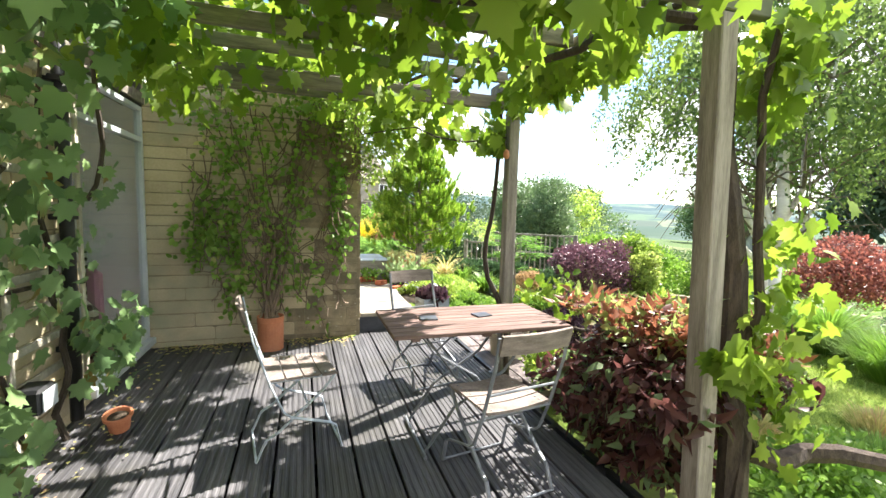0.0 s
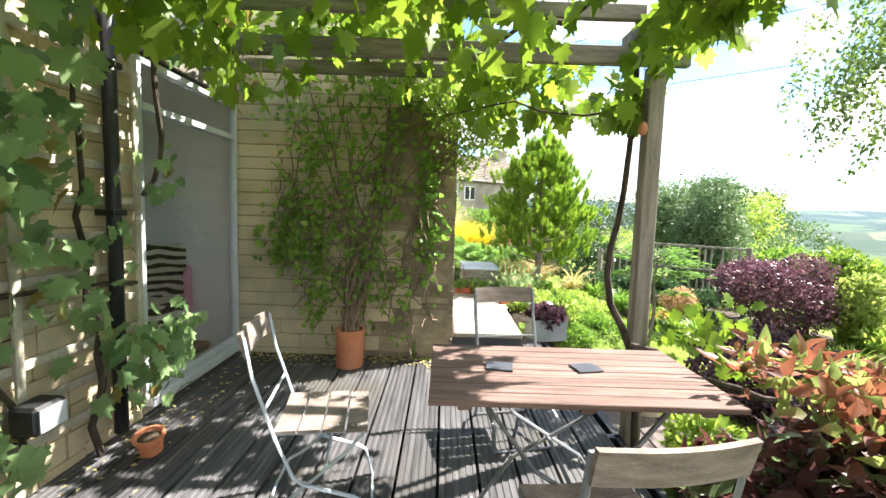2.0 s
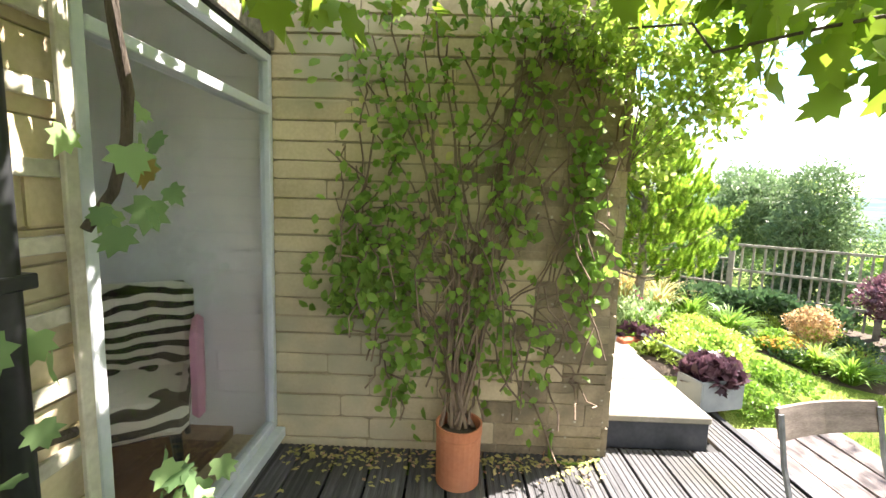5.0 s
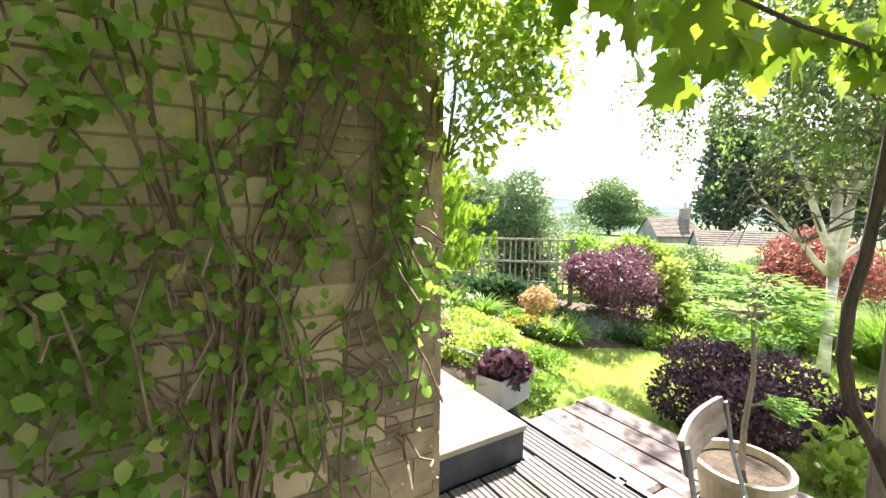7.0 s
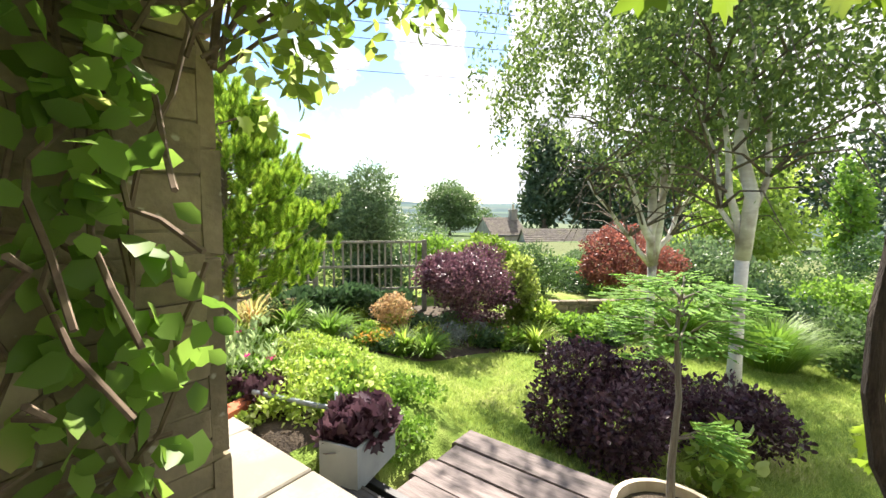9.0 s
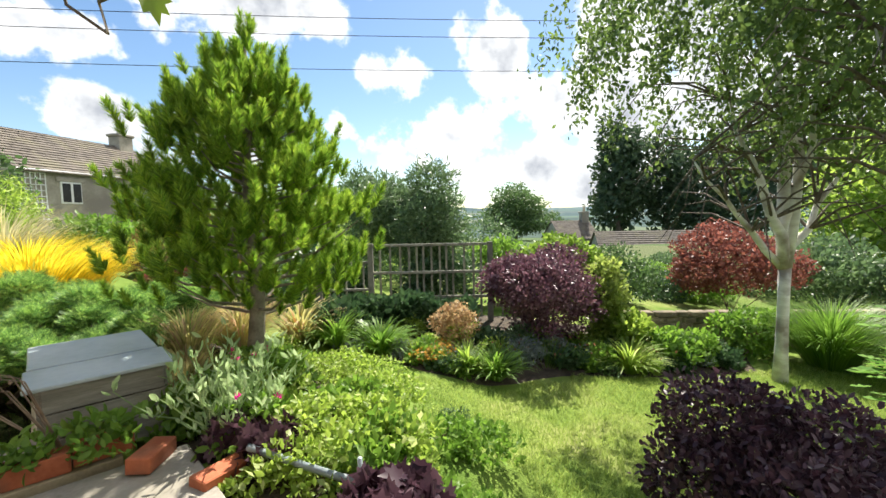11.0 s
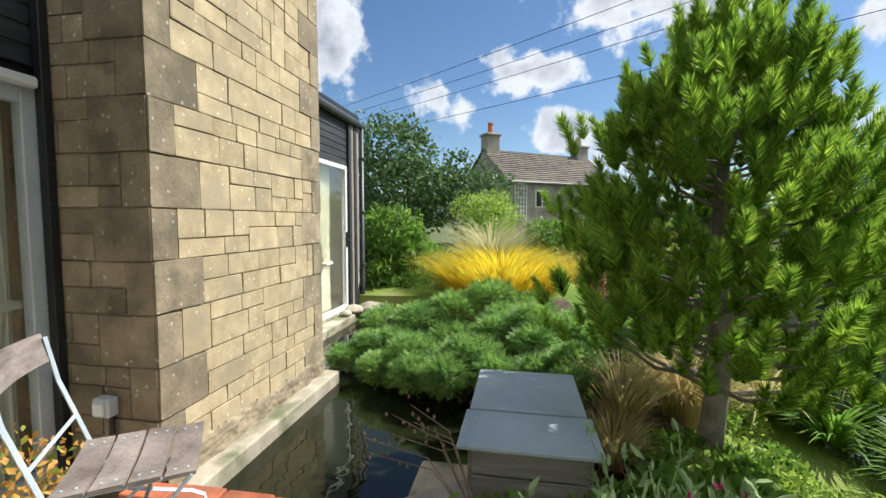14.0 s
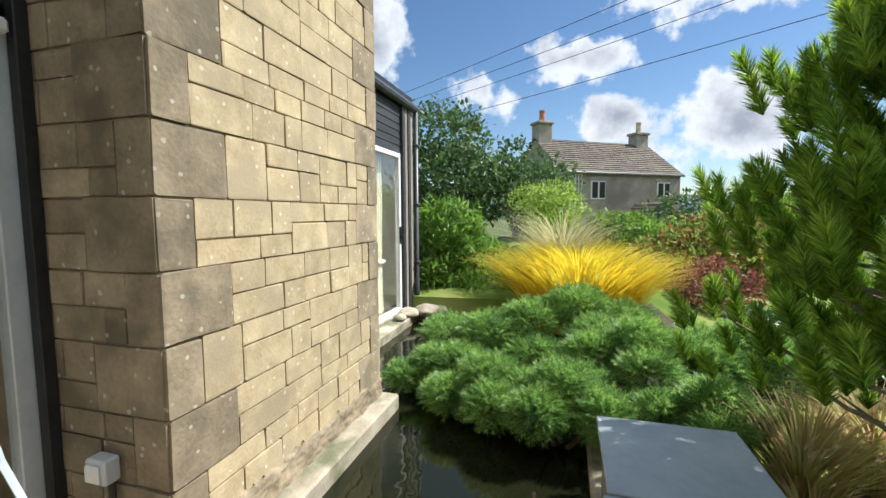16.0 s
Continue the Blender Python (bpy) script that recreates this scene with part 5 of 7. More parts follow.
# ---- the cottage ----
def cottage(name, label, m, L, W, eave, ridge, base, walls, tiles, windows=(), chimneys=(), porch=None, trellis=None):
    h = thing(name, label, "house")
    h.matrix_basis = m
    g = Geo()
    g.v = [(0, 0, base), (L, 0, base), (L, W, base), (0, W, base), (0, 0, eave), (L, 0, eave), (L, W, eave), (0, W, eave), (0, W / 2, ridge), (L, W / 2, ridge)]
    g.f = [(0, 1, 5, 4), (2, 3, 7, 6), (0, 4, 8, 7, 3), (1, 2, 6, 9, 5), (4, 5, 9, 8), (6, 7, 8, 9), (0, 3, 2, 1)]
    part("wall", g, walls, h)
    slope = math.degrees(math.atan2(ridge - eave, W / 2))
    rl = math.hypot(W / 2, ridge - eave) + 0.25
    for side in (0, 1):
        g = Geo()
        rows = 16
        r2 = np.random.default_rng(side)
        for i in range(rows):
            a, b = -0.2 + (rl + 0.0) * i / rows, -0.2 + rl * (i + 1) / rows
            u = -0.15
            while u < L + 0.15:
                w = min(r2.uniform(0.3, 0.6), L + 0.15 - u)
                q = r2.uniform(0, 0.012)
                k = len(g.v)
                for (uu, aa, zz) in ((u, a, 0.06 + q), (u + w - 0.01, a, 0.06 + q), (u + w - 0.01, b, 0.03), (u, b, 0.03), (u, a, 0.0), (u + w - 0.01, a, 0.0)):
                    c, s = math.cos(radians(slope)), math.sin(radians(slope))
                    y, z = aa * c - zz * s, aa * s + zz * c
                    if side:
                        g.v.append((uu, W - y, eave + z))
                    else:
                        g.v.append((uu, y, eave + z))
                g.f += [(k, k + 1, k + 2, k + 3), (k, k + 4, k + 5, k + 1)]
                u += w
        part("roof", g, tiles, h, "stone tiled roof slope")
    part("gutter", Geo().tube([(-0.1, -0.12, eave - 0.03), (L + 0.1, -0.12, eave - 0.03)], 0.06, 6), M_PIPE, h)
    for (wx, wz, ww, wh) in windows:
        w = part("window", Geo().box((wx, -0.05, wz), (wx + ww, 0.02, wz + wh), 0.02), M_WHITE, h)
        for k in range(2):
            part("pane", Geo().box((wx + 0.06 + k * ww / 2, -0.062, wz + 0.07), (wx + ww / 2 - 0.05 + k * ww / 2, -0.052, wz + wh - 0.07)), M_BLACK, w)
        part("lintel", Geo().box((wx - 0.15, -0.07, wz + wh), (wx + ww + 0.15, 0.0, wz + wh + 0.16), 0.01), walls, h)
    for (cx2, ch2, pots) in chimneys:
        c = part("chimney", Geo().box((cx2 - 0.4, W / 2 - 0.35, ridge - 0.5), (cx2 + 0.4, W / 2 + 0.35, ridge + ch2), 0.03).box((cx2 - 0.47, W / 2 - 0.42, ridge + ch2), (cx2 + 0.47, W / 2 + 0.42, ridge + ch2 + 0.14), 0.03), walls, h)
        part("chimney_pot", Geo().lathe([(0.16, 0), (0.13, 0.5), (0.16, 0.52), (0.15, 0.6)], (cx2, W / 2, ridge + ch2 + 0.14), 14), pots, c)
    if porch:
        px, pw, pz = porch
        g = Geo()
        g.v = [(px, -1.6, base), (px + pw, -1.6, base), (px + pw, 0, base), (px, 0, base), (px, -1.6, pz), (px + pw, -1.6, pz), (px + pw, 0, pz), (px, 0, pz), (px + pw / 2, -1.6, pz + 0.95), (px + pw / 2, 0, pz + 0.95)]
        g.f = [(0, 1, 5, 8, 4), (1, 2, 6, 5), (3, 0, 4, 7)]
        p = part("porch", g, walls, h)
        g = Geo()
        for s in (-1, 1):
            for i in range(7):
                a, b = i / 7, (i + 1) / 7
                x0 = px + pw / 2 + s * (pw / 2 + 0.2) * (1 - a)
                x1 = px + pw / 2 + s * (pw / 2 + 0.2) * (1 - b)
                z0, z1 = pz - 0.1 + 1.1 * a, pz - 0.1 + 1.1 * b
                k = len(g.v)
                g.v += [(x0, -1.75, z0 + 0.06), (x0, 0, z0 + 0.06), (x1, 0, z1), (x1, -1.75, z1), (x0, -1.75, z0), (x0, 0, z0)]
                g.f += [(k, k + 1, k + 2, k + 3), (k, k + 4, k + 5, k + 1)]
        part("porch_roof", g, tiles, p)
    if trellis:
        tx, tz, tw, th = trellis
        g = Geo()
        for k in range(5):
            g.box((tx + tw * k / 4 - 0.015, -0.06, tz), (tx + tw * k / 4 + 0.015, -0.03, tz + th))
        for k in range(9):
            g.box((tx, -0.09, tz + th * k / 8), (tx + tw, -0.06, tz + th * k / 8 + 0.03))
        part("trellis", g, M_WHITE, h, "pale lattice on the wall")
    return h


HA, HB = Vector((1.48, 27.41, 0)), Vector((7.30, 31.6, 0))
hd = HB - HA
cottage("cottage", "old stone cottage with stone-tiled roof and two chimneys", pose(HA.x, HA.y, 0, 0, 0, math.degrees(math.atan2(hd.y, hd.x))), hd.length, 5.0, 3.45, 5.3, -1.5,
        M_HOUSE, M_ROOFT, windows=((1.5, 2.15, 0.85, 0.9), (5.6, 2.2, 0.85, 0.85)), chimneys=((0.35, 0.75, M_TERRA), (6.7, 0.55, M_CERAMIC)), porch=(3.4, 1.8, 1.0), trellis=(0.25, 1.5, 0.7, 1.8))
cottage("bungalow", "low stone bungalow with a grey tiled roof beyond the garden", pose(34.3, 20.3, 0, 0, 0, -50), 8.5, 6.5, -2.7, -0.25, -5, M_HOUSE, M_ROOFT)
cottage("bungalow", "distant stone house with a chimney among trees", pose(40.0, 27.5, 0, 0, 0, -35), 4.0, 5.0, -1.2, 0.6, -5, M_HOUSE, M_ROOFT, chimneys=((3.6, 0.8, M_CERAMIC),))

# ---- overhead wires ----
for k, (za, zb, off) in enumerate(((7.6, 5.2, 0), (7.15, 4.8, 0.4), (6.75, 4.5, 0.8), (5.95, 3.85, 1.2))):
    A, B = Vector((-9 - off, 30 + off, za * 1.05)), Vector((45, -2 + off, zb * 2.6))
    pts = [A.lerp(B, i / 24) - Vector((0, 0, 0.9 * 4 * (i / 24) * (1 - i / 24))) for i in range(25)]
    w = part("overhead_wire", Geo().tube(pts, 0.012, 5), M_BLACK, None, "thin dark overhead wire across the sky")
    tagged(w, category="wire", group="overhead wires")


# ---- trees ----
def pine():
    cx, cy = 3.0, 8.44
    base = gz(cx, cy)
    t = thing("pine_tree", "young bushy pine with upright bright green tufts and grey trunk", "tree", (cx, cy, base))
    H = 2.88 - base
    trunk = Geo().tube([(0, 0, -0.05), (0.03, -0.02, 0.35), (0.06, 0.0, 0.62), (0.02, 0.02, 1.2), (0.05, 0.03, 1.9), (0.08, 0.05, H - 0.25)], [0.075, 0.06, 0.052, 0.04, 0.026, 0.010], 10)
    part("trunk", trunk, M_PINEBARK, t, smooth=True)
    r = np.random.default_rng(11)
    limbs = Geo()
    tips, dirs = [], []
    for k in range(104):
        f = (k / 103) ** 0.92
        z = 0.55 + (H - 0.95) * f
        R = 1.0 * (1 - f) ** 0.64 * (0.75 + 0.25 * min(1, f * 8)) + 0.06
        a = k * 2.39996 + r.uniform(-0.3, 0.3)
        R *= r.uniform(0.72, 1.08)
        rise = R * r.uniform(0.15, 0.5) + 0.05
        d = np.array([math.cos(a), math.sin(a), 0])
        p0 = np.array([0.04, 0.02, z - 0.12])
        p1 = p0 + d * R * 0.5 + np.array([0, 0, rise * 0.25])
        p2 = p0 + d * R * 0.85 + np.array([0, 0, rise * 0.75])
        limbs.tube([tuple(p0), tuple(p1), tuple(p2)], [0.011 * (1 - f) + 0.006, 0.007 * (1 - f) + 0.004, 0.003], 5)
        for j in range(12):
            q = r.uniform(0.42, 1.04)
            side = np.array([-d[1], d[0], 0]) * r.uniform(-0.42, 0.42) * (0.35 + R)
            tp = p0 + d * R * q + side * q + np.array([0, 0, rise * q + r.uniform(-0.12, 0.08)])
            tips.append(tp)
            dirs.append(unit(d * r.uniform(0.1, 0.55) + side * 0.5 + np.array([0, 0, r.uniform(0.7, 1.3)])))
    for j in range(10):
        tips.append(np.array([0.08 + r.uniform(-0.06, 0.06), 0.05 + r.uniform(-0.06, 0.06), H - 0.42 + 0.03 * j]))
        dirs.append(unit(np.array([r.uniform(-0.3, 0.3), r.uniform(-0.3, 0.3), 1.0])))
    part("branchwork", limbs, M_PINEBARK, t)
    tips, dirs = np.array(tips), np.array(dirs)
    n, per = len(tips), 180
    s = r.random((n, per))
    L = r.uniform(0.09, 0.17, n)
    pos = tips[:, None, :] + dirs[:, None, :] * (s * L[:, None])[:, :, None]
    rnd = unit(r.normal(size=(n, per, 3)))
    around = rnd - dirs[:, None, :] * np.sum(rnd * dirs[:, None, :], axis=2, keepdims=True)
    tip = unit(dirs[:, None, :] * (0.9 + 1.3 * s[:, :, None] ** 3) + unit(around) * 0.9 + rnd * 0.1)
    size = r.uniform(0.060, 0.082, (n, per)) * (1.0 - 0.25 * s ** 2)
    me = leaf_mesh("needles", (NEEDLE[0] * np.array([4.6, 1, 1]), NEEDLE[1]), pos.reshape(-1, 3), tip.reshape(-1, 3), rnd.reshape(-1, 3)[:, [1, 2, 0]], size.ravel(), L_PINE)
    part("needles", me, None, t)
    return t


pine()


def birch(name, foot, fork_z, stems, crown, n, label, seed):
    t = thing(name, label, "tree", foot)
    r = np.random.default_rng(seed)
    g = Geo()
    fz = fork_z - foot[2]
    g.tube([(0, 0, -0.1), (0.0, 0, fz * 0.3), (0.01, 0.0, fz * 0.7), (0, 0, fz)], [0.095, 0.07, 0.064, 0.072], 12)
    part("trunk", g, M_BIRCHB, t, "white birch trunk with dark scars", smooth=True)
    g, tw = Geo(), Geo()
    for (dx, dy, dz, r0) in stems:
        p = wobble((dx * 0.02, dy * 0.02, fz - 0.05), (dx, dy, fz + dz), 6, 0.05, seed + int(dz * 10))
        g.tube(p, [r0 * (1 - 0.13 * i) for i in range(7)], 8)
        for j in range(14):
            q = np.array(p[r.integers(2, 7)])
            d = unit(np.array([r.normal(), r.normal(), 0.4]))
            e = q + d * r.uniform(0.6, 1.5)
            tw.tube([tuple(q), tuple((q + e) / 2 + np.array([0, 0, 0.1])), tuple(e), tuple(e + d * 0.4 + np.array([0, 0, -0.6]))], [0.02, 0.013, 0.008, 0.003], 5)
    part("fork", g, M_BIRCHB, t, "pale slanting birch stems", smooth=True)
    part("twig_work", tw, M_BARK, t)
    # hanging sprays of small leaves
    c0, d0 = blob_points([(np.array(c) - np.array(foot), rr) for c, rr in crown], n // 26, 0.85, 0.25)
    m = len(c0)
    per = 26
    L = r.uniform(0.25, 0.75, m)
    s = r.random((m, per))
    drop = np.column_stack([d0[:, 0] * 0.35, d0[:, 1] * 0.35, -np.ones(m)])
    pos = c0[:, None, :] + drop[:, None, :] * (s * L[:, None])[:, :, None] + r.normal(size=(m, per, 3)) * 0.075
    tip = unit(r.normal(size=(m, per, 3)) * 0.7 + np.array([0, 0, -0.8]))
    face = unit(r.normal(size=(m, per, 3)))
    me = leaf_mesh("crown", SIMPLE, pos.reshape(-1, 3), tip.reshape(-1, 3), face.reshape(-1, 3), r.uniform(0.06, 0.10, m * per), L_BIRCH, None)
    part("crown", me, None, t, "weeping crown of small leaves")
    return t


birch("birch_tree", (8.55, 5.9, gz(8.55, 5.9)), 0.62,
      [(-0.6, 0.5, 2.0, 0.075), (-0.1, 0.15, 3.6, 0.085), (0.35, -0.1, 3.8, 0.07), (0.75, -0.55, 1.5, 0.055), (-0.9, 0.8, 1.3, 0.05), (0.1, -0.3, 2.9, 0.06)],
      [((8.2, 6.2, 3.9), (1.7, 1.7, 1.6)), ((7.6, 6.9, 3.6), (1.1, 1.1, 1.1)), ((7.2, 7.4, 3.9), (0.8, 0.8, 1.2)), ((9.3, 5.3, 3.6), (1.4, 1.4, 1.7)), ((8.6, 5.8, 2.6), (1.2, 1.2, 0.7)), ((8.4, 6.0, 5.2), (2.0, 2.0, 1.2))],
      27000, "multi-stemmed white birch with a weeping crown on the lawn", 21)
birch("birch_tree", (6.95, 4.67, gz(6.95, 4.67)), 0.95,
      [(0.06, 0.04, 3.8, 0.085), (0.3, -0.3, 2.7, 0.045), (-0.4, 0.35, 2.3, 0.05), (-0.1, 0.5, 1.8, 0.035)],
      [((7.0, 4.7, 3.9), (1.6, 1.6, 1.5)), ((7.4, 4.0, 3.1), (1.2, 1.2, 1.0)), ((6.6, 5.4, 3.2), (0.9, 0.9, 0.9)), ((6.2, 4.2, 3.6), (1.0, 1.0, 0.9))],
      13000, "white birch with dark scars on its trunk beside the lawn", 22)


def tree(name, label, foot, height, blobs, n, size, lm, template=SIMPLE, trunk_r=0.12, limbs=10, shell=0.5, rough=0.25, group="", bark=None):
    t = thing(name, label, "tree", foot, group=group)
    r = np.random.default_rng(int(abs(foot[0] * 7 + foot[1] * 3)))
    rel = [(tuple(np.array(c) - np.array(foot)), rr) for c, rr in blobs]
    g = Geo().tube(wobble((0, 0, -0.2), (0, 0, height * 0.8), 6, 0.02 * height, 3), [trunk_r * (1 - 0.14 * i) for i in range(7)], 8)
    part("trunk", g, bark or M_BARK, t, smooth=True)
    g = Geo()
    for i in range(limbs):
        b = rel[i % len(rel)]
        e = np.array(b[0]) + unit(r.normal(size=3)) * np.array(b[1]) * 0.6
        s = (0, 0, max(0.1, min(height * 0.75, e[2] * 0.6)))
        g.tube(wobble(s, tuple(e), 4, 0.03 * height, i), [trunk_r * 0.4, trunk_r * 0.3, trunk_r * 0.22, trunk_r * 0.15, trunk_r * 0.08], 6)
    part("branchwork", g, bark or M_BARK, t)
    part("crown", bush_mesh("crown", rel, n, size, lm, template, shell, rough, 0.1), None, t)
    return t


def heap(c, R, n, seed, flat=1.0):
    """Ellipsoids heaped round c within R."""
    r = np.random.default_rng(seed)
    out = [(tuple(c), (R[0] * 0.62, R[1] * 0.62, R[2] * 0.62))]
    for i in range(n):
        d = unit(r.normal(size=3))
        k = r.uniform(0.30, 0.48)
        out.append((tuple(np.array(c) + d * np.array(R) * 0.62), (R[0] * k, R[1] * k, R[2] * k * flat)))
    return out


tree("rowan_tree", "grey-green rowan with feathery leaves behind the fence", (8.0, 12.1, -1.2), 3.4, heap((8.0, 11.9, 1.15), (1.15, 1.15, 1.25), 12, 1) + heap((7.7, 13.4, 1.2), (1.2, 1.2, 1.35), 10, 2), 30000, 0.13, L_ROWAN, LANCE)
tree("dark_tree", "dense dark green tree behind the pond", (-1.0, 17.0, -0.5), 4.0, heap((-1.6, 17.2, 2.3), (2.3, 2.0, 1.9), 14, 3) + heap((0.6, 17.5, 2.1), (1.5, 1.5, 1.4), 8, 4), 20000, 0.13, L_MID, OVAL)
bush("bamboo_shrub", "narrow-leaved light green shrub behind the pond", "shrub", heap((0.0, 12.95, 0.60), (1.25, 0.75, 1.05), 13, 5), 14000, 0.16, L_GREEN, LANCE, 14)
bush("shrub", "bright green young shrub before the cottage", "shrub", heap((1.3, 15.3, 1.5), (1.0, 0.9, 0.75), 8, 6), 5000, 0.11, L_LIME, LANCE, 8, base=(1.3, 15.3, 0.2))
bush("shrub", "mid green shrub under the cottage wall", "shrub", heap((3.2, 18.4, 0.9), (1.6, 1.0, 0.9), 8, 7), 5000, 0.13, L_GREEN, OVAL, 8)
bush("maple_shrub", "maple with orange, green and dull red leaves", "shrub", heap((4.25, 15.2, 0.95), (1.6, 1.2, 0.95), 11, 8), 12000, 0.10, L_MAPLE, SIMPLE, 8, base=(4.2, 15.4, -0.2))
bush("maple_shrub", "low dark red maple beside the golden grass", "shrub", heap((3.5, 13.3, 0.35), (0.75, 0.7, 0.55), 7, 9), 3500, 0.07, L_RED, SIMPLE, 8)
tree("round_tree", "round green tree far down the garden", (6.5, 24.0, -1.0), 3.0, heap((6.5, 24.0, 0.9), (3.2, 2.0, 1.3), 10, 10), 6000, 0.2, L_MID)

# juniper mounds
def juniper(c, R, seed, n=1300, domes=5):
    """Flat domes of feathery sprays that point outwards, with gaps between them."""
    r = np.random.default_rng(seed)
    t = thing("juniper", "low spreading blue-green juniper hanging over the pond edge", "shrub", (c[0], c[1], 0.05), group="junipers")
    foot = np.array((c[0], c[1], 0.05))
    P, T, F, S = [], [], [], []
    wood = Geo()
    for k in range(domes):
        a = seed + k * 6.283 / max(1, domes - 1)
        q = 0.0 if k == 0 else 0.66
        m = np.array(c) + np.array((math.cos(a) * R[0] * q, math.sin(a) * R[1] * q, (0.35 if k == 0 else r.uniform(-0.35, 0.1)) * R[2]))
        rad = np.array((R[0], R[1], R[2] * 1.1)) * r.uniform(0.34, 0.44)
        d = unit(r.normal(size=(n, 3)) + np.array([0, 0, 0.35]))
        p = m + d * rad * (1 - 0.45 * r.random((n, 1)) ** 1.5)
        flat = unit(d * np.array([1, 1, 0.35]) + r.normal(size=(n, 3)) * 0.28 + np.array([0, 0, 0.22]))
        keep = p[:, 2] > 0.13
        P.append(p[keep])
        T.append(flat[keep])
        F.append(unit(r.normal(size=(n, 3)) * 0.45 + np.array([0, 0, 1.0]))[keep])
        S.append(r.uniform(0.06, 0.11, n)[keep])
        wood.tube(wobble((0, 0, 0), tuple(m - foot), 5, 0.02, seed + k), [0.02, 0.017, 0.014, 0.01, 0.008, 0.004], 6)
    P, T, F, S = (np.concatenate(v) for v in (P, T, F, S))
    part("sprays", leaf_mesh("sprays", FEATHER, P - foot, T, F, S, L_JUNI), None, t)
    part("stems", wood, M_BARK, t)


for i, (c, R) in enumerate((((1.02, 10.0, 0.42), (0.62, 0.52, 0.30)), ((0.62, 9.72, 0.26), (0.36, 0.32, 0.18)), ((2.10, 9.62, 0.52), (0.45, 0.42, 0.30)), ((1.60, 9.12, 0.36), (0.38, 0.34, 0.28)),
                            ((1.70, 10.3, 0.62), (0.62, 0.5, 0.3)), ((2.36, 9.0, 0.40), (0.36, 0.32, 0.25)), ((2.72, 9.75, 0.5), (0.42, 0.4, 0.3)), ((1.12, 9.33, 0.30), (0.42, 0.36, 0.26)))):
    juniper(c, R, 20 + i)

tuft("golden_grass", "large golden yellow arching grass clump behind the junipers", "ornamental grass", (1.75, 11.50, 0.25), 5200, 0.95, L_YELLOW, 0.50, width=1.0, radius=1.15, up=1.15, droop=1.35)
tuft("pale_grass", "tall pale feathery grass behind the golden clump", "ornamental grass", (1.55, 12.3, 0.35), 900, 1.25, L_PALE, 0.45, width=1.1, radius=0.2, up=1.1, droop=1.6)
tuft("tan_grass", "tan and green grass tuft beside the storage box", "ornamental grass", (2.62, 8.72, 0.1), 650, 0.52, L_TAN, 0.42, width=0.9, radius=0.2, up=1.2, droop=0.9)
tuft("tan_grass", "tan and pink grass tuft behind the pine", "ornamental grass", (3.15, 9.2, 0.05), 800, 0.55, L_TAN, 0.55, width=0.9, radius=0.24, up=1.1, droop=1.4)
tuft("tan_grass", "dry tan grass tuft by the storage box", "ornamental grass", (2.5, 8.35, 0.1), 600, 0.36, L_TAN, 0.8, width=0.5, radius=0.06, up=0.9)

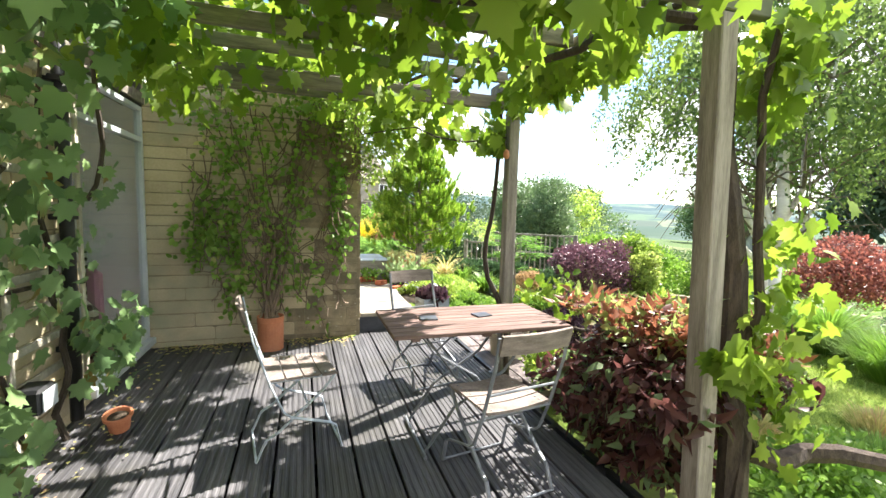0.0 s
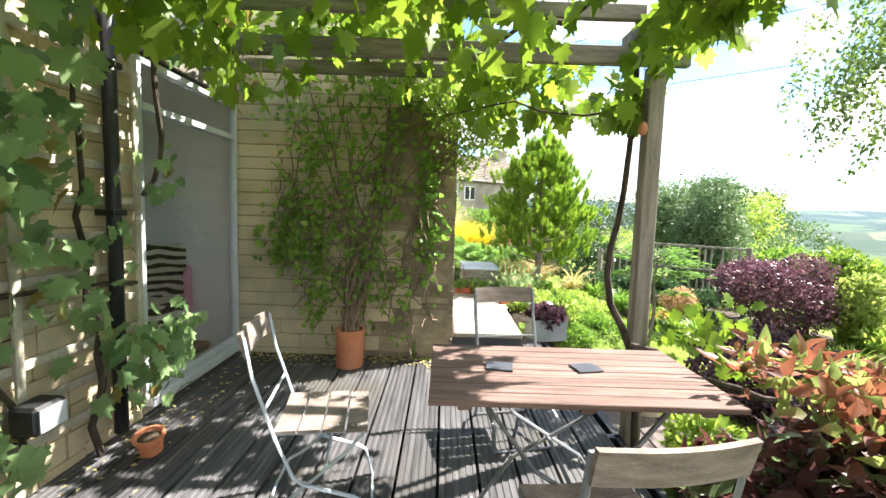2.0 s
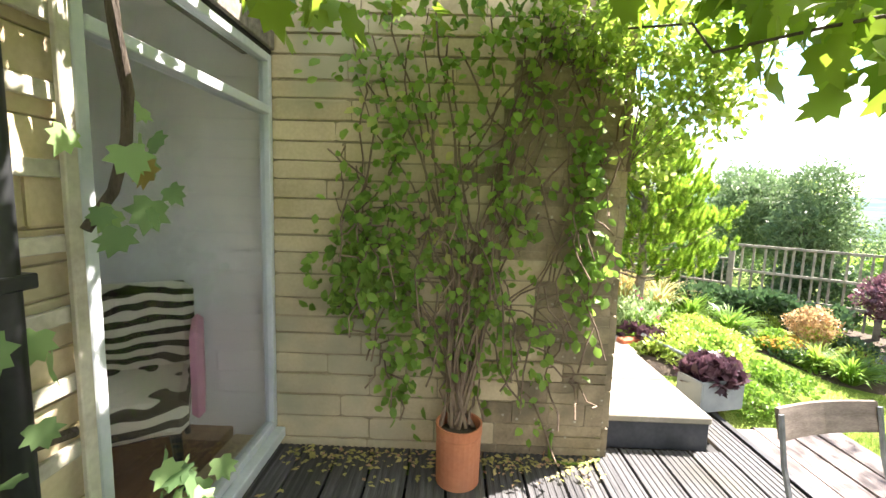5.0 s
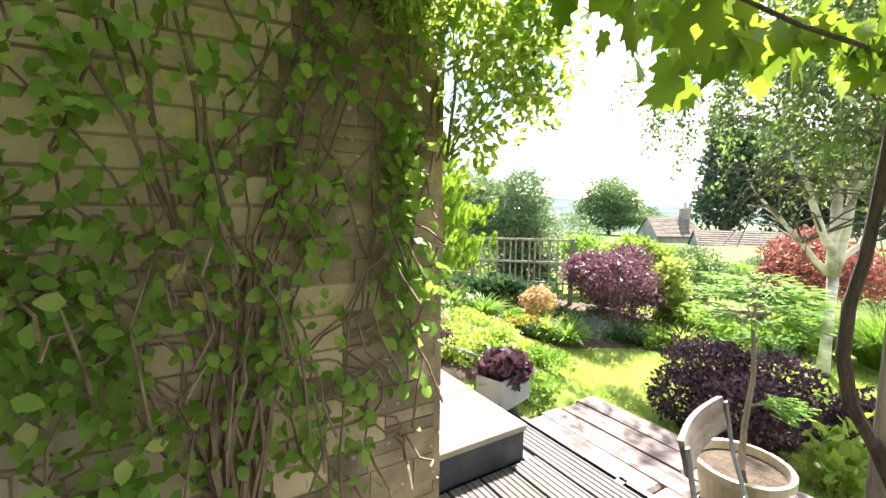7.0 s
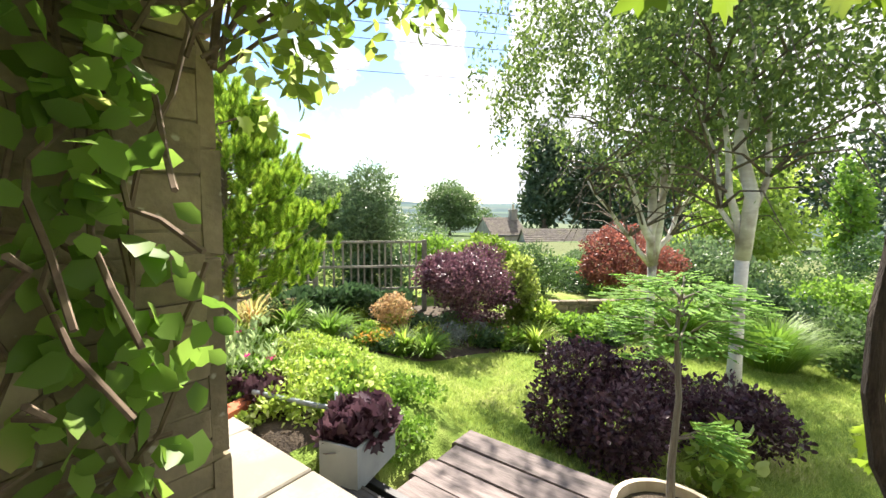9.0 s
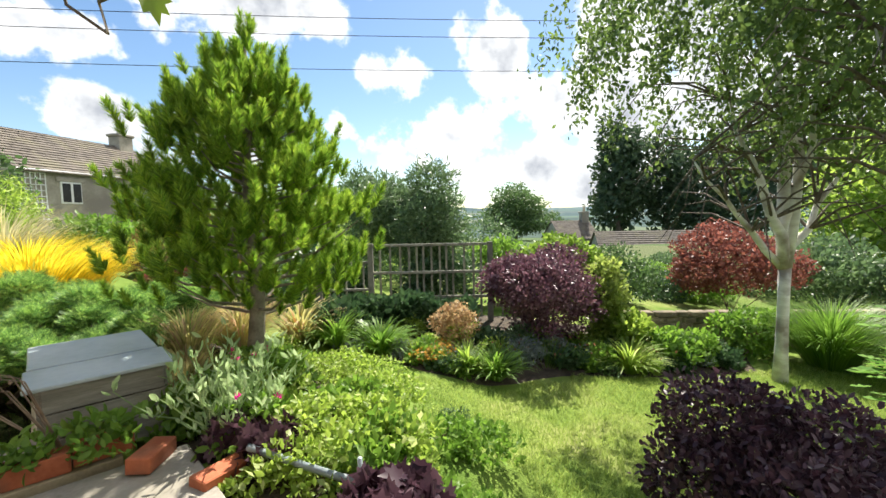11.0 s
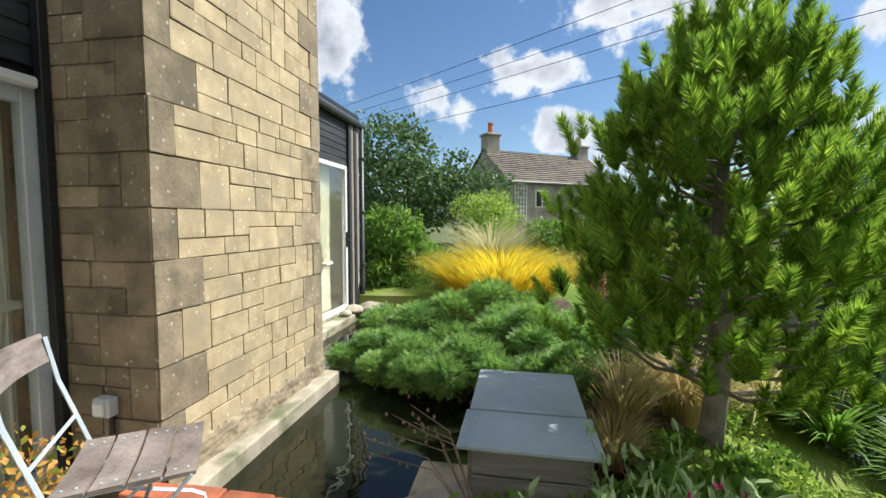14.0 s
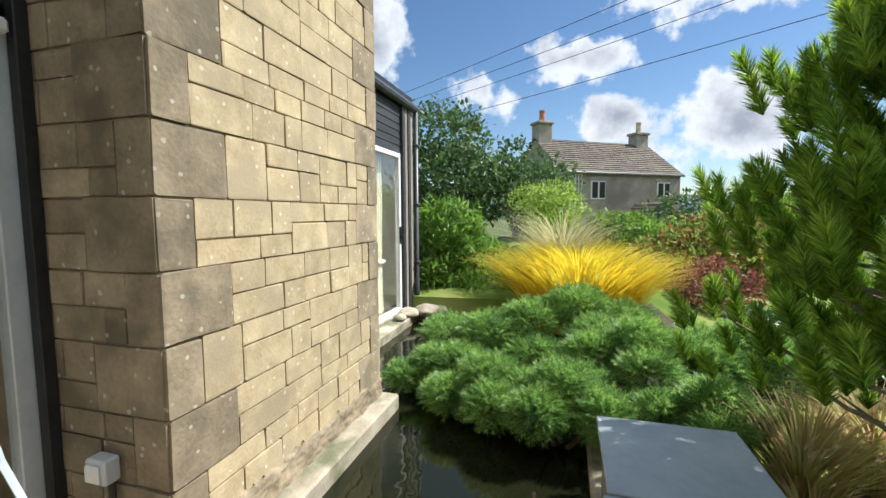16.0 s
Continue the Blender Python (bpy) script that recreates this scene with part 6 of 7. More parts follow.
# bed plants: (label, category, centre, radii, count, size, leaf, template)
PLANTS = [
    ("big dark purple shrub in the bed", "purple_shrub", (7.05, 8.28, 0.08), (1.08, 1.0, 0.84), 17000, 0.055, L_PURPLEPINK, OVAL),
    ("leafy green shrub behind the purple one", "golden_shrub", (8.5, 9.1, 0.36), (0.75, 0.7, 0.66), 6000, 0.085, L_LIME2, OVAL),
    ("yellow-green shrub with pale heads", "golden_shrub", (8.0, 8.0, 0.15), (0.55, 0.55, 0.55), 3000, 0.08, L_HYD, OVAL),
    ("red-leaved shrub beyond the garden wall", "red_shrub", (14.0, 7.6, 0.10), (1.9, 1.6, 1.3), 12000, 0.10, L_RED, SIMPLE),
    ("broad-leaved green perennial in the bed", "perennial", (7.95, 7.6, -0.42), (0.55, 0.5, 0.42), 2200, 0.10, L_LIME, OVAL),
    ("broad-leaved green perennial at the foot of the garden wall", "perennial", (8.3, 7.05, -0.62), (0.75, 0.5, 0.35), 2600, 0.09, L_GREEN, OVAL),
    ("dark leafy perennial in the bed before the fence", "perennial", (4.75, 10.1, -0.02), (0.62, 0.55, 0.33), 2600, 0.12, L_DARKG, OVAL),
    ("dark leafy perennial below the fence", "perennial", (5.55, 9.85, -0.05), (0.62, 0.5, 0.30), 2400, 0.12, L_DARKG, OVAL),
    ("dark leafy perennial spreading near the fence", "perennial", (6.2, 9.35, -0.15), (0.5, 0.45, 0.28), 1800, 0.11, L_DARKG, OVAL),
    ("bronze variegated shrub in the bed", "bronze_shrub", (5.65, 8.85, -0.15), (0.36, 0.34, 0.35), 2200, 0.045, L_BRONZE, OVAL),
    ("low orange-flowered perennial by the lawn", "perennial", (5.15, 8.75, -0.35), (0.42, 0.30, 0.17), 1700, 0.04, L_ORANGE, SIMPLE),
    ("grey-leaved lavender at the bed edge", "lavender", (6.15, 8.12, -0.48), (0.34, 0.32, 0.24), 1600, 0.05, L_GREY, LANCE),
    ("grey-green low perennial in the bed", "perennial", (6.75, 7.85, -0.55), (0.32, 0.30, 0.20), 1300, 0.05, L_GREY, LANCE),
    ("dark low perennial at the front of the bed", "perennial", (5.2, 8.5, -0.42), (0.30, 0.28, 0.16), 1000, 0.06, L_DARKG, SIMPLE),
    ("low green ground cover at the lawn's edge", "ground_cover", (3.42, 7.95, 0.02), (0.62, 0.65, 0.20), 8000, 0.033, L_LIME, SIMPLE),
    ("low bright green spreading ground cover", "ground_cover", (3.30, 7.35, 0.02), (0.50, 0.50, 0.22), 7500, 0.032, L_LIME, SIMPLE),
    ("leafy green mint-like plants", "perennial", (3.35, 6.75, -0.02), (0.48, 0.42, 0.20), 5500, 0.038, L_GREEN, OVAL),
    ("dull green mound of heather", "perennial", (3.85, 7.15, -0.22), (0.35, 0.35, 0.16), 2200, 0.03, L_DARKG, LANCE),
    ("trailing green plant beside the zinc trough", "perennial", (3.02, 6.25, -0.02), (0.26, 0.24, 0.20), 1500, 0.04, L_GREEN, SIMPLE),
    ("leafy strawberry-like plants beside the box", "perennial", (2.42, 7.72, 0.28), (0.30, 0.28, 0.14), 900, 0.06, L_GREEN, OVAL),
    ("green leafy plants under the pine", "perennial", (2.85, 7.95, 0.22), (0.42, 0.36, 0.18), 1800, 0.06, L_GREEN, OVAL),
    ("creeping leafy plants on the pond brickwork", "perennial", (1.98, 7.48, 0.34), (0.24, 0.16, 0.10), 260, 0.06, L_GREEN, OVAL),
    ("low bright yellow-flowered plant", "perennial", (2.86, 7.08, 0.06), (0.20, 0.24, 0.13), 1400, 0.028, L_YELLOWF, SIMPLE),
    ("large dark purple ball of a shrub on the lawn", "purple_shrub", (4.55, 5.36, -0.20), (0.72, 0.72, 0.66), 15000, 0.045, L_PURPLE, OVAL),
    ("dark purple shrub behind the post", "purple_shrub", (5.4, 4.7, -0.30), (0.60, 0.55, 0.48), 5000, 0.05, L_PURPLE, OVAL),
    ("leafy green sapling before the purple shrub", "perennial", (4.35, 4.62, -0.25), (0.22, 0.22, 0.30), 320, 0.10, L_LIME, OVAL),
    ("round light shrub down the slope", "shrub", (16.4, 6.1, -0.25), (2.2, 2.0, 1.0), 5000, 0.14, L_ROWAN, OVAL),
    ("dark hedge plants behind the pond", "shrub", (3.6, 10.6, 0.35), (0.8, 0.7, 0.45), 3500, 0.08, L_DARKG, OVAL),
    ("green shrub behind the fence", "shrub", (9.2, 10.6, 0.2), (1.2, 1.1, 0.7), 4500, 0.10, L_GREEN, OVAL),
    ("deep green undergrowth behind the fence", "shrub", (7.4, 11.2, -0.1), (1.1, 0.9, 0.75), 4500, 0.09, L_DARKG, OVAL),
    ("deep green undergrowth behind the pine", "shrub", (5.5, 12.4, 0.1), (1.2, 0.9, 0.7), 4000, 0.10, L_DARKG, OVAL),
    ("dark leafy undergrowth beyond the pond edge", "shrub", (0.75, 12.6, 0.35), (0.75, 0.4, 0.42), 3000, 0.08, L_GREEN, LANCE),
    ("leafy green shrub beside the lawn", "shrub", (5.0, 1.2, -0.15), (0.8, 0.7, 0.55), 4000, 0.06, L_GREEN, OVAL),
    ("feathery dull green shrub on the slope", "shrub", (6.6, 2.3, -0.25), (0.9, 0.8, 0.55), 4000, 0.06, L_ROWAN, LANCE),
    ("low mixed green plants beside the old vine", "perennial", (3.9, 2.35, -0.12), (0.55, 0.5, 0.25), 3000, 0.05, L_GREEN, OVAL),
    ("green shrub at the end of the bed", "shrub", (9.6, 6.4, -0.6), (0.7, 0.6, 0.4), 2500, 0.08, L_GREEN, OVAL),
]
for i, (lab, cat, c, R, n, s, lm, tmpl) in enumerate(PLANTS):
    b = heap(c, R, 7, 60 + i, 0.9)
    bush(cat, lab, cat.replace("_", " "), b, n, s, lm, tmpl, 6, 0.45, 0.2, floor=gz(c[0], c[1]) - 0.05 if c[0] > 2.6 else 0.1, base=(c[0], c[1], max(c[2] - R[2], gz(c[0], c[1])) - 0.02))

FILL = (("perennial", L_GREEN, OVAL, 0.055, "mixed green leafy perennial"), ("perennial", L_LIME, SIMPLE, 0.045, "light green leafy perennial"), ("perennial", L_DARKG, OVAL, 0.07, "dark green leafy perennial"), ("perennial", L_GREY, LANCE, 0.05, "grey-green leafy perennial"), ("perennial", L_ROWAN, LANCE, 0.06, "dull green feathery perennial"))
rf = np.random.default_rng(123)


def bed_edge(x):
    """Where the lawn ends against the curved bed."""
    return float(np.interp(x, (4.2, 4.6, 4.95, 5.3, 6.1, 6.6, 7.6, 8.3, 10.0), (9.7, 8.7, 8.15, 7.85, 7.6, 7.45, 6.75, 6.35, 5.8)))


k = 0
for i in range(64):
    if i < 40:
        f = rf.random()
        x, y = 4.5 + 4.6 * f + rf.uniform(-0.2, 0.5), 10.2 - 3.6 * f ** 0.8 + rf.uniform(-0.75, 0.5)
        y = max(y, bed_edge(x) + 0.3)
    else:
        f = rf.random()
        x, y = 2.55 + rf.uniform(-0.1, 1.0) * (0.4 + f), 6.3 + 3.6 * f
        if (x - 2.66) ** 2 + (y - 6.22) ** 2 < 0.09 or x < 2.45 or (x < 2.75 and y > 8.0):
            continue
    cat, lm, tmpl, s, lab = FILL[rf.integers(5) if i < 40 else rf.integers(2)]
    R = rf.uniform(0.2, 0.38)
    h = rf.uniform(0.10, 0.24) if i < 40 else rf.uniform(0.08, 0.16)
    c = (x, y, gz(x, y) + h * 0.7)
    bush(cat, lab + (" filling the curved bed" if i < 40 else " on the bank by the pond"), "perennial", heap(c, (R, R, h), 5, 300 + i), 1100, s, lm, tmpl, 3, 0.5, 0.25, floor=gz(x, y) - 0.03, base=(x, y, gz(x, y)), group="filling perennials")
HEDGE = [(10.5, 10.5, 1.3, 1.2), (12.0, 9.6, 1.2, 1.1), (13.0, 11.5, 1.5, 0.9), (11.5, 13.5, 1.8, 1.7), (9.8, 15.2, 1.8, 1.7), (14.5, 9.4, 1.3, 0.6), (15.8, 8.8, 1.3, 0.6), (17.0, 11.0, 1.8, 0.6), (15.2, 14.5, 2.2, 1.1),
         (12.5, 17.0, 2.0, 1.6), (18.5, 7.6, 1.5, 1.5), (15.5, 3.6, 1.6, 1.5), (17.5, 1.8, 1.8, 1.9), (13.2, 1.5, 1.4, 1.2), (14.5, -0.6, 1.8, 1.8), (12.2, -0.9, 1.4, 1.3), (12.0, -3.5, 1.9, 1.9), (10.0, -5.5, 2.0, 2.0), (7.5, -6.5, 2.0, 2.0),
         (12.6, 4.2, 1.0, 0.8), (11.4, 1.1, 0.9, 0.7), (10.2, -0.4, 1.0, 0.8), (9.0, -2.2, 1.2, 1.0), (19.5, 13.5, 2.2, 0.6), (21.5, 10.5, 2.0, 0.7), (9.6, 3.0, 0.9, 0.9), (10.4, 4.3, 0.9, 1.0), (8.9, 2.0, 0.7, 0.6), (11.6, 3.2, 1.1, 1.1), (8.2, 0.9, 0.9, 0.8), (9.5, 19.5, 2.2, 2.0), (3.0, 22.0, 2.0, 1.2), (20.5, -1.5, 2.6, 2.2), (24.5, 6.5, 2.4, 2.4), (22, 16.5, 2.6, 0.6)]
for i, (x, y, w, h) in enumerate(HEDGE):
    lm = (L_GREEN, L_MID, L_LIME, L_ROWAN, L_MID, L_DARKG, L_GREEN)[i % 7]
    z0 = gz(x, y)
    bush("shrub", ("mid green rounded garden shrub down the slope", "leafy dense hedge shrub beyond the garden")[i % 2], "shrub", heap((x, y, z0 + h * 0.45), (w * 0.9, w * 0.9, h * 0.75), 10, 400 + i), 5200, 0.075 + 0.012 * w, lm, (OVAL, SIMPLE)[i % 2], 3, 0.4, 0.25, floor=z0 - 0.1, base=(x, y, z0 - 0.05), group="boundary shrubs")
front = [(4.35, 9.8), (4.7, 8.8), (5.05, 8.25), (5.4, 8.0), (6.2, 7.75), (6.8, 7.5), (7.7, 6.85), (8.6, 6.3)]
for i in range(30):
    f = rf.uniform(0, len(front) - 1.01)
    a, b = front[int(f)], front[int(f) + 1]
    x = a[0] + (b[0] - a[0]) * (f % 1) + rf.uniform(0.05, 0.5)
    y = a[1] + (b[1] - a[1]) * (f % 1) + rf.uniform(0.05, 0.4)
    cat, lm, tmpl, s, lab = FILL[rf.integers(5)]
    R, h = rf.uniform(0.18, 0.32), rf.uniform(0.08, 0.18)
    bush(cat, lab + " at the front of the bed", "perennial", heap((x, y, gz(x, y) + h * 0.7), (R, R, h), 5, 500 + i), 1000, s, lm, tmpl, 3, 0.5, 0.25, floor=gz(x, y) - 0.03, base=(x, y, gz(x, y)), group="filling perennials")
for i, (x, y) in enumerate(((4.9, 3.4), (5.6, 2.8), (6.4, 3.2), (4.3, 2.2), (5.2, 1.6), (7.2, 2.4), (6.2, 1.2), (4.4, 1.0), (3.7, 1.3), (3.6, 3.2))):
    tuft("meadow_grass", "tuft of long uncut grass beside the lawn", "grass", (x, y, gz(x, y) - 0.02), 800, 0.26, L_GREEN if i % 2 else L_TAN, 0.6, width=0.6, radius=0.35, up=1.0, group="long grass tufts")
STRAPS = [((4.75, 9.2), 260, 0.50, L_GREEN), ((5.5, 8.05), 240, 0.42, L_GREEN), ((5.35, 8.35), 160, 0.42, L_LIME), ((7.2, 7.25), 260, 0.50, L_LIME), ((4.45, 9.7), 200, 0.55, L_GREEN), ((4.2, 10.2), 220, 0.7, L_TAN)]
for (x, y), n, L, lm in STRAPS:
    tuft("strap_plant", "clump of arching strap leaves at the edge of the bed", "perennial", (x, y, gz(x, y)), n, L, lm, 0.9, width=2.4, radius=0.08, up=0.75, group="strap-leaved clumps")
tuft("tall_grass", "tall bright green grass beyond the birch", "ornamental grass", (9.7, 5.5, gz(9.7, 5.5)), 2200, 1.0, L_GREEN, 0.7, width=1.0, radius=0.4, up=0.9)
tuft("tall_grass", "tall bright green grass beyond the birch", "ornamental grass", (9.0, 4.3, gz(9.0, 4.3)), 1600, 0.85, L_GREEN, 0.7, width=1.0, radius=0.4, up=0.9)

# silver plant, heucheras, small flowers
sv = thing("lychnis", "branching silver-leaved plant with a few magenta flowers", "perennial", (2.45, 7.35, 0.20))
r = np.random.default_rng(31)
sg, lp, lt, fp = Geo(), [], [], []
for i in range(46):
    a, o = r.uniform(0, 6.28), r.uniform(0.05, 0.48)
    e = np.array([math.cos(a) * o, math.sin(a) * o, r.uniform(0.18, 0.50)])
    s = np.array([math.cos(a) * 0.12 * o, math.sin(a) * 0.12 * o, 0])
    P = wobble(s, e, 5, 0.015, i)
    sg.tube(P, [0.005, 0.0045, 0.004, 0.0035, 0.003, 0.002], 5)
    for k in range(22):
        q = np.array(P[r.integers(0, 6)]) + r.normal(size=3) * 0.012
        lp.append(q)
        lt.append(unit(np.array([r.normal() * 0.6, r.normal() * 0.6, 1.0])))
    if i % 7 == 0:
        fp.append(e)
part("stem_mass", sg, L_SILVER, sv, kind="stuff")
lp, lt = np.array(lp), np.array(lt)
part("leaves", leaf_mesh("leaves", OVAL, lp, lt, r.normal(size=lp.shape), r.uniform(0.035, 0.075, len(lp)), L_SILVER, np.full(len(lp), 0.6)), None, sv)
fp = np.repeat(np.array(fp), 6, axis=0)
part("blossom", leaf_mesh("blossom", SIMPLE, fp, unit(r.normal(size=fp.shape) + np.array([0, 0, 0.4])), r.normal(size=fp.shape), np.full(len(fp), 0.028), L_MAGENTA), None, sv)

for k, (x, y, z, R, lab) in enumerate(((2.66, 6.22, 0.24, 0.20, "dark purple heuchera filling the zinc trough"), (2.56, 6.98, 0.20, 0.15, "dark purple heuchera beside the paving"), (2.50, 7.2, 0.22, 0.16, "dark purple heuchera under the silver plant"))):
    b = [((x, y, z), (R, R * 0.8, 0.12))]
    bush("heuchera", lab, "perennial", b, 420, 0.075, L_PURPLE, VINE, 4, 0.6, 0.2, floor=z - 0.1, lift=0.8, base=(x, y, z - 0.12), group="heucheras")

# dry stems with seed heads arching over the pond edge
dw = thing("dry_weed", "thin dry stems with small seed heads arching over the pond corner", "weed", (1.86, 7.52, 0.28))
r = np.random.default_rng(88)
for i in range(7):
    a, L = r.uniform(2.0, 4.0), r.uniform(0.25, 0.5)
    e = (math.cos(a) * L, math.sin(a) * L * 0.4, r.uniform(0.22, 0.55))
    mid = (e[0] * 0.45, e[1] * 0.45, e[2] * 0.85)
    st = part("stalk", Geo().tube([(0, 0, 0), mid, e], [0.004, 0.003, 0.0018], 5), M_TWIG, dw)
    for k in range(4):
        q = np.array(mid) + (np.array(e) - np.array(mid)) * (0.4 + 0.2 * k) + r.normal(size=3) * 0.014
        part("seed_head", Geo().lathe([(0.002, -0.007), (0.007, 0.0), (0.005, 0.008), (0.001, 0.012)], tuple(q), 6), M_TWIG, st)
bush("small_shrub", "thin shrub with small red and yellow leaves by the patio chair", "shrub", heap((0.10, 7.22, 0.50), (0.22, 0.18, 0.30), 5, 91), 420, 0.034, L_ORANGE, SIMPLE, 12, 0.7, 0.3, floor=0.24, lift=0.3, base=(0.10, 7.22, 0.21))
bush("small_plant", "small leafy weeds growing over the brick kerb", "perennial", heap((1.72, 7.46, 0.38), (0.16, 0.09, 0.09), 4, 92), 160, 0.05, L_GREEN, OVAL, 6, 0.6, 0.3, floor=0.3, lift=0.4, base=(1.74, 7.47, 0.3))

# small tiered conifer in its pot
cf = thing("small_conifer", "small conifer with flat green tiers on a thin bare stem", "conifer", (3.06, 4.72, 0.10))
r = np.random.default_rng(41)
stem = [(0, 0, 0), (0.02, 0.01, 0.25), (0.05, 0.0, 0.55), (0.04, 0.02, 0.80), (0.06, 0.02, 0.98)]
g = Geo().tube(stem, [0.020, 0.016, 0.013, 0.010, 0.006], 8)
cp, ct = [], []
for (z, R, n, a0) in ((0.42, 0.26, 2, -1.9), (0.70, 0.24, 2, 0.3), (0.86, 0.42, 8, 0.0), (0.96, 0.34, 7, 0.4), (1.03, 0.26, 6, 0.0)):
    for k in range(n):
        a = a0 + k * (6.283 / n if n > 3 else 0.5) + r.uniform(-0.3, 0.3)
        L = R * r.uniform(0.58, 0.92)
        e = np.array([0.05 + math.cos(a) * L, math.sin(a) * L, z + r.uniform(-0.03, 0.03)])
        g.tube([(0.05, 0.01, z - 0.06), tuple((e + np.array([0.05, 0.01, z + 0.02])) / 2), tuple(e)], [0.006, 0.004, 0.002], 5)
        for j in range(80):
            q = r.uniform(0.3, 1.06)
            side = np.array([-math.sin(a), math.cos(a), 0]) * r.uniform(-1, 1) * 0.12 * (0.5 + 0.6 * q)
            cp.append(np.array([0.05, 0.01, z + 0.01]) * (1 - q) + e * q + side + np.array([0, 0, r.uniform(-0.012, 0.016)]))
            ct.append(unit(np.array([math.cos(a), math.sin(a), 0]) + side * 7))
part("branchwork", g, M_GREYWOOD, cf)
cp, ct = np.array(cp), np.array(ct)
part("sprays", leaf_mesh("sprays", SPRAY, cp, ct, np.array([0, 0, 1.0]) + r.normal(size=cp.shape) * 0.25, r.uniform(0.036, 0.060, len(cp)), L_CONIF), None, cf)

# red-leaved bush by the table
rb = heap((3.02, 2.75, 0.40), (0.62, 0.85, 0.52), 9, 50, 0.9)
bush("red_leaf_bush", "dense bush of dark red and mottled green leaves beside the deck", "shrub", rb, 9500, 0.092, L_REDBUSH, POINTED, 10, 0.4, 0.2, floor=-0.05, lift=-0.7, base=(3.02, 2.75, -0.2))
bush("red_leaf_bush", "orange and red leafy tops of the plants beside the table", "shrub", heap((2.98, 2.8, 0.78), (0.55, 0.75, 0.16), 8, 53, 0.9), 2300, 0.075, L_REDTOP, POINTED, 5, 0.6, 0.3, lift=0.1, base=(3.0, 2.8, 0.3))
bush("small_plant", "leafy yellowing plant below the post", "perennial", heap((2.95, 3.75, 0.12), (0.28, 0.3, 0.2), 5, 51), 700, 0.07, L_LIME, OVAL, 5, base=(2.95, 3.75, -0.1))


# ---- vines ----
def vine_leaves(n, lo, hi, size, face, seed, droop=0.9, spread=0.5):
    r = np.random.default_rng(seed)
    p = r.uniform(lo, hi, (n, 3))
    # gather into clusters
    c = r.uniform(lo, hi, (max(4, n // 14), 3))
    k = r.integers(0, len(c), n)
    p = p * 0.45 + c[k] * 0.55 + r.normal(size=(n, 3)) * 0.04
    tip = unit(r.normal(size=(n, 3)) * spread + np.array([0, 0, -droop]))
    f = unit(np.array(face) + r.normal(size=(n, 3)) * 0.55)
    return p, tip, f, r.uniform(0.6, 1.2, n) * size


def vine(name, label, foot, pieces, wood, lm, seed=1):
    t = thing(name, label, "climber", foot)
    P, T, F, S = [np.concatenate(x) for x in zip(*pieces)]
    part("leaves", leaf_mesh("leaves", VINE, P - np.array(foot), T, F, S, lm), None, t)
    g = Geo()
    for pts, r0, r1 in wood:
        n = len(pts) - 1
        g.tube([tuple(np.array(p) - np.array(foot)) for p in pts], [r0 + (r1 - r0) * i / n for i in range(n + 1)], 7)
    part("woody_stem", g, M_VINEBARK, t)
    return t


face_up = (0.2, 0.1, 1.0)
canopy = [vine_leaves(1750, (-0.3, 0.6, 2.46), (2.6, 4.3, 2.78), 0.14, face_up, 1, 0.3, 0.9),
          vine_leaves(420, (-0.4, 3.6, 2.50), (1.9, 5.45, 2.75), 0.13, face_up, 10, 0.3, 0.9),
          vine_leaves(190, (0.6, 2.0, 2.16), (2.4, 4.3, 2.44), 0.13, (0.3, 0, 0.5), 2),
          vine_leaves(140, (1.3, 4.3, 2.3), (2.7, 5.3, 2.6), 0.14, face_up, 3, 0.6, 0.7),
          vine_leaves(60, (1.2, 1.9, 2.12), (2.6, 2.4, 2.4), 0.14, (0.2, -0.6, 0.4), 4),
          vine_leaves(300, (2.42, 2.2, 2.2), (2.9, 4.35, 2.6), 0.125, (0.2, -0.3, 0.6), 9),
          vine_leaves(170, (-0.35, 2.2, 2.05), (0.9, 5.2, 2.42), 0.12, (0.3, 0, 0.6), 5)]
vine("grape_vine", "grape vine with large bright leaves covering the pergola", (2.85, 2.2, -0.25), canopy,
     [(wobble((3.03, 2.10, -0.3), (2.80, 2.25, 2.35), 9, 0.025, 1), 0.075, 0.035), (wobble((2.80, 2.25, 2.3), (1.6, 4.6, 2.45), 8, 0.06, 2), 0.03, 0.01),
      (wobble((2.80, 2.25, 2.3), (0.3, 3.0, 2.5), 8, 0.06, 3), 0.028, 0.008), (wobble((2.72, 2.2, 2.44), (2.68, 4.2, 2.50), 9, 0.02, 5), 0.02, 0.012),
      (wobble((3.0, 2.10, 0.32), (3.95, 1.72, 0.30), 7, 0.035, 7), 0.055, 0.028)], L_VINE)
sprig = thing("vine_sprig", "dark looping vine twig with one leaf hanging over the paving", "climber", (1.98, 6.23, 2.6))
part("twig", Geo().tube([(-0.06, -0.88, -0.28), (-0.04, -0.4, -0.40), (-0.03, 0.0, -0.6), (-0.08, 0.09, -0.76), (-0.07, 0.08, -0.83), (-0.01, 0.0, -0.90), (-0.02, 0.02, -0.83), (0.04, -0.04, -0.80)], 0.004, 5), M_BARK, sprig)
part("leaf", leaf_mesh("leaf", VINE, np.array([[0.05, -0.05, -0.80]]), np.array([[0.3, -0.3, -0.8]]), np.array([[0.2, -1.0, 0.3]]), np.array([0.08]), L_VINE), None, sprig)
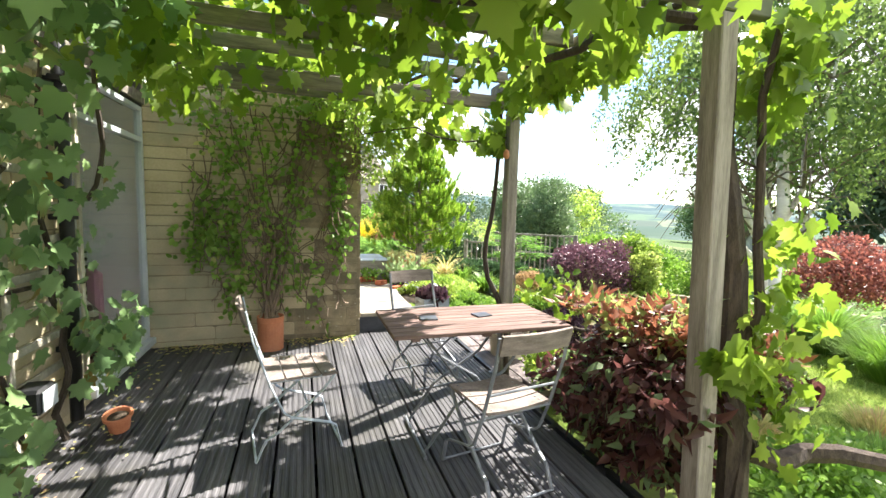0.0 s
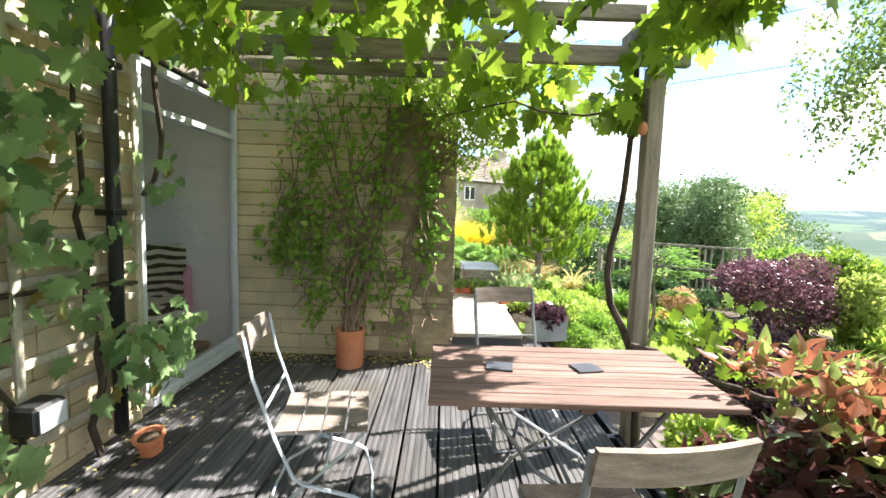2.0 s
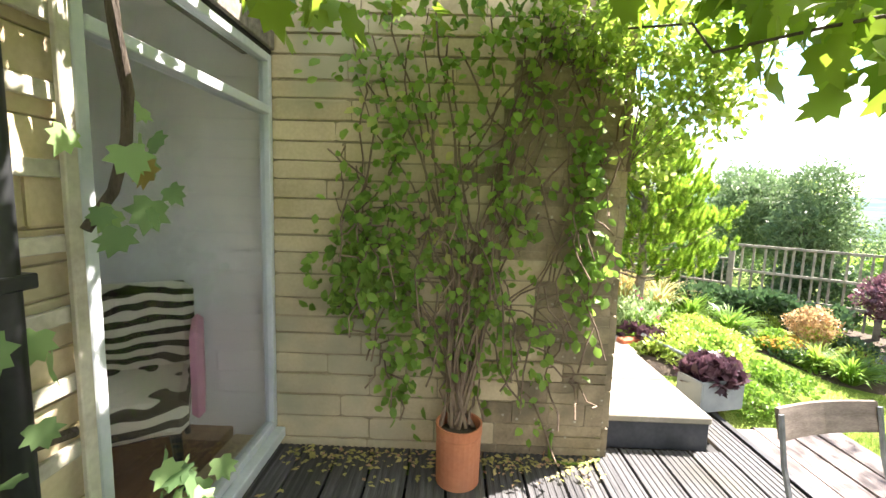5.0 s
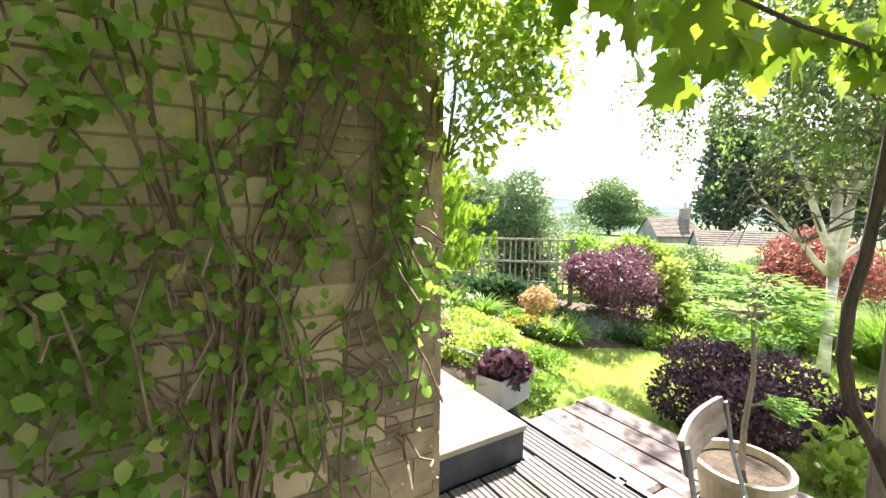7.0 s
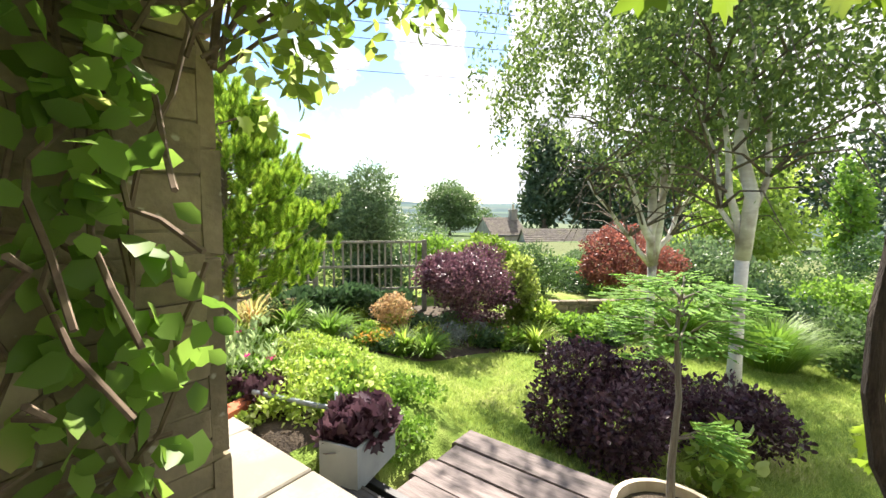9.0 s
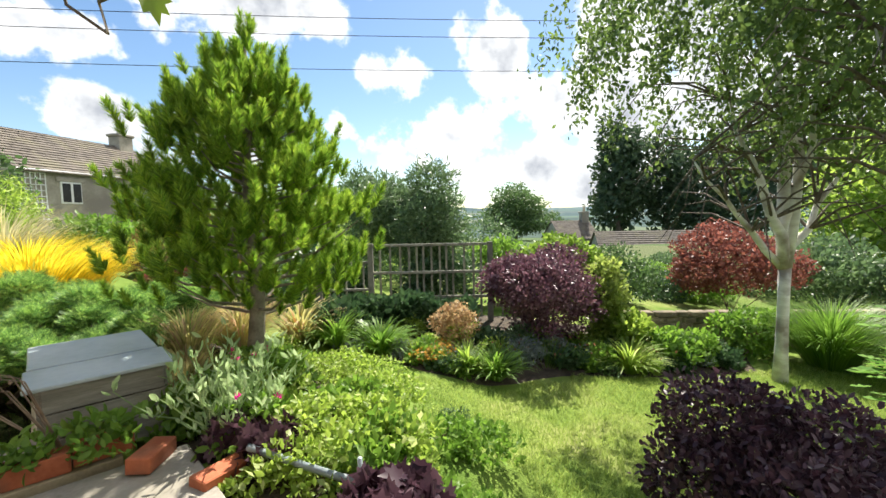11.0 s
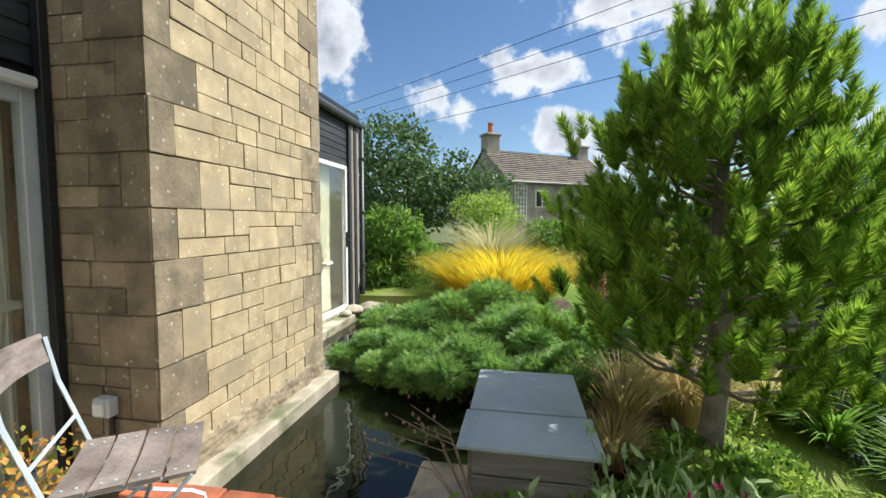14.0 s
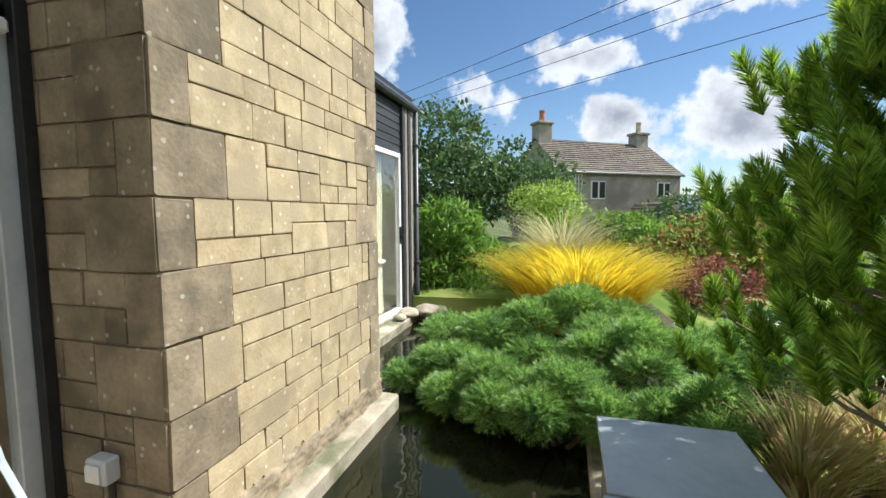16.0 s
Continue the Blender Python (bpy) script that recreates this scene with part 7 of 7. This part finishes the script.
r2 = [vine_leaves(260, (2.82, 1.85, 0.2), (3.25, 2.35, 1.6), 0.082, (0.2, -0.7, 0.4), 6), vine_leaves(150, (2.80, 1.8, 1.7), (3.2, 2.4, 2.4), 0.10, (0.1, -0.6, 0.5), 7),
      vine_leaves(26, (2.6, 1.9, 0.75), (2.72, 2.0, 0.95), 0.12, (-0.2, -0.8, 0.4), 8)]
vine("grape_vine", "leafy grape vine beside the first post", (2.95, 2.1, -0.25), r2, [(wobble((2.95, 2.1, -0.3), (2.95, 2.1, 2.3), 8, 0.04, 11), 0.03, 0.015)], L_VINE)
loop = [(x, y - 0.03, z) for x, y, z in [(2.72, 4.10, -0.2), (2.70, 4.11, 0.30), (2.68, 4.12, 0.50), (2.62, 4.18, 0.68), (2.56, 4.24, 0.82), (2.54, 4.27, 1.0), (2.55, 4.27, 1.18), (2.58, 4.25, 1.35), (2.60, 4.24, 1.55), (2.61, 4.23, 1.78), (2.62, 4.22, 2.05), (2.62, 4.22, 2.35)]]
r3 = [vine_leaves(60, (2.4, 4.0, 1.9), (2.8, 4.35, 2.35), 0.11, (0, -0.5, 0.5), 12), vine_leaves(26, (1.9, 4.1, 1.95), (2.6, 4.5, 2.2), 0.11, (0, -0.5, 0.5), 13),
      vine_leaves(70, (2.76, 3.65, 0.40), (3.3, 4.2, 0.95), 0.075, (0, -0.3, 0.8), 14), vine_leaves(70, (1.0, 4.3, 1.98), (2.6, 4.8, 2.3), 0.13, (0, -0.5, 0.6), 18)]
vine("grape_vine", "grape vine with a twisted dark stem looping up the second post", (2.72, 4.02, -0.25), r3,
     [(loop, 0.026, 0.017), (wobble((2.62, 4.02, 0.60), (3.6, 3.4, 0.30), 7, 0.04, 15), 0.028, 0.012), (wobble((2.64, 4.1, 2.05), (1.2, 4.6, 2.15), 8, 0.05, 16), 0.009, 0.004)], L_VINE)
wl_pieces = [vine_leaves(240, (-0.4, 1.2, 2.3), (0.45, 4.7, 2.56), 0.11, (0.4, -0.2, 0.8), 33), vine_leaves(150, (-0.2, 1.6, 1.95), (0.35, 3.4, 2.4), 0.12, (0.4, -0.6, 0.6), 31), vine_leaves(520, (-0.37, 0.8, 0.25), (-0.20, 3.95, 2.3), 0.108, (1, -0.1, 0.25), 21), vine_leaves(260, (-0.30, 1.2, 1.3), (0.02, 3.4, 2.4), 0.115, (0.8, -0.2, 0.5), 22),
             vine_leaves(120, (-0.32, 1.3, 0.15), (-0.05, 2.6, 1.0), 0.13, (0.8, -0.3, 0.4), 23), vine_leaves(110, (-0.3, 3.5, 0.25), (-0.05, 4.25, 0.85), 0.10, (0.8, -0.3, 0.4), 24),
             vine_leaves(60, (-0.36, 2.4, 0.08), (-0.10, 3.5, 0.6), 0.11, (0.8, -0.3, 0.4), 26),
             vine_leaves(14, (-0.32, 4.0, 1.4), (-0.22, 4.25, 1.8), 0.09, (0.8, -0.3, 0.4), 27)]
vine("wall_vine", "vine with pale green leaves climbing the trellis and downpipe", (-0.36, 3.0, 0), wl_pieces,
     [(wobble((-0.36, 3.7, 0.0), (-0.36, 3.6, 2.3), 16, 0.02, 25), 0.02, 0.010), (wobble((-0.36, 2.4, 0.0), (-0.35, 1.6, 2.3), 10, 0.06, 26), 0.02, 0.01),
      (wobble((-0.36, 4.0, 0.9), (-0.36, 1.2, 1.3), 10, 0.05, 27), 0.014, 0.008), (wobble((-0.36, 3.3, 0.2), (-0.36, 2.9, 2.2), 9, 0.06, 28), 0.014, 0.008),
      ([(-0.34, 4.05, 1.42), (-0.31, 4.11, 1.52), (-0.29, 4.14, 1.66), (-0.27, 4.13, 1.78), (-0.27, 4.10, 1.92), (-0.28, 4.09, 2.1), (-0.29, 4.1, 2.3)], 0.014, 0.017)], L_VINEDK)

# climber on the south pier
r = np.random.default_rng(77)
cl = thing("wall_climber", "small-leaved climber spreading from the tall pot over the stone pier", "climber", (0.67, 5.20, 0.28))
g = Geo()
LP, LT = [], []
for i in range(84):
    x1 = r.uniform(-0.05, 1.55)
    z1 = r.uniform(0.6, 2.75)
    pot_stem = i % 4 == 0
    s = (0.67 + r.uniform(-0.05, 0.05), 5.20, 0.28) if pot_stem else (r.uniform(-0.05, 1.45), 5.37, r.uniform(0.05, 1.5))
    if not pot_stem:
        x1 = min(1.5, max(-0.1, s[0] + r.normal() * 0.30))
    n = 13
    pts = []
    for k in range(n + 1):
        f = k / n
        pts.append((s[0] + (x1 - s[0]) * f ** 1.5 + 0.045 * math.sin(f * 7 + i * 2.1) + 0.02 * math.sin(f * 19 + i) + r.normal() * 0.010, min(5.20 + 0.19 * min(1, f * 4), 5.385) - 0.025 * abs(math.sin(f * 11 + i * 2)), s[2] + (z1 - s[2]) * f + r.normal() * 0.012))
    g.tube([tuple(np.array(p) - np.array((0.67, 5.20, 0.28))) for p in pts], [(0.013 if i % 8 == 0 else 0.009) * (1 - 0.05 * k) if pot_stem else 0.0055 for k in range(n + 1)], 5)
    if i % 3 == 2 or i > 66:
        continue
    for k in range(13):
        q = np.array(pts[r.integers(2, n + 1)]) + r.normal(size=3) * np.array([0.035, 0.015, 0.05]) + np.array([0, -0.025, 0])
        LP.append(q)
for cx0, cz0, sx, sz, m in ((0.10, 1.12, 0.13, 0.16, 330), (0.22, 1.35, 0.07, 0.22, 90), (0.34, 0.95, 0.07, 0.22, 90), (0.30, 1.85, 0.10, 0.16, 80), (0.62, 1.6, 0.06, 0.3, 70), (0.85, 0.75, 0.08, 0.25, 70),
                             (1.32, 1.62, 0.06, 0.28, 120), (1.36, 1.15, 0.06, 0.22, 100), (1.0, 1.35, 0.05, 0.25, 45), (0.15, 2.15, 0.12, 0.2, 60), (1.25, 2.25, 0.2, 0.2, 90), (0.35, 0.5, 0.08, 0.15, 50), (1.1, 0.5, 0.05, 0.2, 30), (0.45, 2.35, 0.4, 0.16, 150), (0.7, 2.0, 0.3, 0.2, 50), (0.95, 2.45, 0.3, 0.12, 120)):
    LP += list(np.column_stack([r.normal(cx0, sx, m), 5.36 - np.abs(r.normal(0, 0.04, m)), r.normal(cz0, sz, m)]))
LP = np.array(LP)
LP = LP[(LP[:, 0] > -0.3) & (LP[:, 0] < 1.68) & (LP[:, 2] > 0.05) & (LP[:, 1] < 5.41)]
n = len(LP)
part("stem_tangle", g, M_TWIG, cl, kind="stuff")
part("leaves", leaf_mesh("leaves", OVAL, LP - np.array((0.67, 5.20, 0.28)), unit(r.normal(size=(n, 3)) * 0.6 + np.array([0, -0.3, -0.5])), unit(np.array([0.1, -1, 0.4]) + r.normal(size=(n, 3)) * 0.5), r.uniform(0.040, 0.082, n), L_CLIMB, np.full(n, 1.3)), None, cl)
bush("corner_climber", "bright small-leaved climber hanging at the corner of the pier", "climber",
     [((1.62, 5.22, 2.28), (0.34, 0.26, 0.32)), ((1.85, 5.18, 2.05), (0.20, 0.18, 0.25)), ((1.62, 5.25, 1.85), (0.12, 0.10, 0.25)), ((1.35, 5.25, 2.4), (0.4, 0.18, 0.2)), ((1.92, 5.30, 2.35), (0.3, 0.26, 0.2))], 3600, 0.045, L_LIME, OVAL, 8, 0.8, 0.3, lift=-0.3, base=(1.50, 5.30, 1.7))

orn = thing("hanging_ornament", "small orange glazed bell hanging from the vine by the post", "ornament", (2.61, 4.03, 1.91))
part("bell", Geo().lathe([(0.006, 0.03), (0.022, 0.015), (0.027, -0.015), (0.022, -0.04), (0.008, -0.05)], (0, 0, 0), 16), M_TERRA, orn, smooth=True)
part("string", Geo().tube([(0, 0, 0.02), (0.0, 0.03, 0.37)], 0.002, 5), M_BLACK, orn)
hose = thing("hose_fitting", "green garden hose end against the foot of the pier", "hose", (1.22, 5.36, 0.0))
part("hose", Geo().tube([(0, 0, 0.0), (0.0, 0.01, 0.10), (0.01, 0.02, 0.16)], 0.012, 8), L_GREEN, hose, smooth=True)
part("loop", Geo().tube([(0, 0, 0.008), (0.08, -0.04, 0.008), (0.2, -0.03, 0.008), (0.3, 0.02, 0.008)], 0.008, 8), L_GREEN, hose, smooth=True)
rr = np.random.default_rng(61)
for k, (x, y) in enumerate(((6.7, 7.55), (7.3, 7.1), (5.9, 8.3), (6.3, 7.9))):
    zz = gz(x, y)
    q = np.column_stack([rr.normal(0, 0.14, 30), rr.normal(0, 0.14, 30), rr.uniform(0.22, 0.42, 30)])
    fl = thing("montbretia", "clump with small bright orange-red flowers in the bed", "perennial", (x, y, zz), group="orange-flowered clumps")
    part("flowers", leaf_mesh("flowers", SIMPLE, q, unit(rr.normal(size=(30, 3)) + np.array([0, 0, 0.5])), rr.normal(size=(30, 3)), np.full(30, 0.035), L_REDTOP), None, fl, kind="stuff")
    g = Geo()
    for p in q[:14]:
        g.tube([(p[0] * 0.2, p[1] * 0.2, 0), tuple(p)], 0.003, 4)
    part("stalk_mass", g, L_GREEN, fl, kind="stuff")

# litter along the foot of the wall
n = 420
LX, LYY = r.uniform(-0.35, 1.5, n), 5.36 - np.abs(r.normal(0, 0.10, n))
LX = np.concatenate([LX, r.normal(-0.22, 0.10, 120)])
LYY = np.concatenate([LYY, r.uniform(2.6, 5.0, 120)])
m = len(LX)
lit = part("dead_leaves", leaf_mesh("dead_leaves", SIMPLE, np.column_stack([LX, LYY, np.full(m, 0.008) + r.uniform(0, 0.012, m)]), unit(np.column_stack([r.normal(size=m), r.normal(size=m), np.full(m, 0.1)])), np.tile([0.0, 0, 1], (m, 1)) + r.normal(size=(m, 3)) * 0.2, r.uniform(0.02, 0.05, m), L_TAN), None, None, "dead leaves and litter along the foot of the wall", kind="stuff")
tagged(lit, category="dead leaves")

# ---- far trees ----
def far_tree(x, y, h, w, seed, lm=None, name="tree", label="dark tree beyond the gardens", n=1500):
    z = gz(x, y) - 0.3
    tree(name, label, (x, y, z), h, [((x + (w * 0.3 * math.sin(seed * 3 + k * 2.1)), y + w * 0.3 * math.cos(seed * 2 + k * 1.7), z + h * (0.38 + 0.5 * k / 6)), (w * (0.62 - 0.05 * k), w * (0.62 - 0.05 * k), h * 0.19)) for k in range(-1, 7)],
         n * 2, h * 0.045, lm or L_FAR, SIMPLE, trunk_r=h * 0.03, limbs=6, shell=0.6, rough=0.3, group="distant trees")


far_tree(52, 27, 14.5, 4.5, 1, label="tall dark poplar in the distance", n=3000)
far_tree(56, 23, 13.0, 5.0, 2, label="tall dark tree beside the poplar", n=3000)
far_tree(54, 18, 12.0, 5.5, 3, label="dark conifer in a distant row", n=3000)
far_tree(52, 12, 13.0, 6.0, 4, label="dark conifer in a distant row", n=2600)
far_tree(50, 5, 13.0, 7.0, 5, label="dark tree in a distant row", n=2600)
far_tree(48, -4, 12.0, 7.0, 6, label="dark tree in a distant row", n=2600)
far_tree(20.5, 5.2, 5.2, 2.6, 7, L_LIME, label="light willow-leaved tree beyond the birches", n=4000)
far_tree(23, 2.0, 5.0, 1.0, 8, L_GREEN, label="slender green column conifer", n=1500)
far_tree(19, -3, 5.0, 2.4, 9, L_GREEN, label="green garden tree beyond the lawn", n=3000)
far_tree(30, 42, 6.5, 5.0, 10, L_MID, label="round green tree beyond the fence", n=6000)
far_tree(52, 42, 8.0, 6.0, 11, L_MID, label="round tree in the valley", n=8000)
far_tree(15, 24, 5.0, 3.4, 12, L_MID, label="green tree beyond the fence", n=3000)
far_tree(22, 30, 5.0, 3.5, 13, L_LIME, label="light green tree beyond the fence", n=2600)
far_tree(-9, 24, 6.5, 5.0, 14, L_MID, label="green tree behind the house", n=3500)
far_tree(12, 34, 4.5, 5.0, 15, label="trees beyond the cottage", n=2500)
far_tree(18, 42, 5.0, 6.0, 16, label="trees beyond the cottage", n=2500)

# ---- low wall and small shed down the slope ----
rw = thing("garden_wall", "low dry stone wall at the far side of the bed", "garden wall", (0, 0, 0))
r = np.random.default_rng(9)
drm = [Geo().box((0, 0, 0), (1, 1, 1), 0.12).mesh("stone", M_QUOIN)]
A, B = Vector((8.6, 8.3, 0)), Vector((11.6, 5.0, 0))
fr = pose(A.x, A.y, 0, 0, 0, math.degrees(math.atan2(B.y - A.y, B.x - A.x)))
part("core", Geo().box((0, 0.03, -1.2), ((B - A).length, 0.25, -0.42), 0, fr), M_MORTAR, rw)
z = -0.95
while z < -0.40:
    u = 0
    while u < (B - A).length - 0.1:
        w = r.uniform(0.16, 0.38)
        o = new("stone", drm[0])
        o.parent = rw
        o.matrix_basis = fr @ pose(u, 0, z, r.uniform(-3, 3), r.uniform(-3, 3), r.uniform(-3, 3)) @ Matrix.Diagonal((w - 0.015, 0.16, 0.088, 1))
        u += w
    z += 0.1
shed = thing("small_shed", "small wooden nesting shelter on a post by the lawn", "shelter", (11.5, 2.4, gz(11.5, 2.4)))
part("post", Geo().box((-0.05, -0.05, -0.1), (0.05, 0.05, 0.75), 0.004), M_GREYWOOD, shed)
part("body", Geo().box((-0.25, -0.2, 0.75), (0.25, 0.2, 1.0), 0.01), M_GREYWOOD, shed)
g = Geo()
g.v = [(-0.32, -0.26, 1.0), (0.32, -0.26, 1.0), (0.32, 0.26, 1.0), (-0.32, 0.26, 1.0), (-0.32, 0, 1.25), (0.32, 0, 1.25)]
g.f = [(0, 1, 5, 4), (2, 3, 4, 5), (0, 4, 3), (1, 2, 5), (0, 3, 2, 1)]
part("roof", g, M_GREYWOOD, shed)

# ---- lawn blades ----
N = 170000
r = np.random.default_rng(99)
LXY = np.column_stack([r.uniform(3.1, 9.5, N), r.uniform(2.5, 9.8, N)])
edge_far = 8.55 - 0.28 * (LXY[:, 0] - 4.3)
keep = (LXY[:, 0] > 3.55 + 0.35 * np.clip(LXY[:, 1] - 6, 0, 2)) & (LXY[:, 1] < np.interp(LXY[:, 0], (4.2, 4.6, 4.95, 5.3, 6.1, 6.6, 7.6, 8.3, 10.0), (9.7, 8.7, 8.15, 7.85, 7.6, 7.45, 6.75, 6.35, 5.8)) + 0.08 * np.sin(LXY[:, 0] * 9))
LXY = LXY[keep]
n = len(LXY)
lz = ground_z(LXY[:, 0], LXY[:, 1]) - 0.004
me = leaf_mesh("grass", (np.array([(-0.05, 0, 0), (0.05, 0, 0), (0.03, 0.6, 0.08), (0, 1, 0.3)], float), [(0, 1, 2), (0, 2, 3)]),
               np.column_stack([LXY, lz]), unit(np.column_stack([r.normal(size=n) * 0.5, r.normal(size=n) * 0.5, np.ones(n)])), r.normal(size=(n, 3)), r.uniform(0.025, 0.06, n), L_TURF)
tagged(part("grass", me, None, None, "sunlit mown lawn grass with paler worn patches", kind="stuff"), category="grass")

# ---- wall stones ----
single_courses(pier_a, pose(-0.44, 5.455, -0.05), 1.98, TOP, 3, PSTONES, QSTONES, 1.15)
for job in wall_jobs:
    ashlar(job[0], job[1], job[2], job[3], job[4], job[5], job[6], job[7], job[8], job[9], course=job[10], lo=job[11], hi=job[12])
